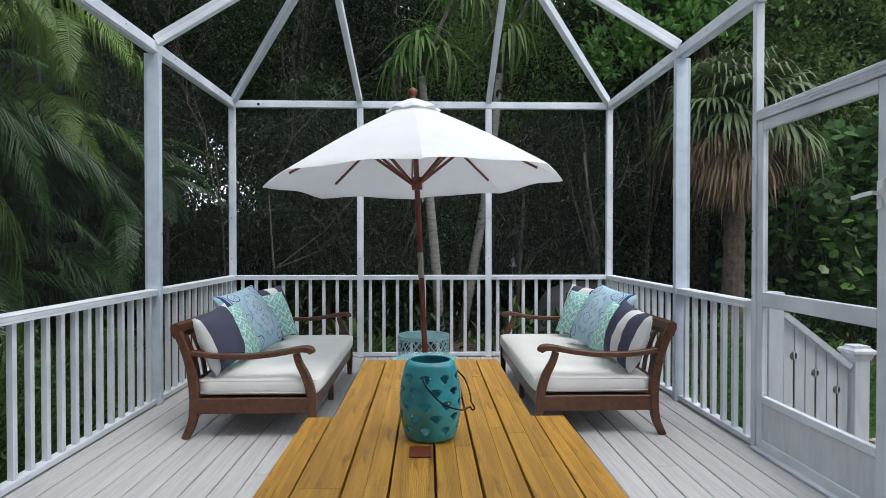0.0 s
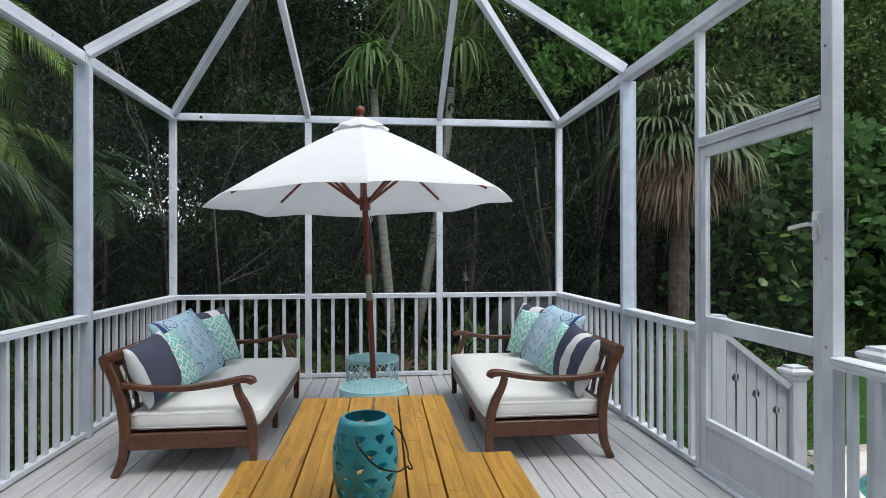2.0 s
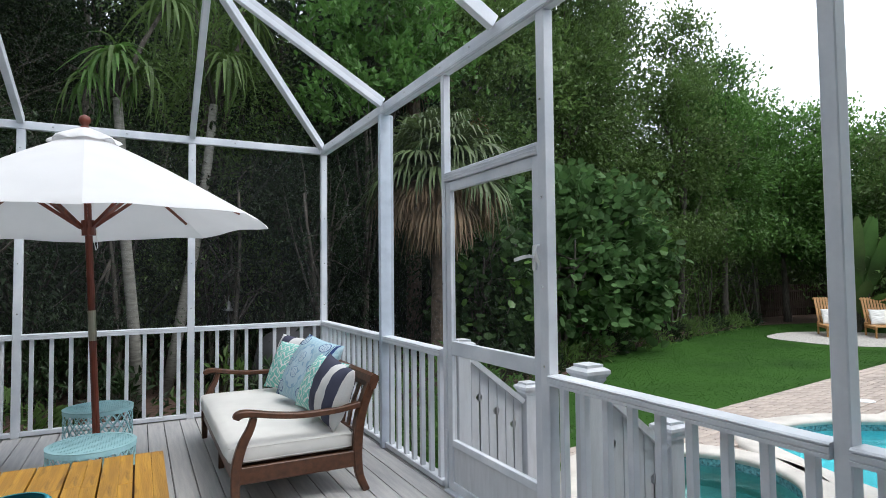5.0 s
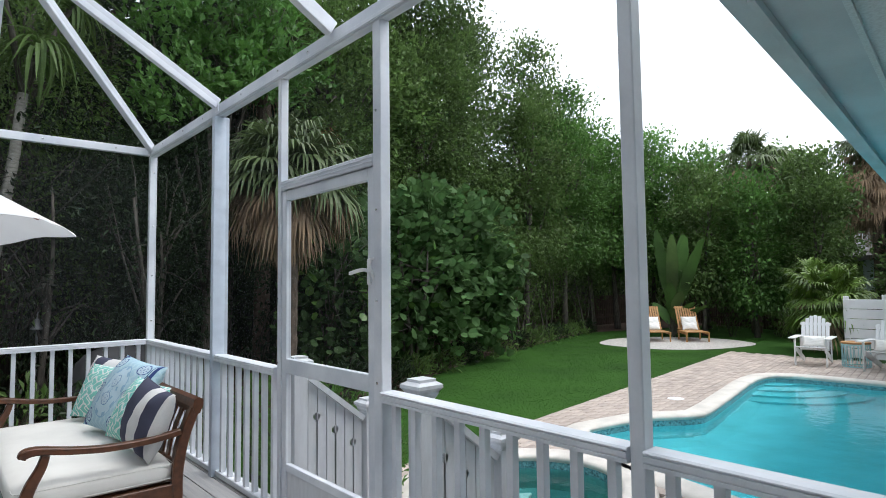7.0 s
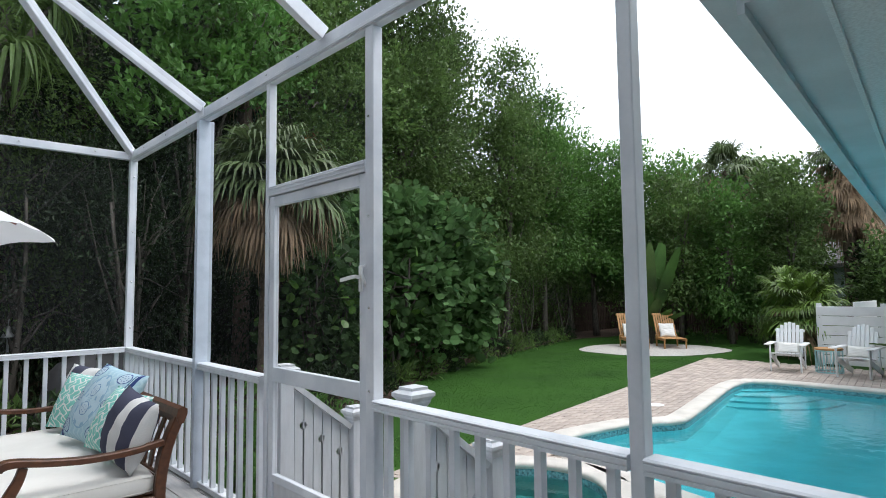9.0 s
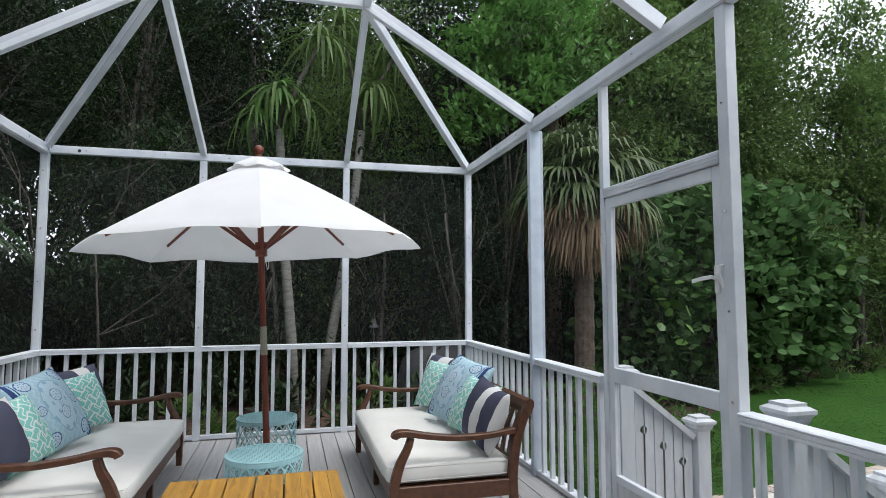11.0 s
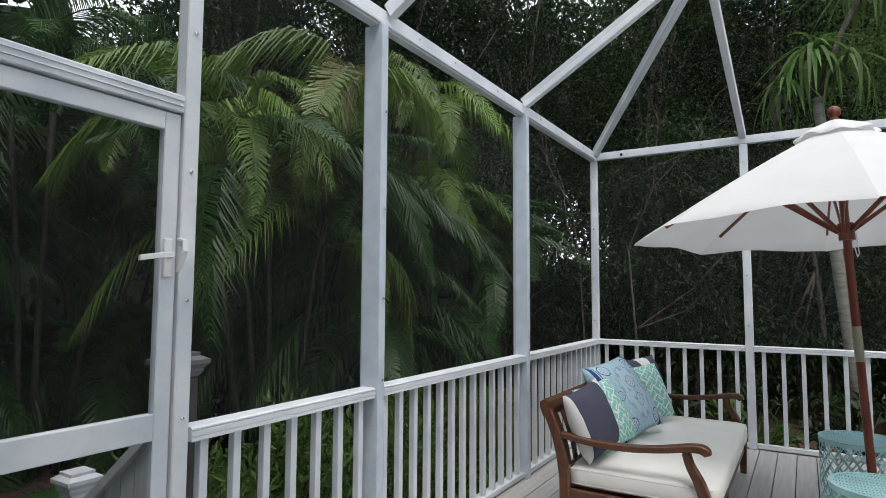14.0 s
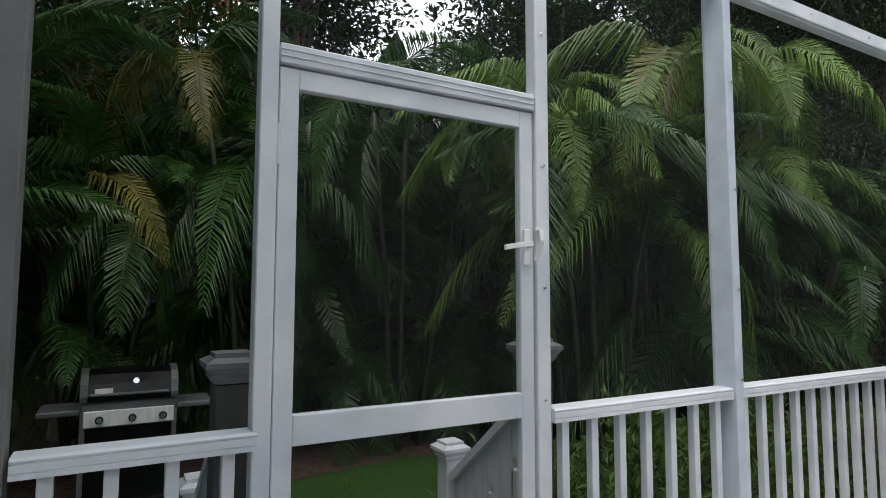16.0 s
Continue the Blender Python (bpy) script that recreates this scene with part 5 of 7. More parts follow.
# closing wall of the wood
for i, (x, y) in enumerate(((-13, 13), (-12.5, 9.4), (-12.5, 3.2), (-12.5, -1), (-12.5, -5.5), (-10.4, 16.5), (-7.4, 17), (-4.6, 18.5), (-1.6, 17.5), (3, 17.5), (7, 17), (11, 17), (15, 18.5), (19, 19.5), (23, 19), (27, 17), (30, 13.5), (32, 9.5), (33, 5), (34, 0))):
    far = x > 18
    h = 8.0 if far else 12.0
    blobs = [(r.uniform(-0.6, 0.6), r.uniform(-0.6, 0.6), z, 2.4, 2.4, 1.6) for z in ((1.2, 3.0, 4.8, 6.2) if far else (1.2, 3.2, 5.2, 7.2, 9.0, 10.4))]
    # Trees of the shaded wood take the dark leaf, the far ones the green.
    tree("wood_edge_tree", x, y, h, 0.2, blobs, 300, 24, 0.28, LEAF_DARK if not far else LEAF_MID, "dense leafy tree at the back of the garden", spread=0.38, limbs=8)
# the wood's depth: plain dark green sheet far off, shade put into its colour
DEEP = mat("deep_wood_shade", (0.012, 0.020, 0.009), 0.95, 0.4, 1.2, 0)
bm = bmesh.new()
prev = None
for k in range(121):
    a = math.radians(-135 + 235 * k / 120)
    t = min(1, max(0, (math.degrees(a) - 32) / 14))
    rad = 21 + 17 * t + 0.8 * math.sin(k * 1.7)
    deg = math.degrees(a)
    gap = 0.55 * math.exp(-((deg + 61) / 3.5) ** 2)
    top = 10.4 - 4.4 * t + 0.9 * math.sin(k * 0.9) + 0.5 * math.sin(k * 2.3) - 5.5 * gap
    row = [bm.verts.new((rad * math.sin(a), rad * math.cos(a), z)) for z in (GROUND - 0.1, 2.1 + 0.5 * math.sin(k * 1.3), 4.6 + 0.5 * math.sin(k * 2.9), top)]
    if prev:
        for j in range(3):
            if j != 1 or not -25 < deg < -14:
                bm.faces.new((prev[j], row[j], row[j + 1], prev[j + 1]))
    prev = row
setting("backdrop", bm, DEEP, "plain dark green sheet standing for the shaded depth of the wood", "woods")
# understorey hedge behind the railing
for i, (x, y) in enumerate(((-4.6, 10.6), (-1.5, 10.4), (0.0, 10.8), (1.9, 10.9), (3.3, 10.2), (-5.4, 10.0), (5.9, 10.8))):
    blobs = [(r.uniform(-0.3, 0.3), 0, z, 1.1, 0.8, 0.9) for z in (0.6, 1.6, 2.7, 3.8)]
    tree("hedge_tree", x, y, 4.2, 0.06, blobs, 130, 44, 0.105, LEAF_DARK, "leafy shrub behind the deck, leaves coloured dark for shade", stems=3, limbs=9)


def bare_tree(x, y, h, seed):
    """A dead slim tree: forking twigs without leaves."""
    rr = random.Random(seed)
    ob = thing("bare_tree", "slim dead tree with bare grey twigs behind the deck", "tree", (x, y, GROUND), 0, "bare trees")
    bm = bmesh.new()

    def grow(p, d, length, rad, depth):
        q = p + d * length * 0.5 + Vector((rr.uniform(-1, 1), rr.uniform(-1, 1), rr.uniform(-0.5, 0.8))) * 0.07 * length
        e = p + d * length
        tube(bm, (p, q, e), (rad, rad * 0.85, rad * 0.65), 5)
        if depth:
            for _ in range(rr.choice((2, 3))):
                nd = (d + Vector((rr.uniform(-1, 1), rr.uniform(-0.5, 0.5), rr.uniform(-0.7, 0.6))) * 0.95).normalized()
                grow(e if rr.random() < 0.65 else q, nd, length * rr.uniform(0.55, 0.85), rad * 0.58, depth - 1)
    grow(Vector((0, 0, -0.05)), Vector((rr.uniform(-0.15, 0.15), 0, 1)).normalized(), h, 0.022, 5)
    part("branch", bm, BARK, ob)
    return ob


for k, (x, y, h) in enumerate(((-2.2, 9.6, 2.6), (-3.3, 10.2, 2.4))):
    bare_tree(x, y, h, 60 + k)
# bright broadleaf tree
tree("leafy_tree", 4.3, 11.0, 7.4, 0.09, [(0.1, -1.0, 5.5, 1.1, 0.6, 0.5), (-0.9, -0.9, 5.0, 0.7, 0.5, 0.4), (1.0, -0.8, 6.0, 0.9, 0.6, 0.5), (0.2, -0.7, 6.7, 1.3, 0.8, 0.55), (-0.8, -0.6, 6.3, 0.8, 0.6, 0.5), (0.6, -0.6, 7.5, 1.2, 0.8, 0.5), (-0.6, -0.4, 7.9, 1.0, 0.8, 0.5)], 190, 34, 0.16, LEAF_LIGHT, "bright green broad-leaved tree behind the palm", spread=0.17, width=0.6, droop=0.1)
# trees by the lawn
tree("lawn_tree", 7.6, 12.2, 10.5, 0.15, [(0, 0, 4.6, 1.9, 1.6, 1.2), (0.6, -0.3, 6.2, 1.9, 1.6, 1.1), (-0.5, 0, 7.8, 1.8, 1.6, 1.1), (0.2, 0, 9.4, 1.5, 1.4, 1.0), (1.3, 0, 7.4, 1.1, 1.0, 0.9)], 800, 36, 0.13, LEAF_MID, "tall green tree beside the lawn", limbs=14, spread=0.25, droop=0.1, width=0.55)
tree("lawn_tree", 10.2, 12.4, 11.5, 0.14, [(0, 0, 3.8, 1.7, 1.5, 1.3), (0.4, 0, 5.6, 1.9, 1.5, 1.2), (0.2, 0, 7.4, 1.9, 1.5, 1.1), (0.3, 0, 9.4, 1.7, 1.4, 1.2), (0, 0, 10.8, 1.2, 1.1, 0.9)], 950, 38, 0.13, LEAF_MID, "tall green tree beside the lawn", limbs=14, spread=0.25, droop=0.1, width=0.55)
tree("lawn_tree", 13.0, 13.8, 11.0, 0.12, [(0, 0, 3.4, 1.7, 1.6, 1.2), (0.3, 0, 5.2, 1.9, 1.5, 1.1), (0, 0, 7.0, 1.6, 1.4, 1.0), (-0.2, 0, 8.8, 1.4, 1.2, 1.0), (0.6, 0, 9.9, 0.8, 0.8, 0.6)], 760, 36, 0.14, LEAF_MID, "green tree beside the lawn", limbs=10, spread=0.27, droop=0.1, width=0.55)
tree("lawn_tree", 18.0, 15.0, 9.6, 0.12, [(0, 0, 3.4, 1.8, 1.6, 1.3), (0.3, 0, 5.6, 1.8, 1.6, 1.2), (-0.3, 0, 7.6, 1.3, 1.2, 0.9)], 800, 14, 0.15, LEAF_BRIGHT, "green tree at the end of the lawn", limbs=10)
for x, y, h in ((22, 13.8, 8.2), (24.5, 11.2, 7.6), (26, 8.2, 7.2), (31.5, 10.5, 8.0), (21, 16, 9.5), (28, 2.5, 6.4)):
    tree("lawn_tree", x, y, h, 0.12, [(0, 0, h * 0.42, 1.9, 1.9, 1.3), (0.3, 0, h * 0.66, 1.7, 1.6, 1.1), (0, 0.3, h * 0.88, 1.2, 1.2, 0.8)], 300, 32, 0.19, LEAF_MID if x > 25 else LEAF_BRIGHT, "green tree behind the lawn's far end", limbs=8, spread=0.3, droop=0.1, width=0.55)
for x, y, h in ((15.8, 13.4, 10.4), (18.6, 13.9, 9.6), (21.4, 14.6, 8.8), (23.8, 13.2, 8.4)):
    tree("lawn_tree", x, y, h, 0.12, [(0, 0, h * 0.38, 1.7, 1.5, 1.3), (0.3, 0, h * 0.56, 1.7, 1.5, 1.2), (-0.3, 0, h * 0.74, 1.5, 1.4, 1.1), (0.2, 0, h * 0.92, 1.0, 1.0, 0.8), (1.0, 0.2, h * 0.82, 0.7, 0.7, 0.6)], 430, 34, 0.15, LEAF_MID if x < 18 else LEAF_BRIGHT, "tall green tree at the end of the lawn", limbs=10, spread=0.27, droop=0.1, width=0.55)
for x, y, h, m in ((21.6, 8.2, 5.6, LEAF_BRIGHT), (22.4, 6.5, 6.2, LEAF_MID), (21.2, 9.8, 6.0, LEAF_MID), (22.3, 3.6, 3.4, LEAF_MID), (24.2, 4.2, 3.0, LEAF_DARK)):
    tree("lawn_tree", x, y, h, 0.09, [(0, 0, h * 0.3, 1.0, 1.1, 0.8), (0.2, 0.1, h * 0.52, 1.1, 1.2, 0.8), (0, -0.1, h * 0.74, 1.0, 1.1, 0.8), (0.1, 0.2, h * 0.92, 0.7, 0.8, 0.5)], 190, 30, 0.17, m, "dense green tree in front of the garden fence", limbs=8, spread=0.24, droop=0.1, width=0.55)
# high crowns over the side garden, added largely out of view to shade it
for x, y, h in ((-9.4, 7.6, 11), (-9.0, 2.6, 11.5), (-9.2, 0.0, 11), (-9.6, -3.2, 11), (-7.6, 10.0, 11), (-6.5, -5.5, 10), (-7.4, -1.4, 9.5)):
    tree("shade_tree", x, y, h, 0.15, [(0, 0, 6.4, 1.9, 1.8, 1.0), (0.9, 0.2, 7.6, 1.9, 1.7, 1.0), (0.3, 0, 8.9, 1.9, 1.8, 1.0), (0.2, 0, 10.3, 1.7, 1.6, 1.0)], 420, 50, 0.125, LEAF_DARK, "tall tree added to shade the side garden, leaves coloured dark", limbs=14, spread=0.26)
# sea grape with round leaves
grape_a = tree("sea_grape_shrub", 8.5, 10.5, 4.0, 0.06, [(0, -0.1, 0.9, 1.5, 0.9, 0.8), (0.4, -0.2, 2.0, 1.6, 1.0, 0.9), (-0.3, 0, 3.1, 1.4, 1.0, 0.8), (1.5, -0.1, 2.6, 1.0, 0.8, 0.8), (-1.3, 0.1, 1.8, 0.9, 0.8, 1.0), (2.2, 0.2, 1.6, 0.8, 0.7, 0.8), (2.5, -0.1, 2.7, 0.8, 0.7, 0.6), (2.9, 0.1, 1.9, 0.7, 0.7, 0.7), (2.6, 0.1, 0.9, 0.7, 0.7, 0.6), (0.6, -0.2, 3.8, 0.9, 0.7, 0.5), (1.8, -0.2, 3.4, 0.9, 0.7, 0.5)], 860, 7, 0.20, LEAF_ROUND, "large shrub with round green leaves beside the lawn", stems=4, sides=6, spread=0.2, droop=0.1, category="shrub")
grape_b = tree("sea_grape_shrub", 6.3, 9.9, 3.4, 0.05, [(0, 0, 0.9, 1.0, 0.7, 0.8), (0.2, 0, 2.0, 1.0, 0.8, 0.8), (0.1, 0, 2.9, 0.8, 0.7, 0.6)], 260, 7, 0.16, LEAF_ROUND, "shrub with round green leaves behind the palm", stems=3, sides=6, spread=0.2, droop=0.1, category="shrub")
YOUNG = mat("young_sea_grape_leaf", (0.13, 0.27, 0.05), 0.4, 0.2, 1.0, 0, per_piece=0.35, thin=0.35)
for ob, box3 in ((grape_a, ((0, -0.6, 2.2, 1.7, 0.8, 1.5), (2.0, -0.4, 2.4, 1.1, 0.7, 1.0))), (grape_b, ((0, -0.3, 1.8, 1.0, 0.7, 1.1),))):
    c = new("young_leaves", leaf_mesh("young_leaves", crown_points(box3, 44, 1, 0.1), 0.20, YOUNG, around=np.array([0, 0, 2.0]), sides=6, droop=0.1))
    c.parent = ob
# bare-stemmed thicket
for x, y in ((11.6, 11.9), (13.4, 12.6), (15.2, 13.0), (17.2, 13.5), (12.4, 13.2), (19.8, 13.8)):
    tree("thicket_tree", x, y, 3.0, 0.035, [(0, 0, 2.8, 1.2, 0.9, 0.9), (0.2, 0.5, 1.8, 1.2, 0.6, 0.8), (0, 0.6, 0.9, 1.2, 0.5, 0.5)], 240, 14, 0.12, LEAF_MID, "thin many-stemmed tree with bare stems", stems=4, limbs=3, lean=0.7, bark=BARK)


def shrub(x, y, h, rad, n, leaf, material, label, width=0.34, name="shrub"):
    ob = thing(name, label, "shrub", (x, y, GROUND), 0, "low shrubs")
    bm = bmesh.new()
    rr = random.Random(int(abs(x * 57 + y * 23) * 10))
    for k in range(9):
        a = rr.uniform(0, 6.28)
        e = Vector((math.cos(a) * rad * rr.uniform(0.3, 0.9), math.sin(a) * rad * rr.uniform(0.3, 0.9), h * rr.uniform(0.6, 1.0)))
        tube(bm, (Vector((e.x * 0.2, e.y * 0.2, 0)), Vector((e.x * 0.6, e.y * 0.6, e.z * 0.6)), e), (0.012, 0.008, 0.004), 5)
    part("stem", bm, STEM, ob)
    pos = crown_points([(0, 0, h * 0.35, rad, rad, h * 0.35), (0.1 * rad, 0, h * 0.72, rad * 0.75, rad * 0.75, h * 0.28)], max(8, n // 9), 9, 0.07)
    pos = pos[pos[:, 2] > 0.02]
    c = new("foliage", leaf_mesh("foliage", pos, leaf, material, droop=-0.15, width=width, around=np.array([0, 0, 0.1])))
    c.parent = ob
    return ob


for x, y, h, rad in ((-2.75, 2.5, 1.1, 0.45), (-2.85, 3.3, 1.3, 0.45), (-2.8, 4.1, 1.05, 0.5), (-3.4, 2.9, 1.0, 0.5), (-3.3, 5.0, 1.1, 0.5), (-2.9, 5.8, 1.0, 0.5)):
    shrub(x, y, h * 0.95, rad, 1500, 0.09, LEAF_MID, "leafy green shrub beside the deck railing")
for x, y, h, rad in ((2.95, 4.35, 1.1, 0.4), (3.1, 5.1, 1.2, 0.45), (3.1, 6.0, 1.0, 0.45), (3.7, 4.9, 0.9, 0.4)):
    shrub(x, y, h, rad, 800, 0.10, LEAF_BRIGHT, "bright green ferny shrub beside the deck railing", 0.28)
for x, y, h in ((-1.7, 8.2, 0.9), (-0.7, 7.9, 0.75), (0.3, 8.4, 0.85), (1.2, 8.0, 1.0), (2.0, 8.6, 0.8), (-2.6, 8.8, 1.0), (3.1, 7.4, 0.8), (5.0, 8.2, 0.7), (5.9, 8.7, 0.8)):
    # Plants further back take the dark leaf, for the shade there.
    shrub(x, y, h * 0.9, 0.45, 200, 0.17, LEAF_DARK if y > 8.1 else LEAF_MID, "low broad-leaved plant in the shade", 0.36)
for k in range(13):
    t = k / 12
    x, y = 7.0 + 12.5 * t, 9.1 + 4.5 * t ** 0.85
    shrub(x, y, r.uniform(0.35, 0.6), 0.45, 330, 0.16, LEAF_MID if k % 3 else LEAF_DARK, "low fern edging the lawn", 0.22, "fern")
for x, y in ((21.5, 9.0), (21.0, 6.9), (22.4, 7.8), (23, 6.0), (19.6, 5.2)):
    shrub(x, y, 1.1, 0.6, 300, 0.16, LEAF_MID, "low shrub by the garden fence")
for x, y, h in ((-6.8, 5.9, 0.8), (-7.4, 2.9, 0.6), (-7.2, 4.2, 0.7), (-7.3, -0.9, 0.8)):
    shrub(x, y, h, 0.5, 300, 0.16, LEAF_DARK, "low plant in the mulch bed, leaves coloured dark for shade")


# feather palms
def frond_mesh(name, L, arch, n, material, seed, leaflet=0.46, hang=0.5):
    """A feather leaf that arches over along +x, with two rows of narrow leaflets."""
    rr = np.random.default_rng(seed)
    verts, faces = [], []
    def spine(t):
        return np.array([L * (t - 0.18 * arch * t * t), 0, L * (0.62 * t - (0.62 + 0.55 * arch) * t * t * 0.9)])
    ts = np.linspace(0, 1, 12)
    for i, t in enumerate(ts):
        p, w = spine(t), 0.014 * (1 - 0.85 * t)
        verts += [p + np.array([0, -w, 0]), p + np.array([0, w, 0]), p + np.array([0, 0, -w * 1.4])]
        if i:
            a = 3 * (i - 1)
            for j in range(3):
                k = (j + 1) % 3
                faces.append((a + j, a + k, a + 3 + k, a + 3 + j))
    for i in range(n):
        t = 0.14 + 0.86 * (i + 0.5) / n
        p = spine(t)
        d = spine(min(1, t + 0.02)) - spine(t - 0.02)
        d /= np.linalg.norm(d)
        ll = leaflet * L / 1.8 * (math.sin(math.pi * min(1, 0.18 + 0.80 * t)) ** 0.7) * rr.uniform(0.85, 1.1)
        for s in (-1, 1):
            out = np.array([0, s, 0]) * 0.8 + d * (0.45 + 0.5 * t + rr.uniform(-0.14, 0.14)) + np.array([0, 0, 0.30 * (1 - t)])
            out /= np.linalg.norm(out)
            mid = p + out * ll * 0.5 + np.array([0, 0, rr.uniform(-0.01, 0.02)])
            tip = p + out * ll * 0.95 + np.array([0, 0, -hang * ll * rr.uniform(0.4, 1.5)])
            w = d * 0.0115
            b = len(verts)
            verts += [p - w * 0.5, p + w * 0.5, mid + w, mid - w, tip]
            faces += [(b, b + 1, b + 2, b + 3), (b + 3, b + 2, b + 4)]
    return quick_mesh(name, verts, faces, material)


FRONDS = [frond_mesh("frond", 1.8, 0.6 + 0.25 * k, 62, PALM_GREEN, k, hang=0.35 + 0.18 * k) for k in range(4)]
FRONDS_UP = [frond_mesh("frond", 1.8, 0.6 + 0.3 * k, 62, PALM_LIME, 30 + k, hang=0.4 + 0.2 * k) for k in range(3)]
FROND_Y = [frond_mesh("frond", 1.7, 0.9 + 0.3 * k, 58, PALM_YELLOW, 10 + k, hang=0.7) for k in range(2)]


def feather_palm(x, y, stems, h0, h1, seed, label="clump of feathery areca palms with cane stems", yellow=0.05, size=1.0):
    rr = random.Random(seed)
    ob = thing("areca_palm", label, "palm", (x, y, GROUND), 0, "feathery palms along the side")
    for k in range(stems):
        a = 2 * math.pi * k / stems + rr.uniform(-0.4, 0.4)
        base = Vector((0.25 * math.cos(a), 0.25 * math.sin(a), -0.03))
        h = rr.uniform(h0, h1)
        top = Vector((base.x * (1.5 + h * 0.7), base.y * (1.5 + h * 0.7), h))
        m = base.lerp(top, 0.5) + Vector((0, 0, 0.1)) - Vector((base.x, base.y, 0)) * 0.4
        part("cane", tube(bmesh.new(), (base, base.lerp(m, 0.5), m, m.lerp(top, 0.5), top), (0.036, 0.032, 0.028, 0.026, 0.032), 7), STEM, ob, smooth=True)
        nf = rr.randint(8, 10)
        for f in range(nf):
            az = 360 * f / nf + rr.uniform(-25, 25)
            tilt = rr.uniform(-38, 30)
            # Tall canes near the deck take the sunlit copy, the rest the shaded one.
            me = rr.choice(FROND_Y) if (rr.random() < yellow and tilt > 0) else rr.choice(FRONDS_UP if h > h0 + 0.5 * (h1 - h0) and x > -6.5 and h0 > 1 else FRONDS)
            s = rr.uniform(0.75, 1.1) * size
            fr = new("frond", me)
            fr.parent = ob
            fr.matrix_basis = Matrix.Translation(top) @ pose(0, 0, 0, 0, 0, az) @ pose(0, 0, 0, rr.uniform(-20, 20), tilt, 0) @ Matrix.Scale(s, 4)
    return ob


for i, (x, y, n, h0, h1) in enumerate(((-4.9, 5.0, 8, 2.0, 4.2), (-5.3, 6.6, 7, 2.0, 4.4), (-5.0, 8.4, 7, 2.2, 4.6), (-6.9, 3.6, 6, 2.0, 4.2), (-7.2, 2.0, 7, 1.3, 4.2), (-7.4, 0.4, 6, 1.7, 4.0), (-7.7, -1.3, 6, 1.7, 3.8), (-8.6, 5.2, 6, 2.6, 4.6), (-9.2, 2.6, 6, 3.0, 5.2), (-9.3, 0.2, 6, 3.2, 5.4), (-9.2, -2.8, 6, 2.6, 5.2), (-7.6, 8.0, 6, 2.6, 4.6))):
    feather_palm(x, y, n, h0, h1, 40 + i, size=1.0)
for i, (x, y, n, h0, h1) in enumerate(((-5.0, 5.8, 6, 1.2, 3.0), (-5.6, 7.8, 5, 1.2, 2.8), (-7.2, -0.6, 5, 1.2, 2.6))):
    feather_palm(x, y, n, h0, h1, 140 + i, "clump of feathery areca palms with drooping fronds", 0.06, 1.05)
for i, (x, y) in enumerate(((-7.7, 3.0), (-7.3, 4.6), (-6.3, 6.2), (-8.3, 1.6), (-5.3, 7.4))):
    feather_palm(x, y, 5, 0.4, 1.5, 80 + i, "low feathery areca palm clump under taller canes", size=0.85)
# fruit stalks of the palms
FRUIT = mat("orange_brown_palm_fruit", (0.16, 0.06, 0.018), 0.7, 0.3, 5.0, 0, per_piece=0.4)
for x, y, z in ((-7.0, 1.0, 4.3), (-7.1, 2.2, 4.2), (-6.9, 0.1, 3.4), (-7.0, 1.5, 4.7)):
    ob = thing("palm_fruit_cluster", "orange-brown hanging palm fruit cluster", "palm fruit", (x, y, z), 0, "palm fruit clusters")
    pos = crown_points([(0, 0, 0, 0.28, 0.28, 0.32)], 50, 9, 0.04)
    c = new("fruit", leaf_mesh("fruit", pos, 0.028, FRUIT, width=0.9))
    c.parent = ob
    part("stalk", tube(bmesh.new(), ((0, 0, -0.2), (0, 0, 0.15), (-0.2, 0, 0.3)), 0.012, 5), STEM, ob)


# fan palms
def fan_mesh(name, R, n, material, seed, el, stalk, weight):
    """A fan leaf on its stalk at elevation el, its narrow fingers hanging over with their weight."""
    rr = np.random.default_rng(seed)
    verts, faces = [], []
    e = math.radians(el)
    fwd = np.array([math.cos(e), 0, math.sin(e)])
    nrm = np.array([-math.sin(e), 0, math.cos(e)])
    b = fwd * stalk
    for p in (np.zeros(3), b):
        verts += [p + np.array([0, -0.014, 0]), p + np.array([0, 0.014, 0]), p - nrm * 0.014]
    faces += [(0, 1, 4, 3), (1, 2, 5, 4), (2, 0, 3, 5)]
    for i in range(n):
        t = (i + 0.5) / n * 2 - 1
        ang = t * 2.2 + rr.uniform(-0.03, 0.03)
        d = fwd * math.cos(ang) + np.array([0, math.sin(ang), 0]) + nrm * 0.30 * abs(t)
        d /= np.linalg.norm(d)
        s = np.cross(d, nrm)
        s /= np.linalg.norm(s)
        L = R * (1 - 0.22 * abs(t)) * rr.uniform(0.82, 1.1)
        w = 0.029 * R
        g = weight * rr.uniform(0.75, 1.25)
        k = len(verts)
        pts = [b + d * L * (q - 0.22 * g * q ** 3) - np.array([0, 0, g * L * 0.62 * q ** 2.6]) for q in (0.42, 0.72, 1.0)]
        up = nrm * 0.012 * R * (1 if i % 2 else -1)
        verts += [b, pts[0] - s * w, pts[0] + s * w + up, pts[1] - s * w * 0.7, pts[1] + s * w * 0.7, pts[2]]
        faces += [(k, k + 1, k + 2), (k + 1, k + 3, k + 4, k + 2), (k + 3, k + 5, k + 4)]
    return quick_mesh(name, verts, faces, material)


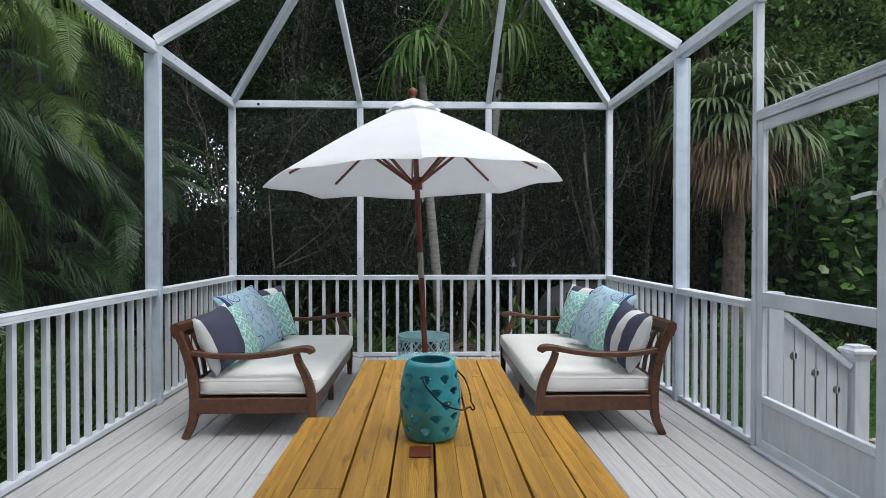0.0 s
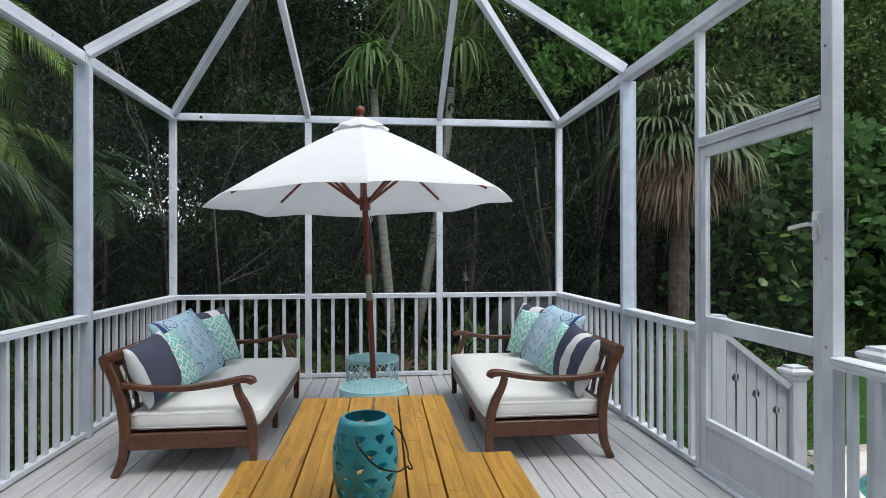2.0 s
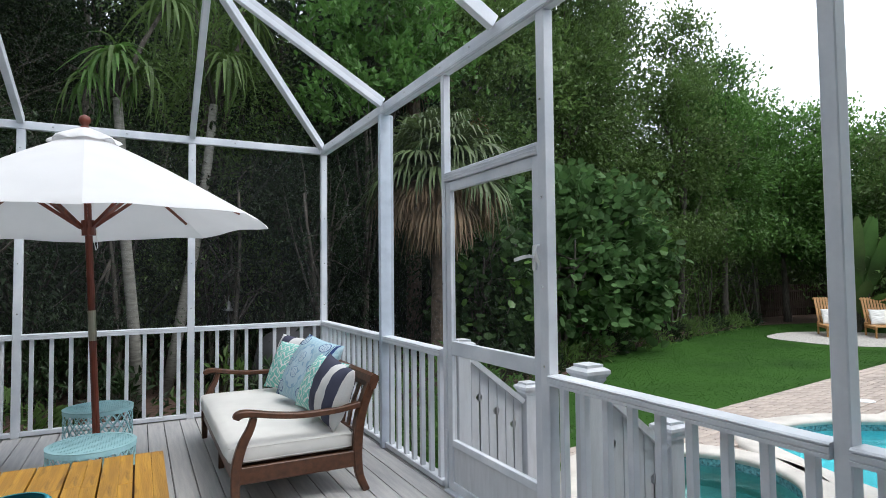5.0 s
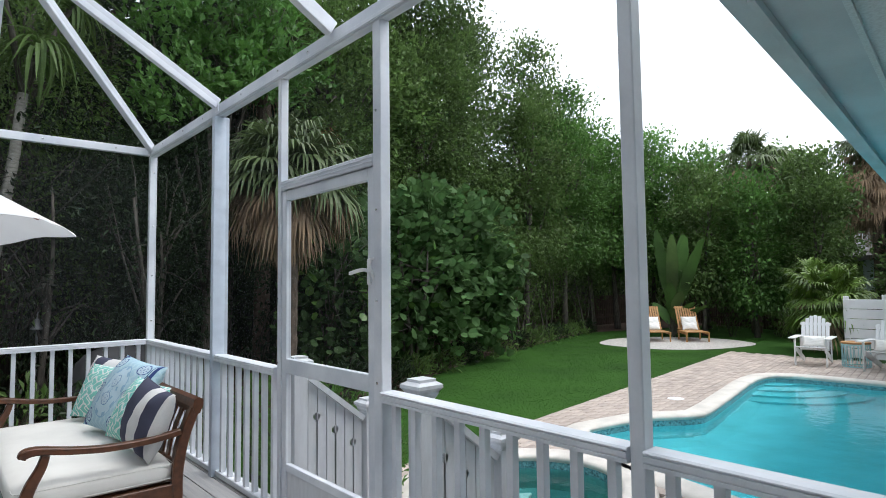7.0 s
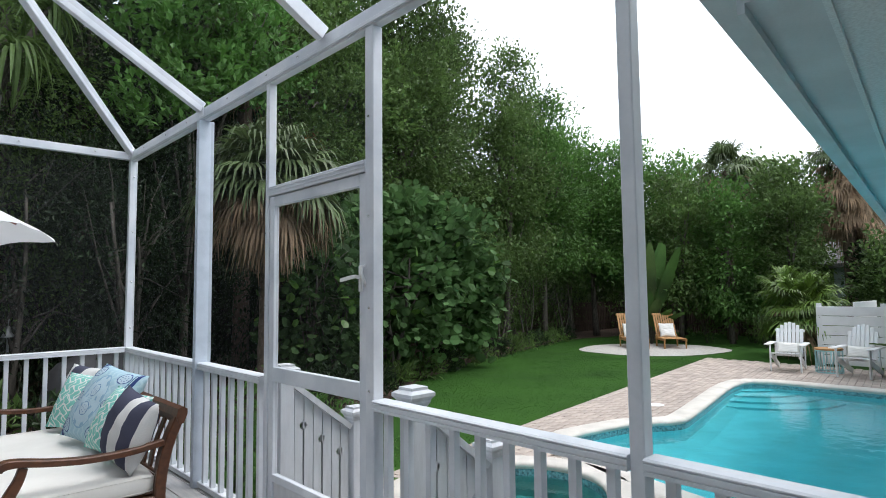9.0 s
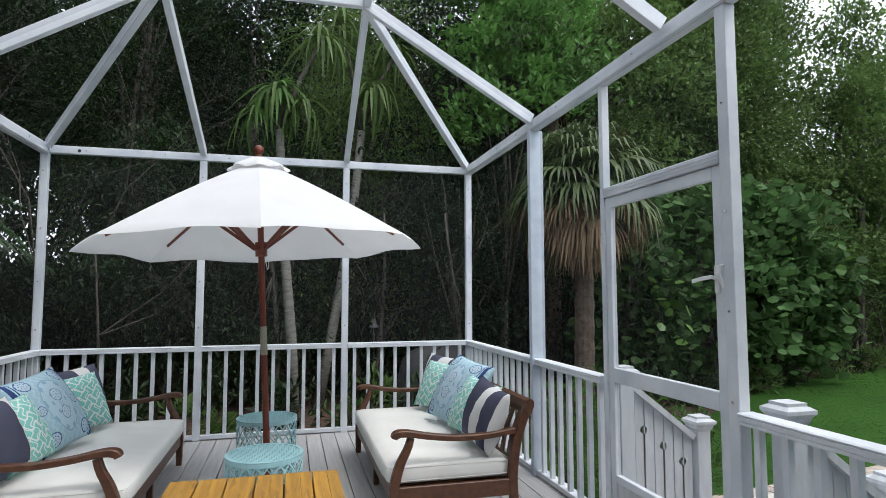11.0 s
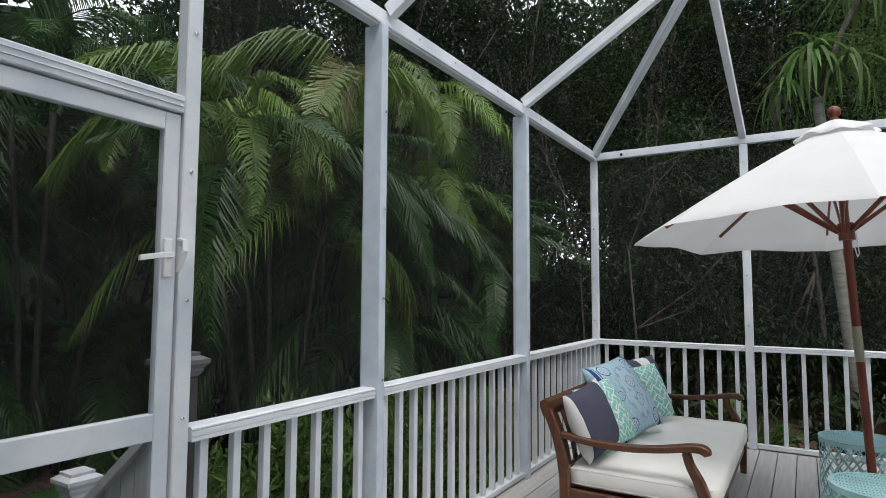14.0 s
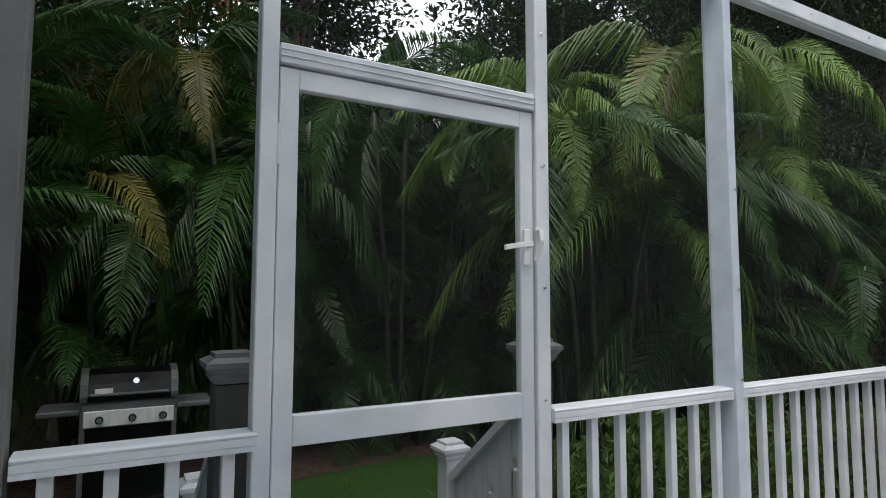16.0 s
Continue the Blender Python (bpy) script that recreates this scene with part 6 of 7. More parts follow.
FANS = {el: [fan_mesh("fan_leaf", 0.92, 34, PALM_FAN, el + 100 + k, el, 0.6, 0.8 + 0.3 * k) for k in range(2)] for el in (-30, -8, 14, 36, 58, 78)}
DEADS = {el: [fan_mesh("dead_fan_leaf", 0.72, 32, PALM_DEAD, el + 200 + k, el, 0.55, 0.9 + 0.4 * k) for k in range(2)] for el in (-60, -40, -22, -6)}
FANS_LIME = {el: [fan_mesh("fan_leaf", 0.8, 40, PALM_LIME, el + 300, el, 0.6, 0.7)] for el in (-20, 10, 38, 66)}


def fan_palm(x, y, h, greens, deads, seed, label, size=1.0, trunk_r=0.17, low=-30, group="fan palms", leaves=FANS, skirt=0.0):
    rr = random.Random(seed)
    ob = thing("fan_palm", label, "palm", (x, y, GROUND), 0, group)
    if trunk_r:
        bm = bmesh.new()
        pts = [(0.05 * math.sin(2.2 * t), 0, -0.05 + h * t) for t in [k / 22 for k in range(23)]]
        tube(bm, pts, [trunk_r * (1.15 - 0.2 * k / 22) * (1.0 + 0.10 * (k % 2)) for k in range(23)], 12)
        part("trunk", bm, PALMBARK, ob)
    top = Vector((0.04, 0, h))
    for n, kind, nm, dz, start in ((greens, leaves, "fan_leaf", 0, 0), (deads, DEADS, "dead_fan_leaf", -0.12, 50)):
        els = [e for e in sorted(kind) if e >= low or kind is DEADS]
        for k in range(n):
            f = new(nm, rr.choice(kind[els[k % len(els)]]))
            f.parent = ob
            f.matrix_basis = Matrix.Translation(top + Vector((0, 0, dz - (skirt * rr.random() if dz else 0)))) @ pose(0, 0, 0, rr.uniform(-6, 6), rr.uniform(-10, 10), start + k * 137.5 + rr.uniform(-14, 14)) @ Matrix.Scale(size * rr.uniform(0.85, 1.12), 4)
    return ob


fan_palm(4.6, 8.45, 3.6, 50, 34, 3, "cabbage palm with grey-green fans and dead brown skirt", 1.0, 0.13, -10)
fan_palm(5.6, 11.6, 6.8, 24, 5, 5, "tall fan palm behind the cabbage palm", trunk_r=0.14)
fan_palm(18.2, 5.15, 1.35, 36, 2, 6, "low bushy fan palm beside the white slat wall", 1.1, 0.05, -25, leaves=FANS_LIME)
fan_palm(19.0, 5.7, 1.8, 30, 2, 9, "low bushy fan palm beside the white slat wall", 0.8, 0.05, -25, leaves=FANS_LIME)
fan_palm(24.5, 5.3, 6.5, 26, 64, 7, "tall fan palm with a dead brown skirt", 1.15, 0.19, skirt=2.0)
fan_palm(25.6, 5.2, 5.6, 20, 34, 17, "tall fan palm with a dead brown skirt", 1.1, 0.18, skirt=1.4)
fan_palm(23.4, 8.9, 6.4, 24, 8, 8, "tall fan palm with a dead brown skirt", 1.15, 0.15)
# fruit stalks of the near palm
ob = thing("palm_fruit_cluster", "brown seed stalks above the cabbage palm", "palm fruit", (4.9, 8.5, 3.75), 0, "palm fruit clusters")
c = new("fruit", leaf_mesh("fruit", crown_points([(0, 0, 0, 0.38, 0.3, 0.25), (0.45, 0, -0.05, 0.25, 0.2, 0.3)], 80, 9, 0.05), 0.03, FRUIT, width=0.8))
c.parent = ob
part("stalk", tube(bmesh.new(), ((-0.35, -0.05, -0.75), (-0.15, 0, -0.3), (0, 0, 0.1), (0.3, 0, 0)), 0.012, 5), STEM, ob)


# strap-leaved dracaenas on pale leaning trunks
def strap_mesh(name, L, material, w=0.033):
    verts, faces = [], []
    for i in range(7):
        t = i / 6
        p = np.array([L * (t * 0.92 - 0.42 * t * t), 0, L * (0.62 * t - 1.45 * t * t)])
        ww = w * (0.6 + 0.8 * t) * (1 - t ** 3) + 0.001
        verts += [p + np.array([0, -ww, 0.008]), p + np.array([0, 0, -0.004]), p + np.array([0, ww, 0.008])]
        if i:
            a = 3 * (i - 1)
            faces += [(a, a + 1, a + 4, a + 3), (a + 1, a + 2, a + 5, a + 4)]
    return quick_mesh(name, verts, faces, material)


STRAPS = [strap_mesh("strap_leaf", 0.85, LEAF_BRIGHT), strap_mesh("strap_leaf", 0.95, LEAF_MID)]


def dracaena(pts, rad, heads, label):
    x, y = pts[0][:2]
    ob = thing("dracaena_tree", label, "tree", (x, y, GROUND), 0, "strap-leaved trees")
    loc = [Vector(p) - Vector((x, y, GROUND)) for p in pts]
    part("trunk", tube(bmesh.new(), loc, [rad * (1 - 0.35 * i / len(loc)) for i in range(len(loc))], 10), PALEBARK, ob, smooth=True)
    rr = random.Random(int(x * 100))
    for hx, hy, hz, n, kind, s in heads:
        top = Vector((hx, hy, hz)) - Vector((x, y, GROUND))
        part("branch", tube(bmesh.new(), (loc[-1], loc[-1].lerp(top, 0.5) + Vector((0, 0, 0.1)), top), (rad * 0.55, rad * 0.4, rad * 0.3), 7), BARK, ob, smooth=True)
        for k in range(n):
            f = new("strap_leaf", STRAPS[kind] if rr.random() < 0.8 else STRAPS[1])
            f.parent = ob
            f.matrix_basis = Matrix.Translation(top + Vector((0, 0, rr.uniform(-0.15, 0.1)))) @ pose(0, 0, 0, 0, 0, k * 137.5) @ pose(0, 0, 0, 0, rr.uniform(-55, 30), 0) @ Matrix.Scale(s * rr.uniform(0.7, 1.1), 4)
    return ob


dracaena([(0.42, 9.4, GROUND), (0.36, 9.4, 0.7), (0.24, 9.4, 2.0), (0.16, 9.4, 3.4), (0.12, 9.4, 3.9)], 0.085, ((0.10, 9.3, 4.45, 46, 0, 0.95), (-0.22, 9.5, 4.1, 24, 0, 0.8), (0.42, 9.2, 4.2, 24, 1, 0.85), (0.75, 9.7, 5.5, 40, 1, 1.0)), "pale-trunked tree with drooping strap leaves")
dracaena([(0.80, 10.6, GROUND), (0.98, 10.6, 0.5), (1.22, 10.6, 1.9), (1.42, 10.6, 3.4), (1.5, 10.6, 4.3)], 0.095, ((1.65, 10.4, 4.95, 44, 1, 1.05), (1.1, 10.3, 6.1, 40, 1, 1.0), (2.1, 10.6, 5.8, 36, 1, 1.0)), "pale leaning tree with drooping dark strap leaves")
# bird-of-paradise paddles at the lawn's end
ob = thing("traveller_plant", "upright plant with large paddle leaves behind the loungers", "plant", (19.9, 10.3, GROUND), 0)
for k in range(15):
    a = math.radians(r.gauss(0, 9) if k < 8 else r.uniform(-48, 48))
    L = (2.5 + 1.0 * r.random()) if k < 8 else r.uniform(1.2, 2.2)
    d = Vector((0.12 * r.uniform(-1, 1), math.sin(a) * 0.8, math.cos(a * 0.8)))
    d.normalize()
    part("stalk", tube(bmesh.new(), ((0, 0, 0), d * L * 0.5), (0.03, 0.018), 6), STEM, ob)
    bm = bmesh.new()
    s = Vector((-0.45 + r.uniform(-0.5, 0.5), 0.9, 0)).normalized()
    rows = []
    for i in range(11):
        t = i / 10
        p = d * L * (0.36 + 0.8 * t) + Vector((0, math.sin(a) * 0.5 * t * t, -0.2 * t * t))
        w = 0.20 * math.sin(math.pi * min(1, 0.06 + 0.92 * t)) ** 0.6 * (1 + 0.1 * math.sin(i * 2.7 + k))
        rows.append([bm.verts.new(p + s * w * q + Vector((0, 0, 0.08 * abs(q)))) for q in (-1, -0.5, 0, 0.5, 1)])
    for r0, r1 in zip(rows, rows[1:]):
        for q in range(4):
            bm.faces.new((r0[q], r0[q + 1], r1[q + 1], r1[q]))
    part("paddle_leaf", bm, LEAF_BRIGHT if k % 3 else LEAF_MID, ob, smooth=True)
# grass
n = 95000
gx, gy = NR.uniform(2.6, 21, n), NR.uniform(4.9, 13.3, n)
keep = (gy > 5.0 + (gx - 3.5) * 0.15 + 0.1) & (gy < 9.0 + np.maximum(0, gx - 7) * 0.36) & (((gx - 18.1) / 2.35) ** 2 + ((gy - 9.3) / 2.1) ** 2 > 1)
gx2, gy2 = NR.uniform(-6.3, -2.2, 14000), NR.uniform(-1, 5, 14000)
k2 = gx2 > -4.95 - np.clip(gy2, -1, 3.4) * 0.42
gx2, gy2 = gx2[k2], gy2[k2]
gx, gy = np.concatenate([gx[keep], gx2]), np.concatenate([gy[keep], gy2])
n = len(gx)
a = NR.uniform(0, 6.28, n)
b0 = np.stack([gx, gy, np.full(n, GROUND)], 1)
w = np.stack([np.cos(a), np.sin(a), np.zeros(n)], 1) * 0.006
tip = b0 + np.stack([NR.normal(size=n) * 0.02, NR.normal(size=n) * 0.02, NR.uniform(0.006, 0.02, n)], 1)
me = quick_mesh("grass", np.stack([b0 - w, b0 + w, tip], 1).reshape(-1, 3), np.arange(3 * n).reshape(-1, 3), BLADE)
tagged(new("grass", me), "short green lawn grass", "grass", kind="stuff")
# potted plant on the terrace
pot = thing("potted_plant", "broad-leaved plant in a blue glazed pot on the terrace", "potted plant", (15.9, 2.5, GROUND + 0.02))
part("pot", lathed(((0.15, 0.0), (0.18, 0.01), (0.24, 0.22), (0.27, 0.36), (0.29, 0.37), (0.29, 0.42), (0.26, 0.42), (0.24, 0.34)), 28), mat("blue_glazed_pot", (0.02, 0.075, 0.17), 0.2, 0.2, 6.0, 0.05), pot, "deep blue glazed pot", smooth=True)
for k in range(13):
    a, up = k * 2.4, r.uniform(0.5, 1.3)
    d = Vector((math.cos(a), math.sin(a), up)).normalized()
    s = d.cross(Vector((0, 0, 1))).normalized()
    L = r.uniform(0.75, 1.15)
    bm = bmesh.new()
    rows = []
    for i in range(9):
        t = i / 8
        p = Vector((0, 0, 0.36)) + d * L * t - Vector((0, 0, 0.38 * L * t * t))
        w = 0.012 + 0.10 * max(0, math.sin(math.pi * min(1, max(0, (t - 0.28) / 0.72)))) ** 0.7
        rows.append([bm.verts.new(p + s * w * q + Vector((0, 0, 0.025 * abs(q)))) for q in (-1, 0, 1)])
    for r0, r1 in zip(rows, rows[1:]):
        for q in range(2):
            bm.faces.new((r0[q], r0[q + 1], r1[q + 1], r1[q]))
    part("broad_leaf", bm, LEAF_MID if k % 4 else FRUIT, pot, smooth=True)
# ---- garden furniture ----


def tilted(bm, x0, x1, y0, y1, z0, z1, m, bevel=0.006):
    box(bm, x0, x1, y0, y1, z0, z1, bevel, m)
    return bm


def adirondack(x, y, rz):
    ob = thing("adirondack_chair", "white slatted adirondack chair beside the pool", "chair", (x, y, GROUND + 0.02), rz, "adirondack chairs")
    # faces +x
    back = pose(-0.22, 0, 0.30, 0, -18, 0)
    for k in range(7):
        yy = -0.24 + k * 0.08
        h = 0.82 - 0.16 * (abs(k - 3) / 3) ** 2
        part("back_slat", tilted(bmesh.new(), -0.012, 0.012, yy - 0.036, yy + 0.036, 0, h, back), CHAIRWHITE, ob)
    for k in range(6):
        part("seat_slat", tilted(bmesh.new(), -0.2 + k * 0.1, -0.115 + k * 0.1, -0.27, 0.27, -0.012, 0.012, pose(0, 0, 0.37, 0, -7, 0)), CHAIRWHITE, ob)
    for s in (-1, 1):
        part("front_leg", boxed(0.30, 0.39, s * 0.30 - 0.013, s * 0.30 + 0.013, 0, 0.60, 0.004), CHAIRWHITE, ob)
        part("arm", boxed(-0.38, 0.46, s * 0.34 - 0.07, s * 0.34 + 0.07, 0.60, 0.625, 0.006), CHAIRWHITE, ob)
        part("rear_leg", tilted(bmesh.new(), -0.60, 0.36, s * 0.275 - 0.013, s * 0.275 + 0.013, -0.06, 0.06, pose(0, 0, 0.25, 0, -20, 0)), CHAIRWHITE, ob)
        part("arm_brace", boxed(-0.36, -0.30, s * 0.30 - 0.013, s * 0.30 + 0.013, 0.06, 0.60, 0.004), CHAIRWHITE, ob)
    for z in (0.25, 0.62):
        part("back_rail", tilted(bmesh.new(), -0.04, -0.012, -0.30, 0.30, z - 0.03, z + 0.03, back), CHAIRWHITE, ob)
    pil = new("lumbar_pillow", mesh_of("lumbar_pillow", pillow_mesh(0.46, 0.24, 0.13, CUSHION, 3), CUSHION, True))
    tagged(pil, "pale lumbar pillow on the adirondack chair", "pillow", "garden pillows")
    pil.matrix_world = pose(x, y, GROUND + 0.42, 0, 0, rz) @ pose(-0.06, 0, 0, 0, -18, 0)
    return ob


adirondack(15.6, 4.75, 188)
adirondack(15.5, 3.38, 176)
st = thing("side_table", "turquoise slatted drum side table with wooden top", "table", (15.85, 4.0, GROUND + 0.02))
part("top", lathed(((0.27, 0.50), (0.28, 0.51), (0.28, 0.535), (0.27, 0.54)), 32), LOUNGE, st, "honey wood round top")
for z in (0.0, 0.47):
    part("ring", lathed(((0.262, z), (0.27, z), (0.27, z + 0.03), (0.262, z + 0.03), (0.262, z)), 32, cap=False), AQUA, st)
for k in range(24):
    a0, a1 = 2 * math.pi * k / 24, 2 * math.pi * (k + (1 if k % 2 else -1) * 0.7) / 24
    part("strip", beam(bmesh.new(), (0.265 * math.cos(a0), 0.265 * math.sin(a0), 0.02), (0.265 * math.cos(a1), 0.265 * math.sin(a1), 0.49), 0.014, 0.014), AQUA, st)


def lounger(x, y, rz):
    ob = thing("lounger", "honey teak slatted lounge chair on the gravel circle", "lounger", (x, y, GROUND + 0.015), rz, "teak loungers")
    back = pose(-0.32, 0, 0.33, 0, -30, 0)
    for k in range(9):
        yy = -0.30 + k * 0.075
        part("back_slat", tilted(bmesh.new(), -0.01, 0.012, yy - 0.03, yy + 0.03, 0, 0.86, back), LOUNGE, ob)
    for z in (0.04, 0.82):
        part("back_rail", tilted(bmesh.new(), -0.04, -0.01, -0.35, 0.35, z - 0.03, z + 0.03, back), LOUNGE, ob)
    for k in range(9):
        part("seat_slat", tilted(bmesh.new(), -0.30 + k * 0.105, -0.215 + k * 0.105, -0.33, 0.33, 0.30, 0.32, pose(0, 0, 0.0, 0, 0, 0)), LOUNGE, ob)
    for s in (-1, 1):
        part("side_rail", boxed(-0.36, 0.66, s * 0.335 - 0.02, s * 0.335 + 0.02, 0.23, 0.31, 0.004), LOUNGE, ob)
        for xx in (-0.30, 0.60):
            part("leg", boxed(xx - 0.025, xx + 0.025, s * 0.335 - 0.021, s * 0.335 + 0.021, 0, 0.25, 0.004), LOUNGE, ob)
    for z, h in ((0.33, 0.3), (0.50, 0.3)):
        pil = new("lumbar_pillow", mesh_of("lumbar_pillow", pillow_mesh(0.5, h, 0.14, CUSHION, 5), CUSHION, True))
        tagged(pil, "white pillow on the teak lounger", "pillow", "garden pillows")
        pil.matrix_world = pose(x, y, GROUND + z, 0, 0, rz) @ pose(-0.14 - (z - 0.33) * 0.6, 0, 0, 0, -30, 0)
    return ob


lounger(18.45, 10.2, 224)
lounger(19.2, 9.3, 222)
wall = thing("slat_wall", "white horizontal board wall beside the terrace", "wall", (17.2, 3.2, GROUND), kind="structure")
for k in range(6):
    part("board", boxed(-0.015, 0.015, -2.6, 1.35, 0.05 + k * 0.235, 0.27 + k * 0.235, 0.004), CHAIRWHITE, wall)
for y in (-2.6, -1.3, 0.0, 1.3):
    part("post", boxed(0.016, 0.11, y - 0.05, y + 0.05, 0, 1.52, 0.004), CHAIRWHITE, wall)
part("side_wing", boxed(0.11, 2.4, 0.55, 0.60, 0.3, 1.55, 0.004), CHAIRWHITE, wall)
# picket fences far behind
for (x0, y0), (x1, y1), hh in (((28.5, 15.5), (22.6, 3.5), 1.35), ((-9.9, -5.0), (-9.9, 9.5), 1.5), ((19.5, 15.6), (28.5, 15.5), 1.35)):
    f = thing("picket_fence", "brown weathered wooden picket fence behind the planting", "fence", (0, 0, GROUND), kind="structure")
    L = math.hypot(x1 - x0, y1 - y0)
    me = mesh_of("picket", extruded(((-0.05, 0), (0.05, 0), (0.05, hh - 0.06), (0, hh), (-0.05, hh - 0.06)), -0.01, 0.01), FENCE)
    ang = math.degrees(math.atan2(y1 - y0, x1 - x0))
    for k in range(int(L / 0.14)):
        t = (k + 0.5) * 0.14 / L
        piece("picket", me, f, (x0 + (x1 - x0) * t, y0 + (y1 - y0) * t, 0), (0, 0, ang))
    for z in (0.35, hh - 0.3):
        part("fence_rail", beam(bmesh.new(), (x0, y0, z), (x1, y1, z), 0.04, 0.08), FENCE, f)
# neighbouring house
nh = thing("neighbour_house", "pale neighbouring house with a grey shingle roof", "house", (29, 2.2, GROUND), kind="structure")
part("wall", boxed(-2, 6, -6, 4.2, 0, 2.9), SIDING, nh)
part("roof", extruded(((-2.6, 2.8), (2, 4.6), (6.6, 2.8), (6.6, 2.65), (-2.6, 2.65)), -6.6, 4.8), ROOFTILE, nh)
# garden lamp and covered boat behind the hedge
gl = thing("garden_lamp", "galvanised garden lamp on a thin pole behind the deck", "lamp", (1.75, 10.6, GROUND - 0.12))
part("pole", tube(bmesh.new(), ((0, 0, 0.1), (0, 0, 1.55)), 0.016, 8), ZINC, gl)
part("shade", lathed(((0.015, 1.62), (0.03, 1.60), (0.05, 1.52), (0.085, 1.47), (0.085, 1.46), (0.02, 1.47)), 20), ZINC, gl)
part("hook", tube(bmesh.new(), ((0, 0, 1.55), (0, 0, 1.68), (0.01, 0, 1.72)), 0.008, 6), ZINC, gl)
# guy wire by the pale trunks
gw = thing("guy_wire", "thin wire running up between the trees", "wire")
part("strand", tube(bmesh.new(), ((0.55, 9.3, 0.9), (2.6, 9.8, 3.4)), 0.006, 5), WIRE, gw)
# ---- gas grill ----
gr = thing("gas_grill", "black and steel gas barbecue grill standing in the mulch", "grill", (-6.1, 0.66, GROUND), 0)
G = lambda nm, b, m, lb="": part(nm, b, m, gr, lb)
for s in (-1, 1):
    G("cart_leg", boxed(-0.24, -0.19, s * 0.34 - 0.02, s * 0.34 + 0.02, 0.06, 0.85, 0.004), PLASTIC)
    G("cart_leg", boxed(0.17, 0.22, s * 0.34 - 0.02, s * 0.34 + 0.02, 0.06, 0.85, 0.004), PLASTIC)
    G("wheel", tube(bmesh.new(), ((-0.2, s * 0.33, 0.07), (-0.2, s * 0.37, 0.07)), 0.07, 16), PLASTIC)
    G("side_shelf", boxed(-0.24, 0.20, min(s * 0.36, s * 0.66), max(s * 0.36, s * 0.66), 0.835, 0.88, 0.01), PLASTIC, "dark grey side shelf")
G("cart_panel", boxed(0.16, 0.18, -0.33, 0.33, 0.12, 0.72, 0.004), BLACK)
G("firebox", boxed(-0.25, 0.20, -0.36, 0.36, 0.72, 0.93, 0.012), PLASTIC)
G("control_panel", boxed(0.20, 0.235, -0.335, 0.335, 0.735, 0.865, 0.006), STEEL, "brushed steel control panel")
for y in (-0.22, 0.02, 0.25):
    k = G("control_knob", tube(bmesh.new(), ((0.235, y, 0.795), (0.265, y, 0.795)), 0.030, 20), BLACK, "black knob with steel face")
    part("knob_face", tube(bmesh.new(), ((0.265, y, 0.795), (0.270, y, 0.795)), 0.021, 16), CHROME, k)
lidp = [(0.215, 0.94), (0.222, 0.99), (0.20, 1.10), (0.13, 1.185), (0.02, 1.225), (-0.12, 1.215), (-0.22, 1.12), (-0.25, 0.94)]
lidp = [(x, 0.94 + (z - 0.94) * 0.86) for x, z in lidp]
lid = G("lid", extruded(lidp, -0.31, 0.31), BLACK, "curved glossy black lid")
for s in (-1, 1):
    cap = [(x * 1.04, 0.94 + (z - 0.94) * 1.04) for x, z in lidp]
    part("end_cap", extruded(cap, min(s * 0.31, s * 0.365), max(s * 0.31, s * 0.365)), PLASTIC, lid)
part("lid_handle", tube(bmesh.new(), ((0.27, -0.29, 1.0), (0.27, 0.29, 1.0)), 0.012, 10), PLASTIC, lid)
dial = part("thermometer", tube(bmesh.new(), ((0.185, 0.04, 1.085), (0.212, 0.04, 1.095)), 0.024, 20), CHROME, lid)
part("badge", boxed(0.221, 0.225, -0.26, -0.13, 1.0, 1.045), STEEL, lid, "plain steel badge plate")
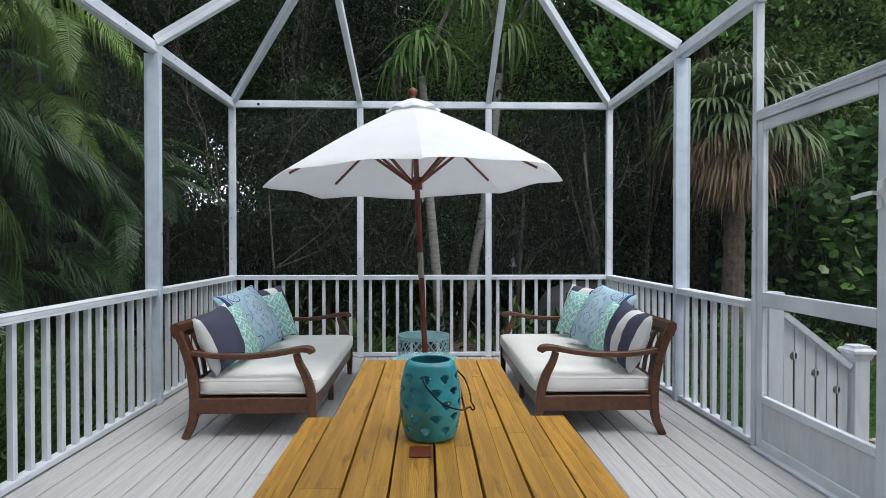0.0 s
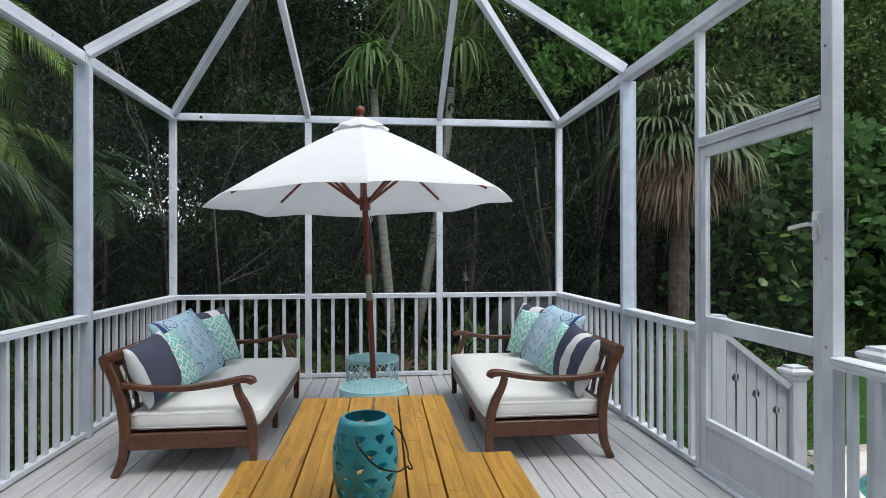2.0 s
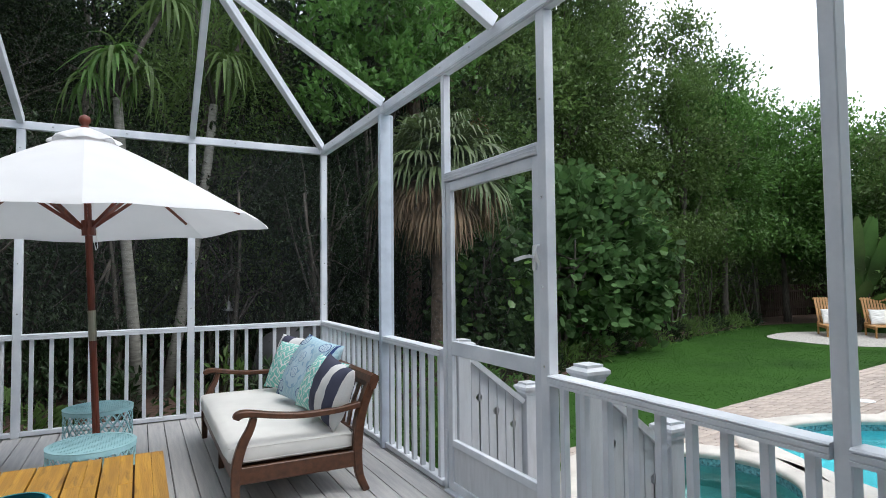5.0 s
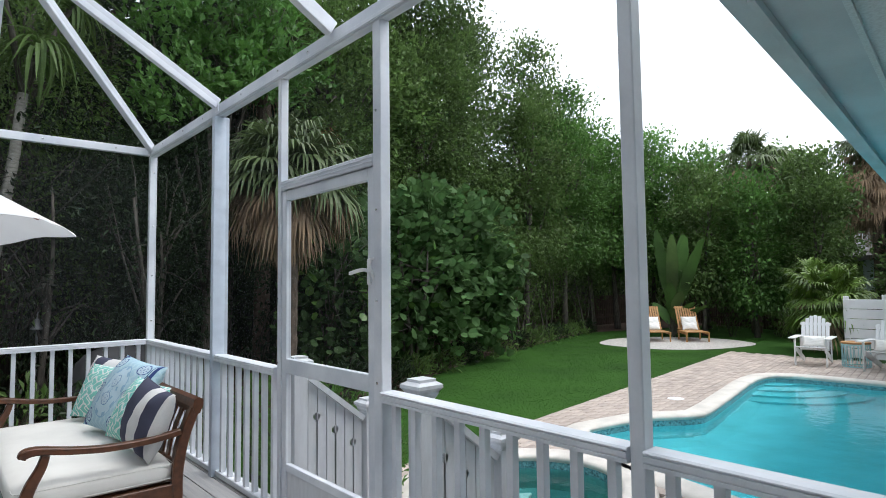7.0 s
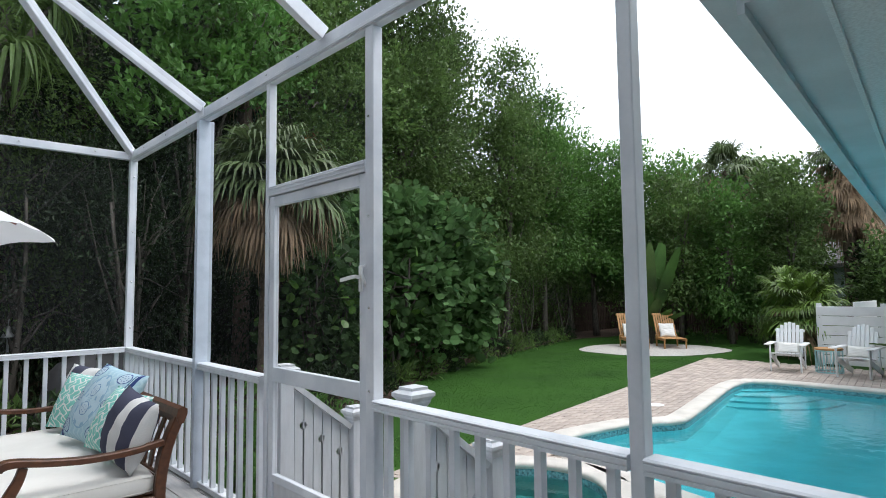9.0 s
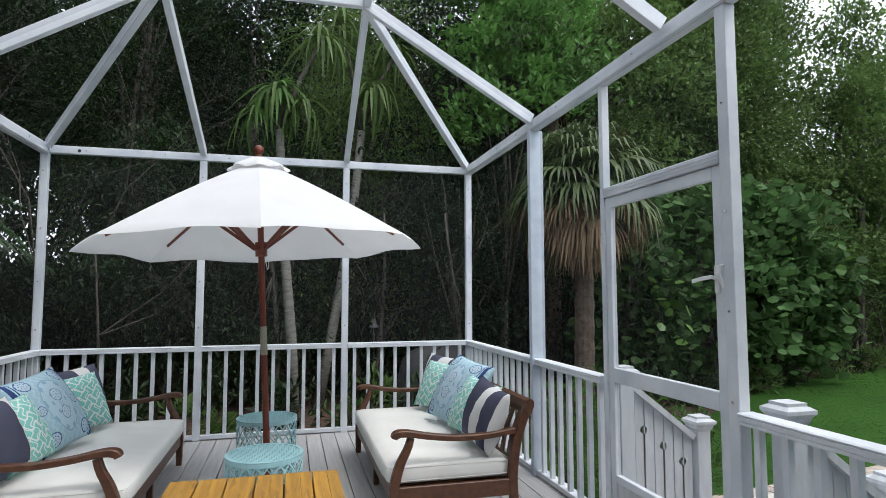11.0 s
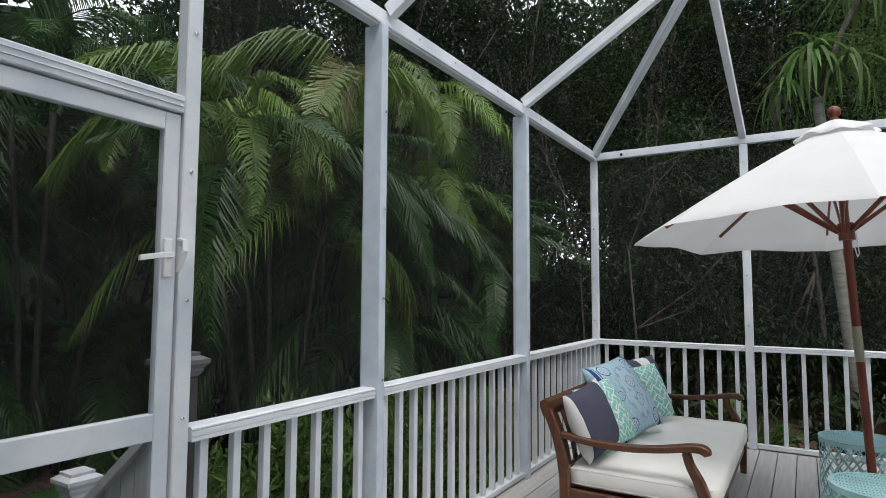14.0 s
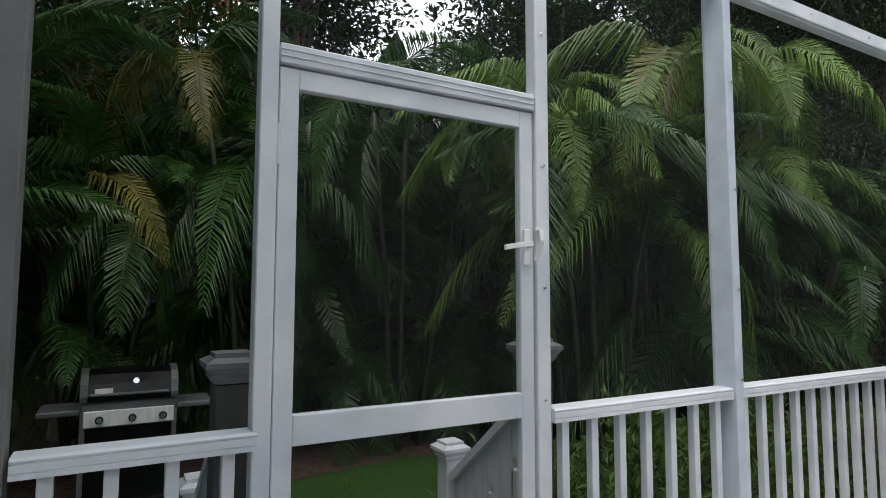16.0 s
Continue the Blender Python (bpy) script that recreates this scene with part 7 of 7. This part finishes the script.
# ---- paving of the terrace, laid in rows ----
paving = thing("pavement", "beige-grey brick pavers round the pool", "pavement", kind="structure")
inner_p, inner_s = grown(POOL, 0.27), grown(SPA, 0.25)
paver_me = mesh_of("paver", boxed(-0.128, 0.128, -0.061, 0.061, -0.05, 0.0, 0.006), PAVER)
rest_v, rest_f, near = [], [], 0
ang = math.radians(8.5)
ca, sa = math.cos(ang), math.sin(ang)
rnd = random.Random(3)
for j in range(-80, 40):
    for i in range(-2, 60):
        u, v = 3.0 + (i + 0.5 * (j % 2)) * 0.264, j * 0.130
        x, y = 3.0 + (u - 3.0) * ca - v * sa, 5.0 + (u - 3.0) * sa + v * ca
        if x < 2.75 or x > 16.9 or v > 0.02 or y < -2.5 or inside((x, y), inner_p) or inside((x, y), inner_s):
            continue
        z = GROUND + 0.02 + rnd.uniform(-0.002, 0.002)
        if near < 300 and 5.5 < x < 11 and y > 3.4:
            near += 1
            piece("paver", paver_me, paving, (x, y, z), (0, 0, 8.5))
            continue
        b = len(rest_v)
        for zz, e in ((-0.03, 0), (0, 0)):
            for px, py in ((-0.128, -0.061), (0.128, -0.061), (0.128, 0.061), (-0.128, 0.061)):
                rest_v.append((x + px * ca - py * sa, y + px * sa + py * ca, z + zz))
        rest_f += [(b + 4, b + 5, b + 6, b + 7)] + [(b + k, b + (k + 1) % 4, b + 4 + (k + 1) % 4, b + 4 + k) for k in range(4)]
ob = new("far_pavers", quick_mesh("far_pavers", rest_v, rest_f, PAVER))
ob.parent = paving
tagged(ob, "beige-grey brick pavers", kind="stuff")
lid2 = thing("skimmer_lid", "round white skimmer lid set in the paving", "lid", (9.75, 5.0, GROUND + 0.022))
part("disc", lathed(((0.13, 0.0), (0.13, 0.006), (0.12, 0.008)), 24), CHAIRWHITE, lid2)

pp = thing("garden_pipe", "white plastic standpipe beside the deck", "pipe", (2.62, 4.28, GROUND))
part("riser", tube(bmesh.new(), ((0, 0, 0), (0, 0, 0.62)), 0.018, 10), CHAIRWHITE, pp)
part("coupling", tube(bmesh.new(), ((0, 0, 0.36), (0, 0, 0.44)), 0.026, 10), CHAIRWHITE, pp)

tp = thing("covered_boat", "dark grey tarpaulin over a small boat behind the planting", "boat cover", (2.9, 9.75, GROUND))
bm = bmesh.new()
rows = []
for i in range(15):
    u = -1 + 2 * i / 14
    prof = (1 - abs(u) ** 3.2) ** 0.6
    rows.append([bm.verts.new((u * 0.95, 0.42 * prof * math.cos(a) + 0.02 * math.sin(5 * u + a), 0.02 + 1.12 * max(0.05, prof) ** 0.5 * math.sin(a) ** 0.6 + 0.012 * math.sin(11 * u + 3 * a))) for a in [math.pi * k / 10 for k in range(11)]])
for r0, r1 in zip(rows, rows[1:]):
    for k in range(10):
        bm.faces.new((r0[k], r0[k + 1], r1[k + 1], r1[k]))
part("tarpaulin", bm, mat("dark_grey_tarpaulin", (0.03, 0.03, 0.033), 0.7, 0.2, 4.0, 0.3), tp, smooth=True)
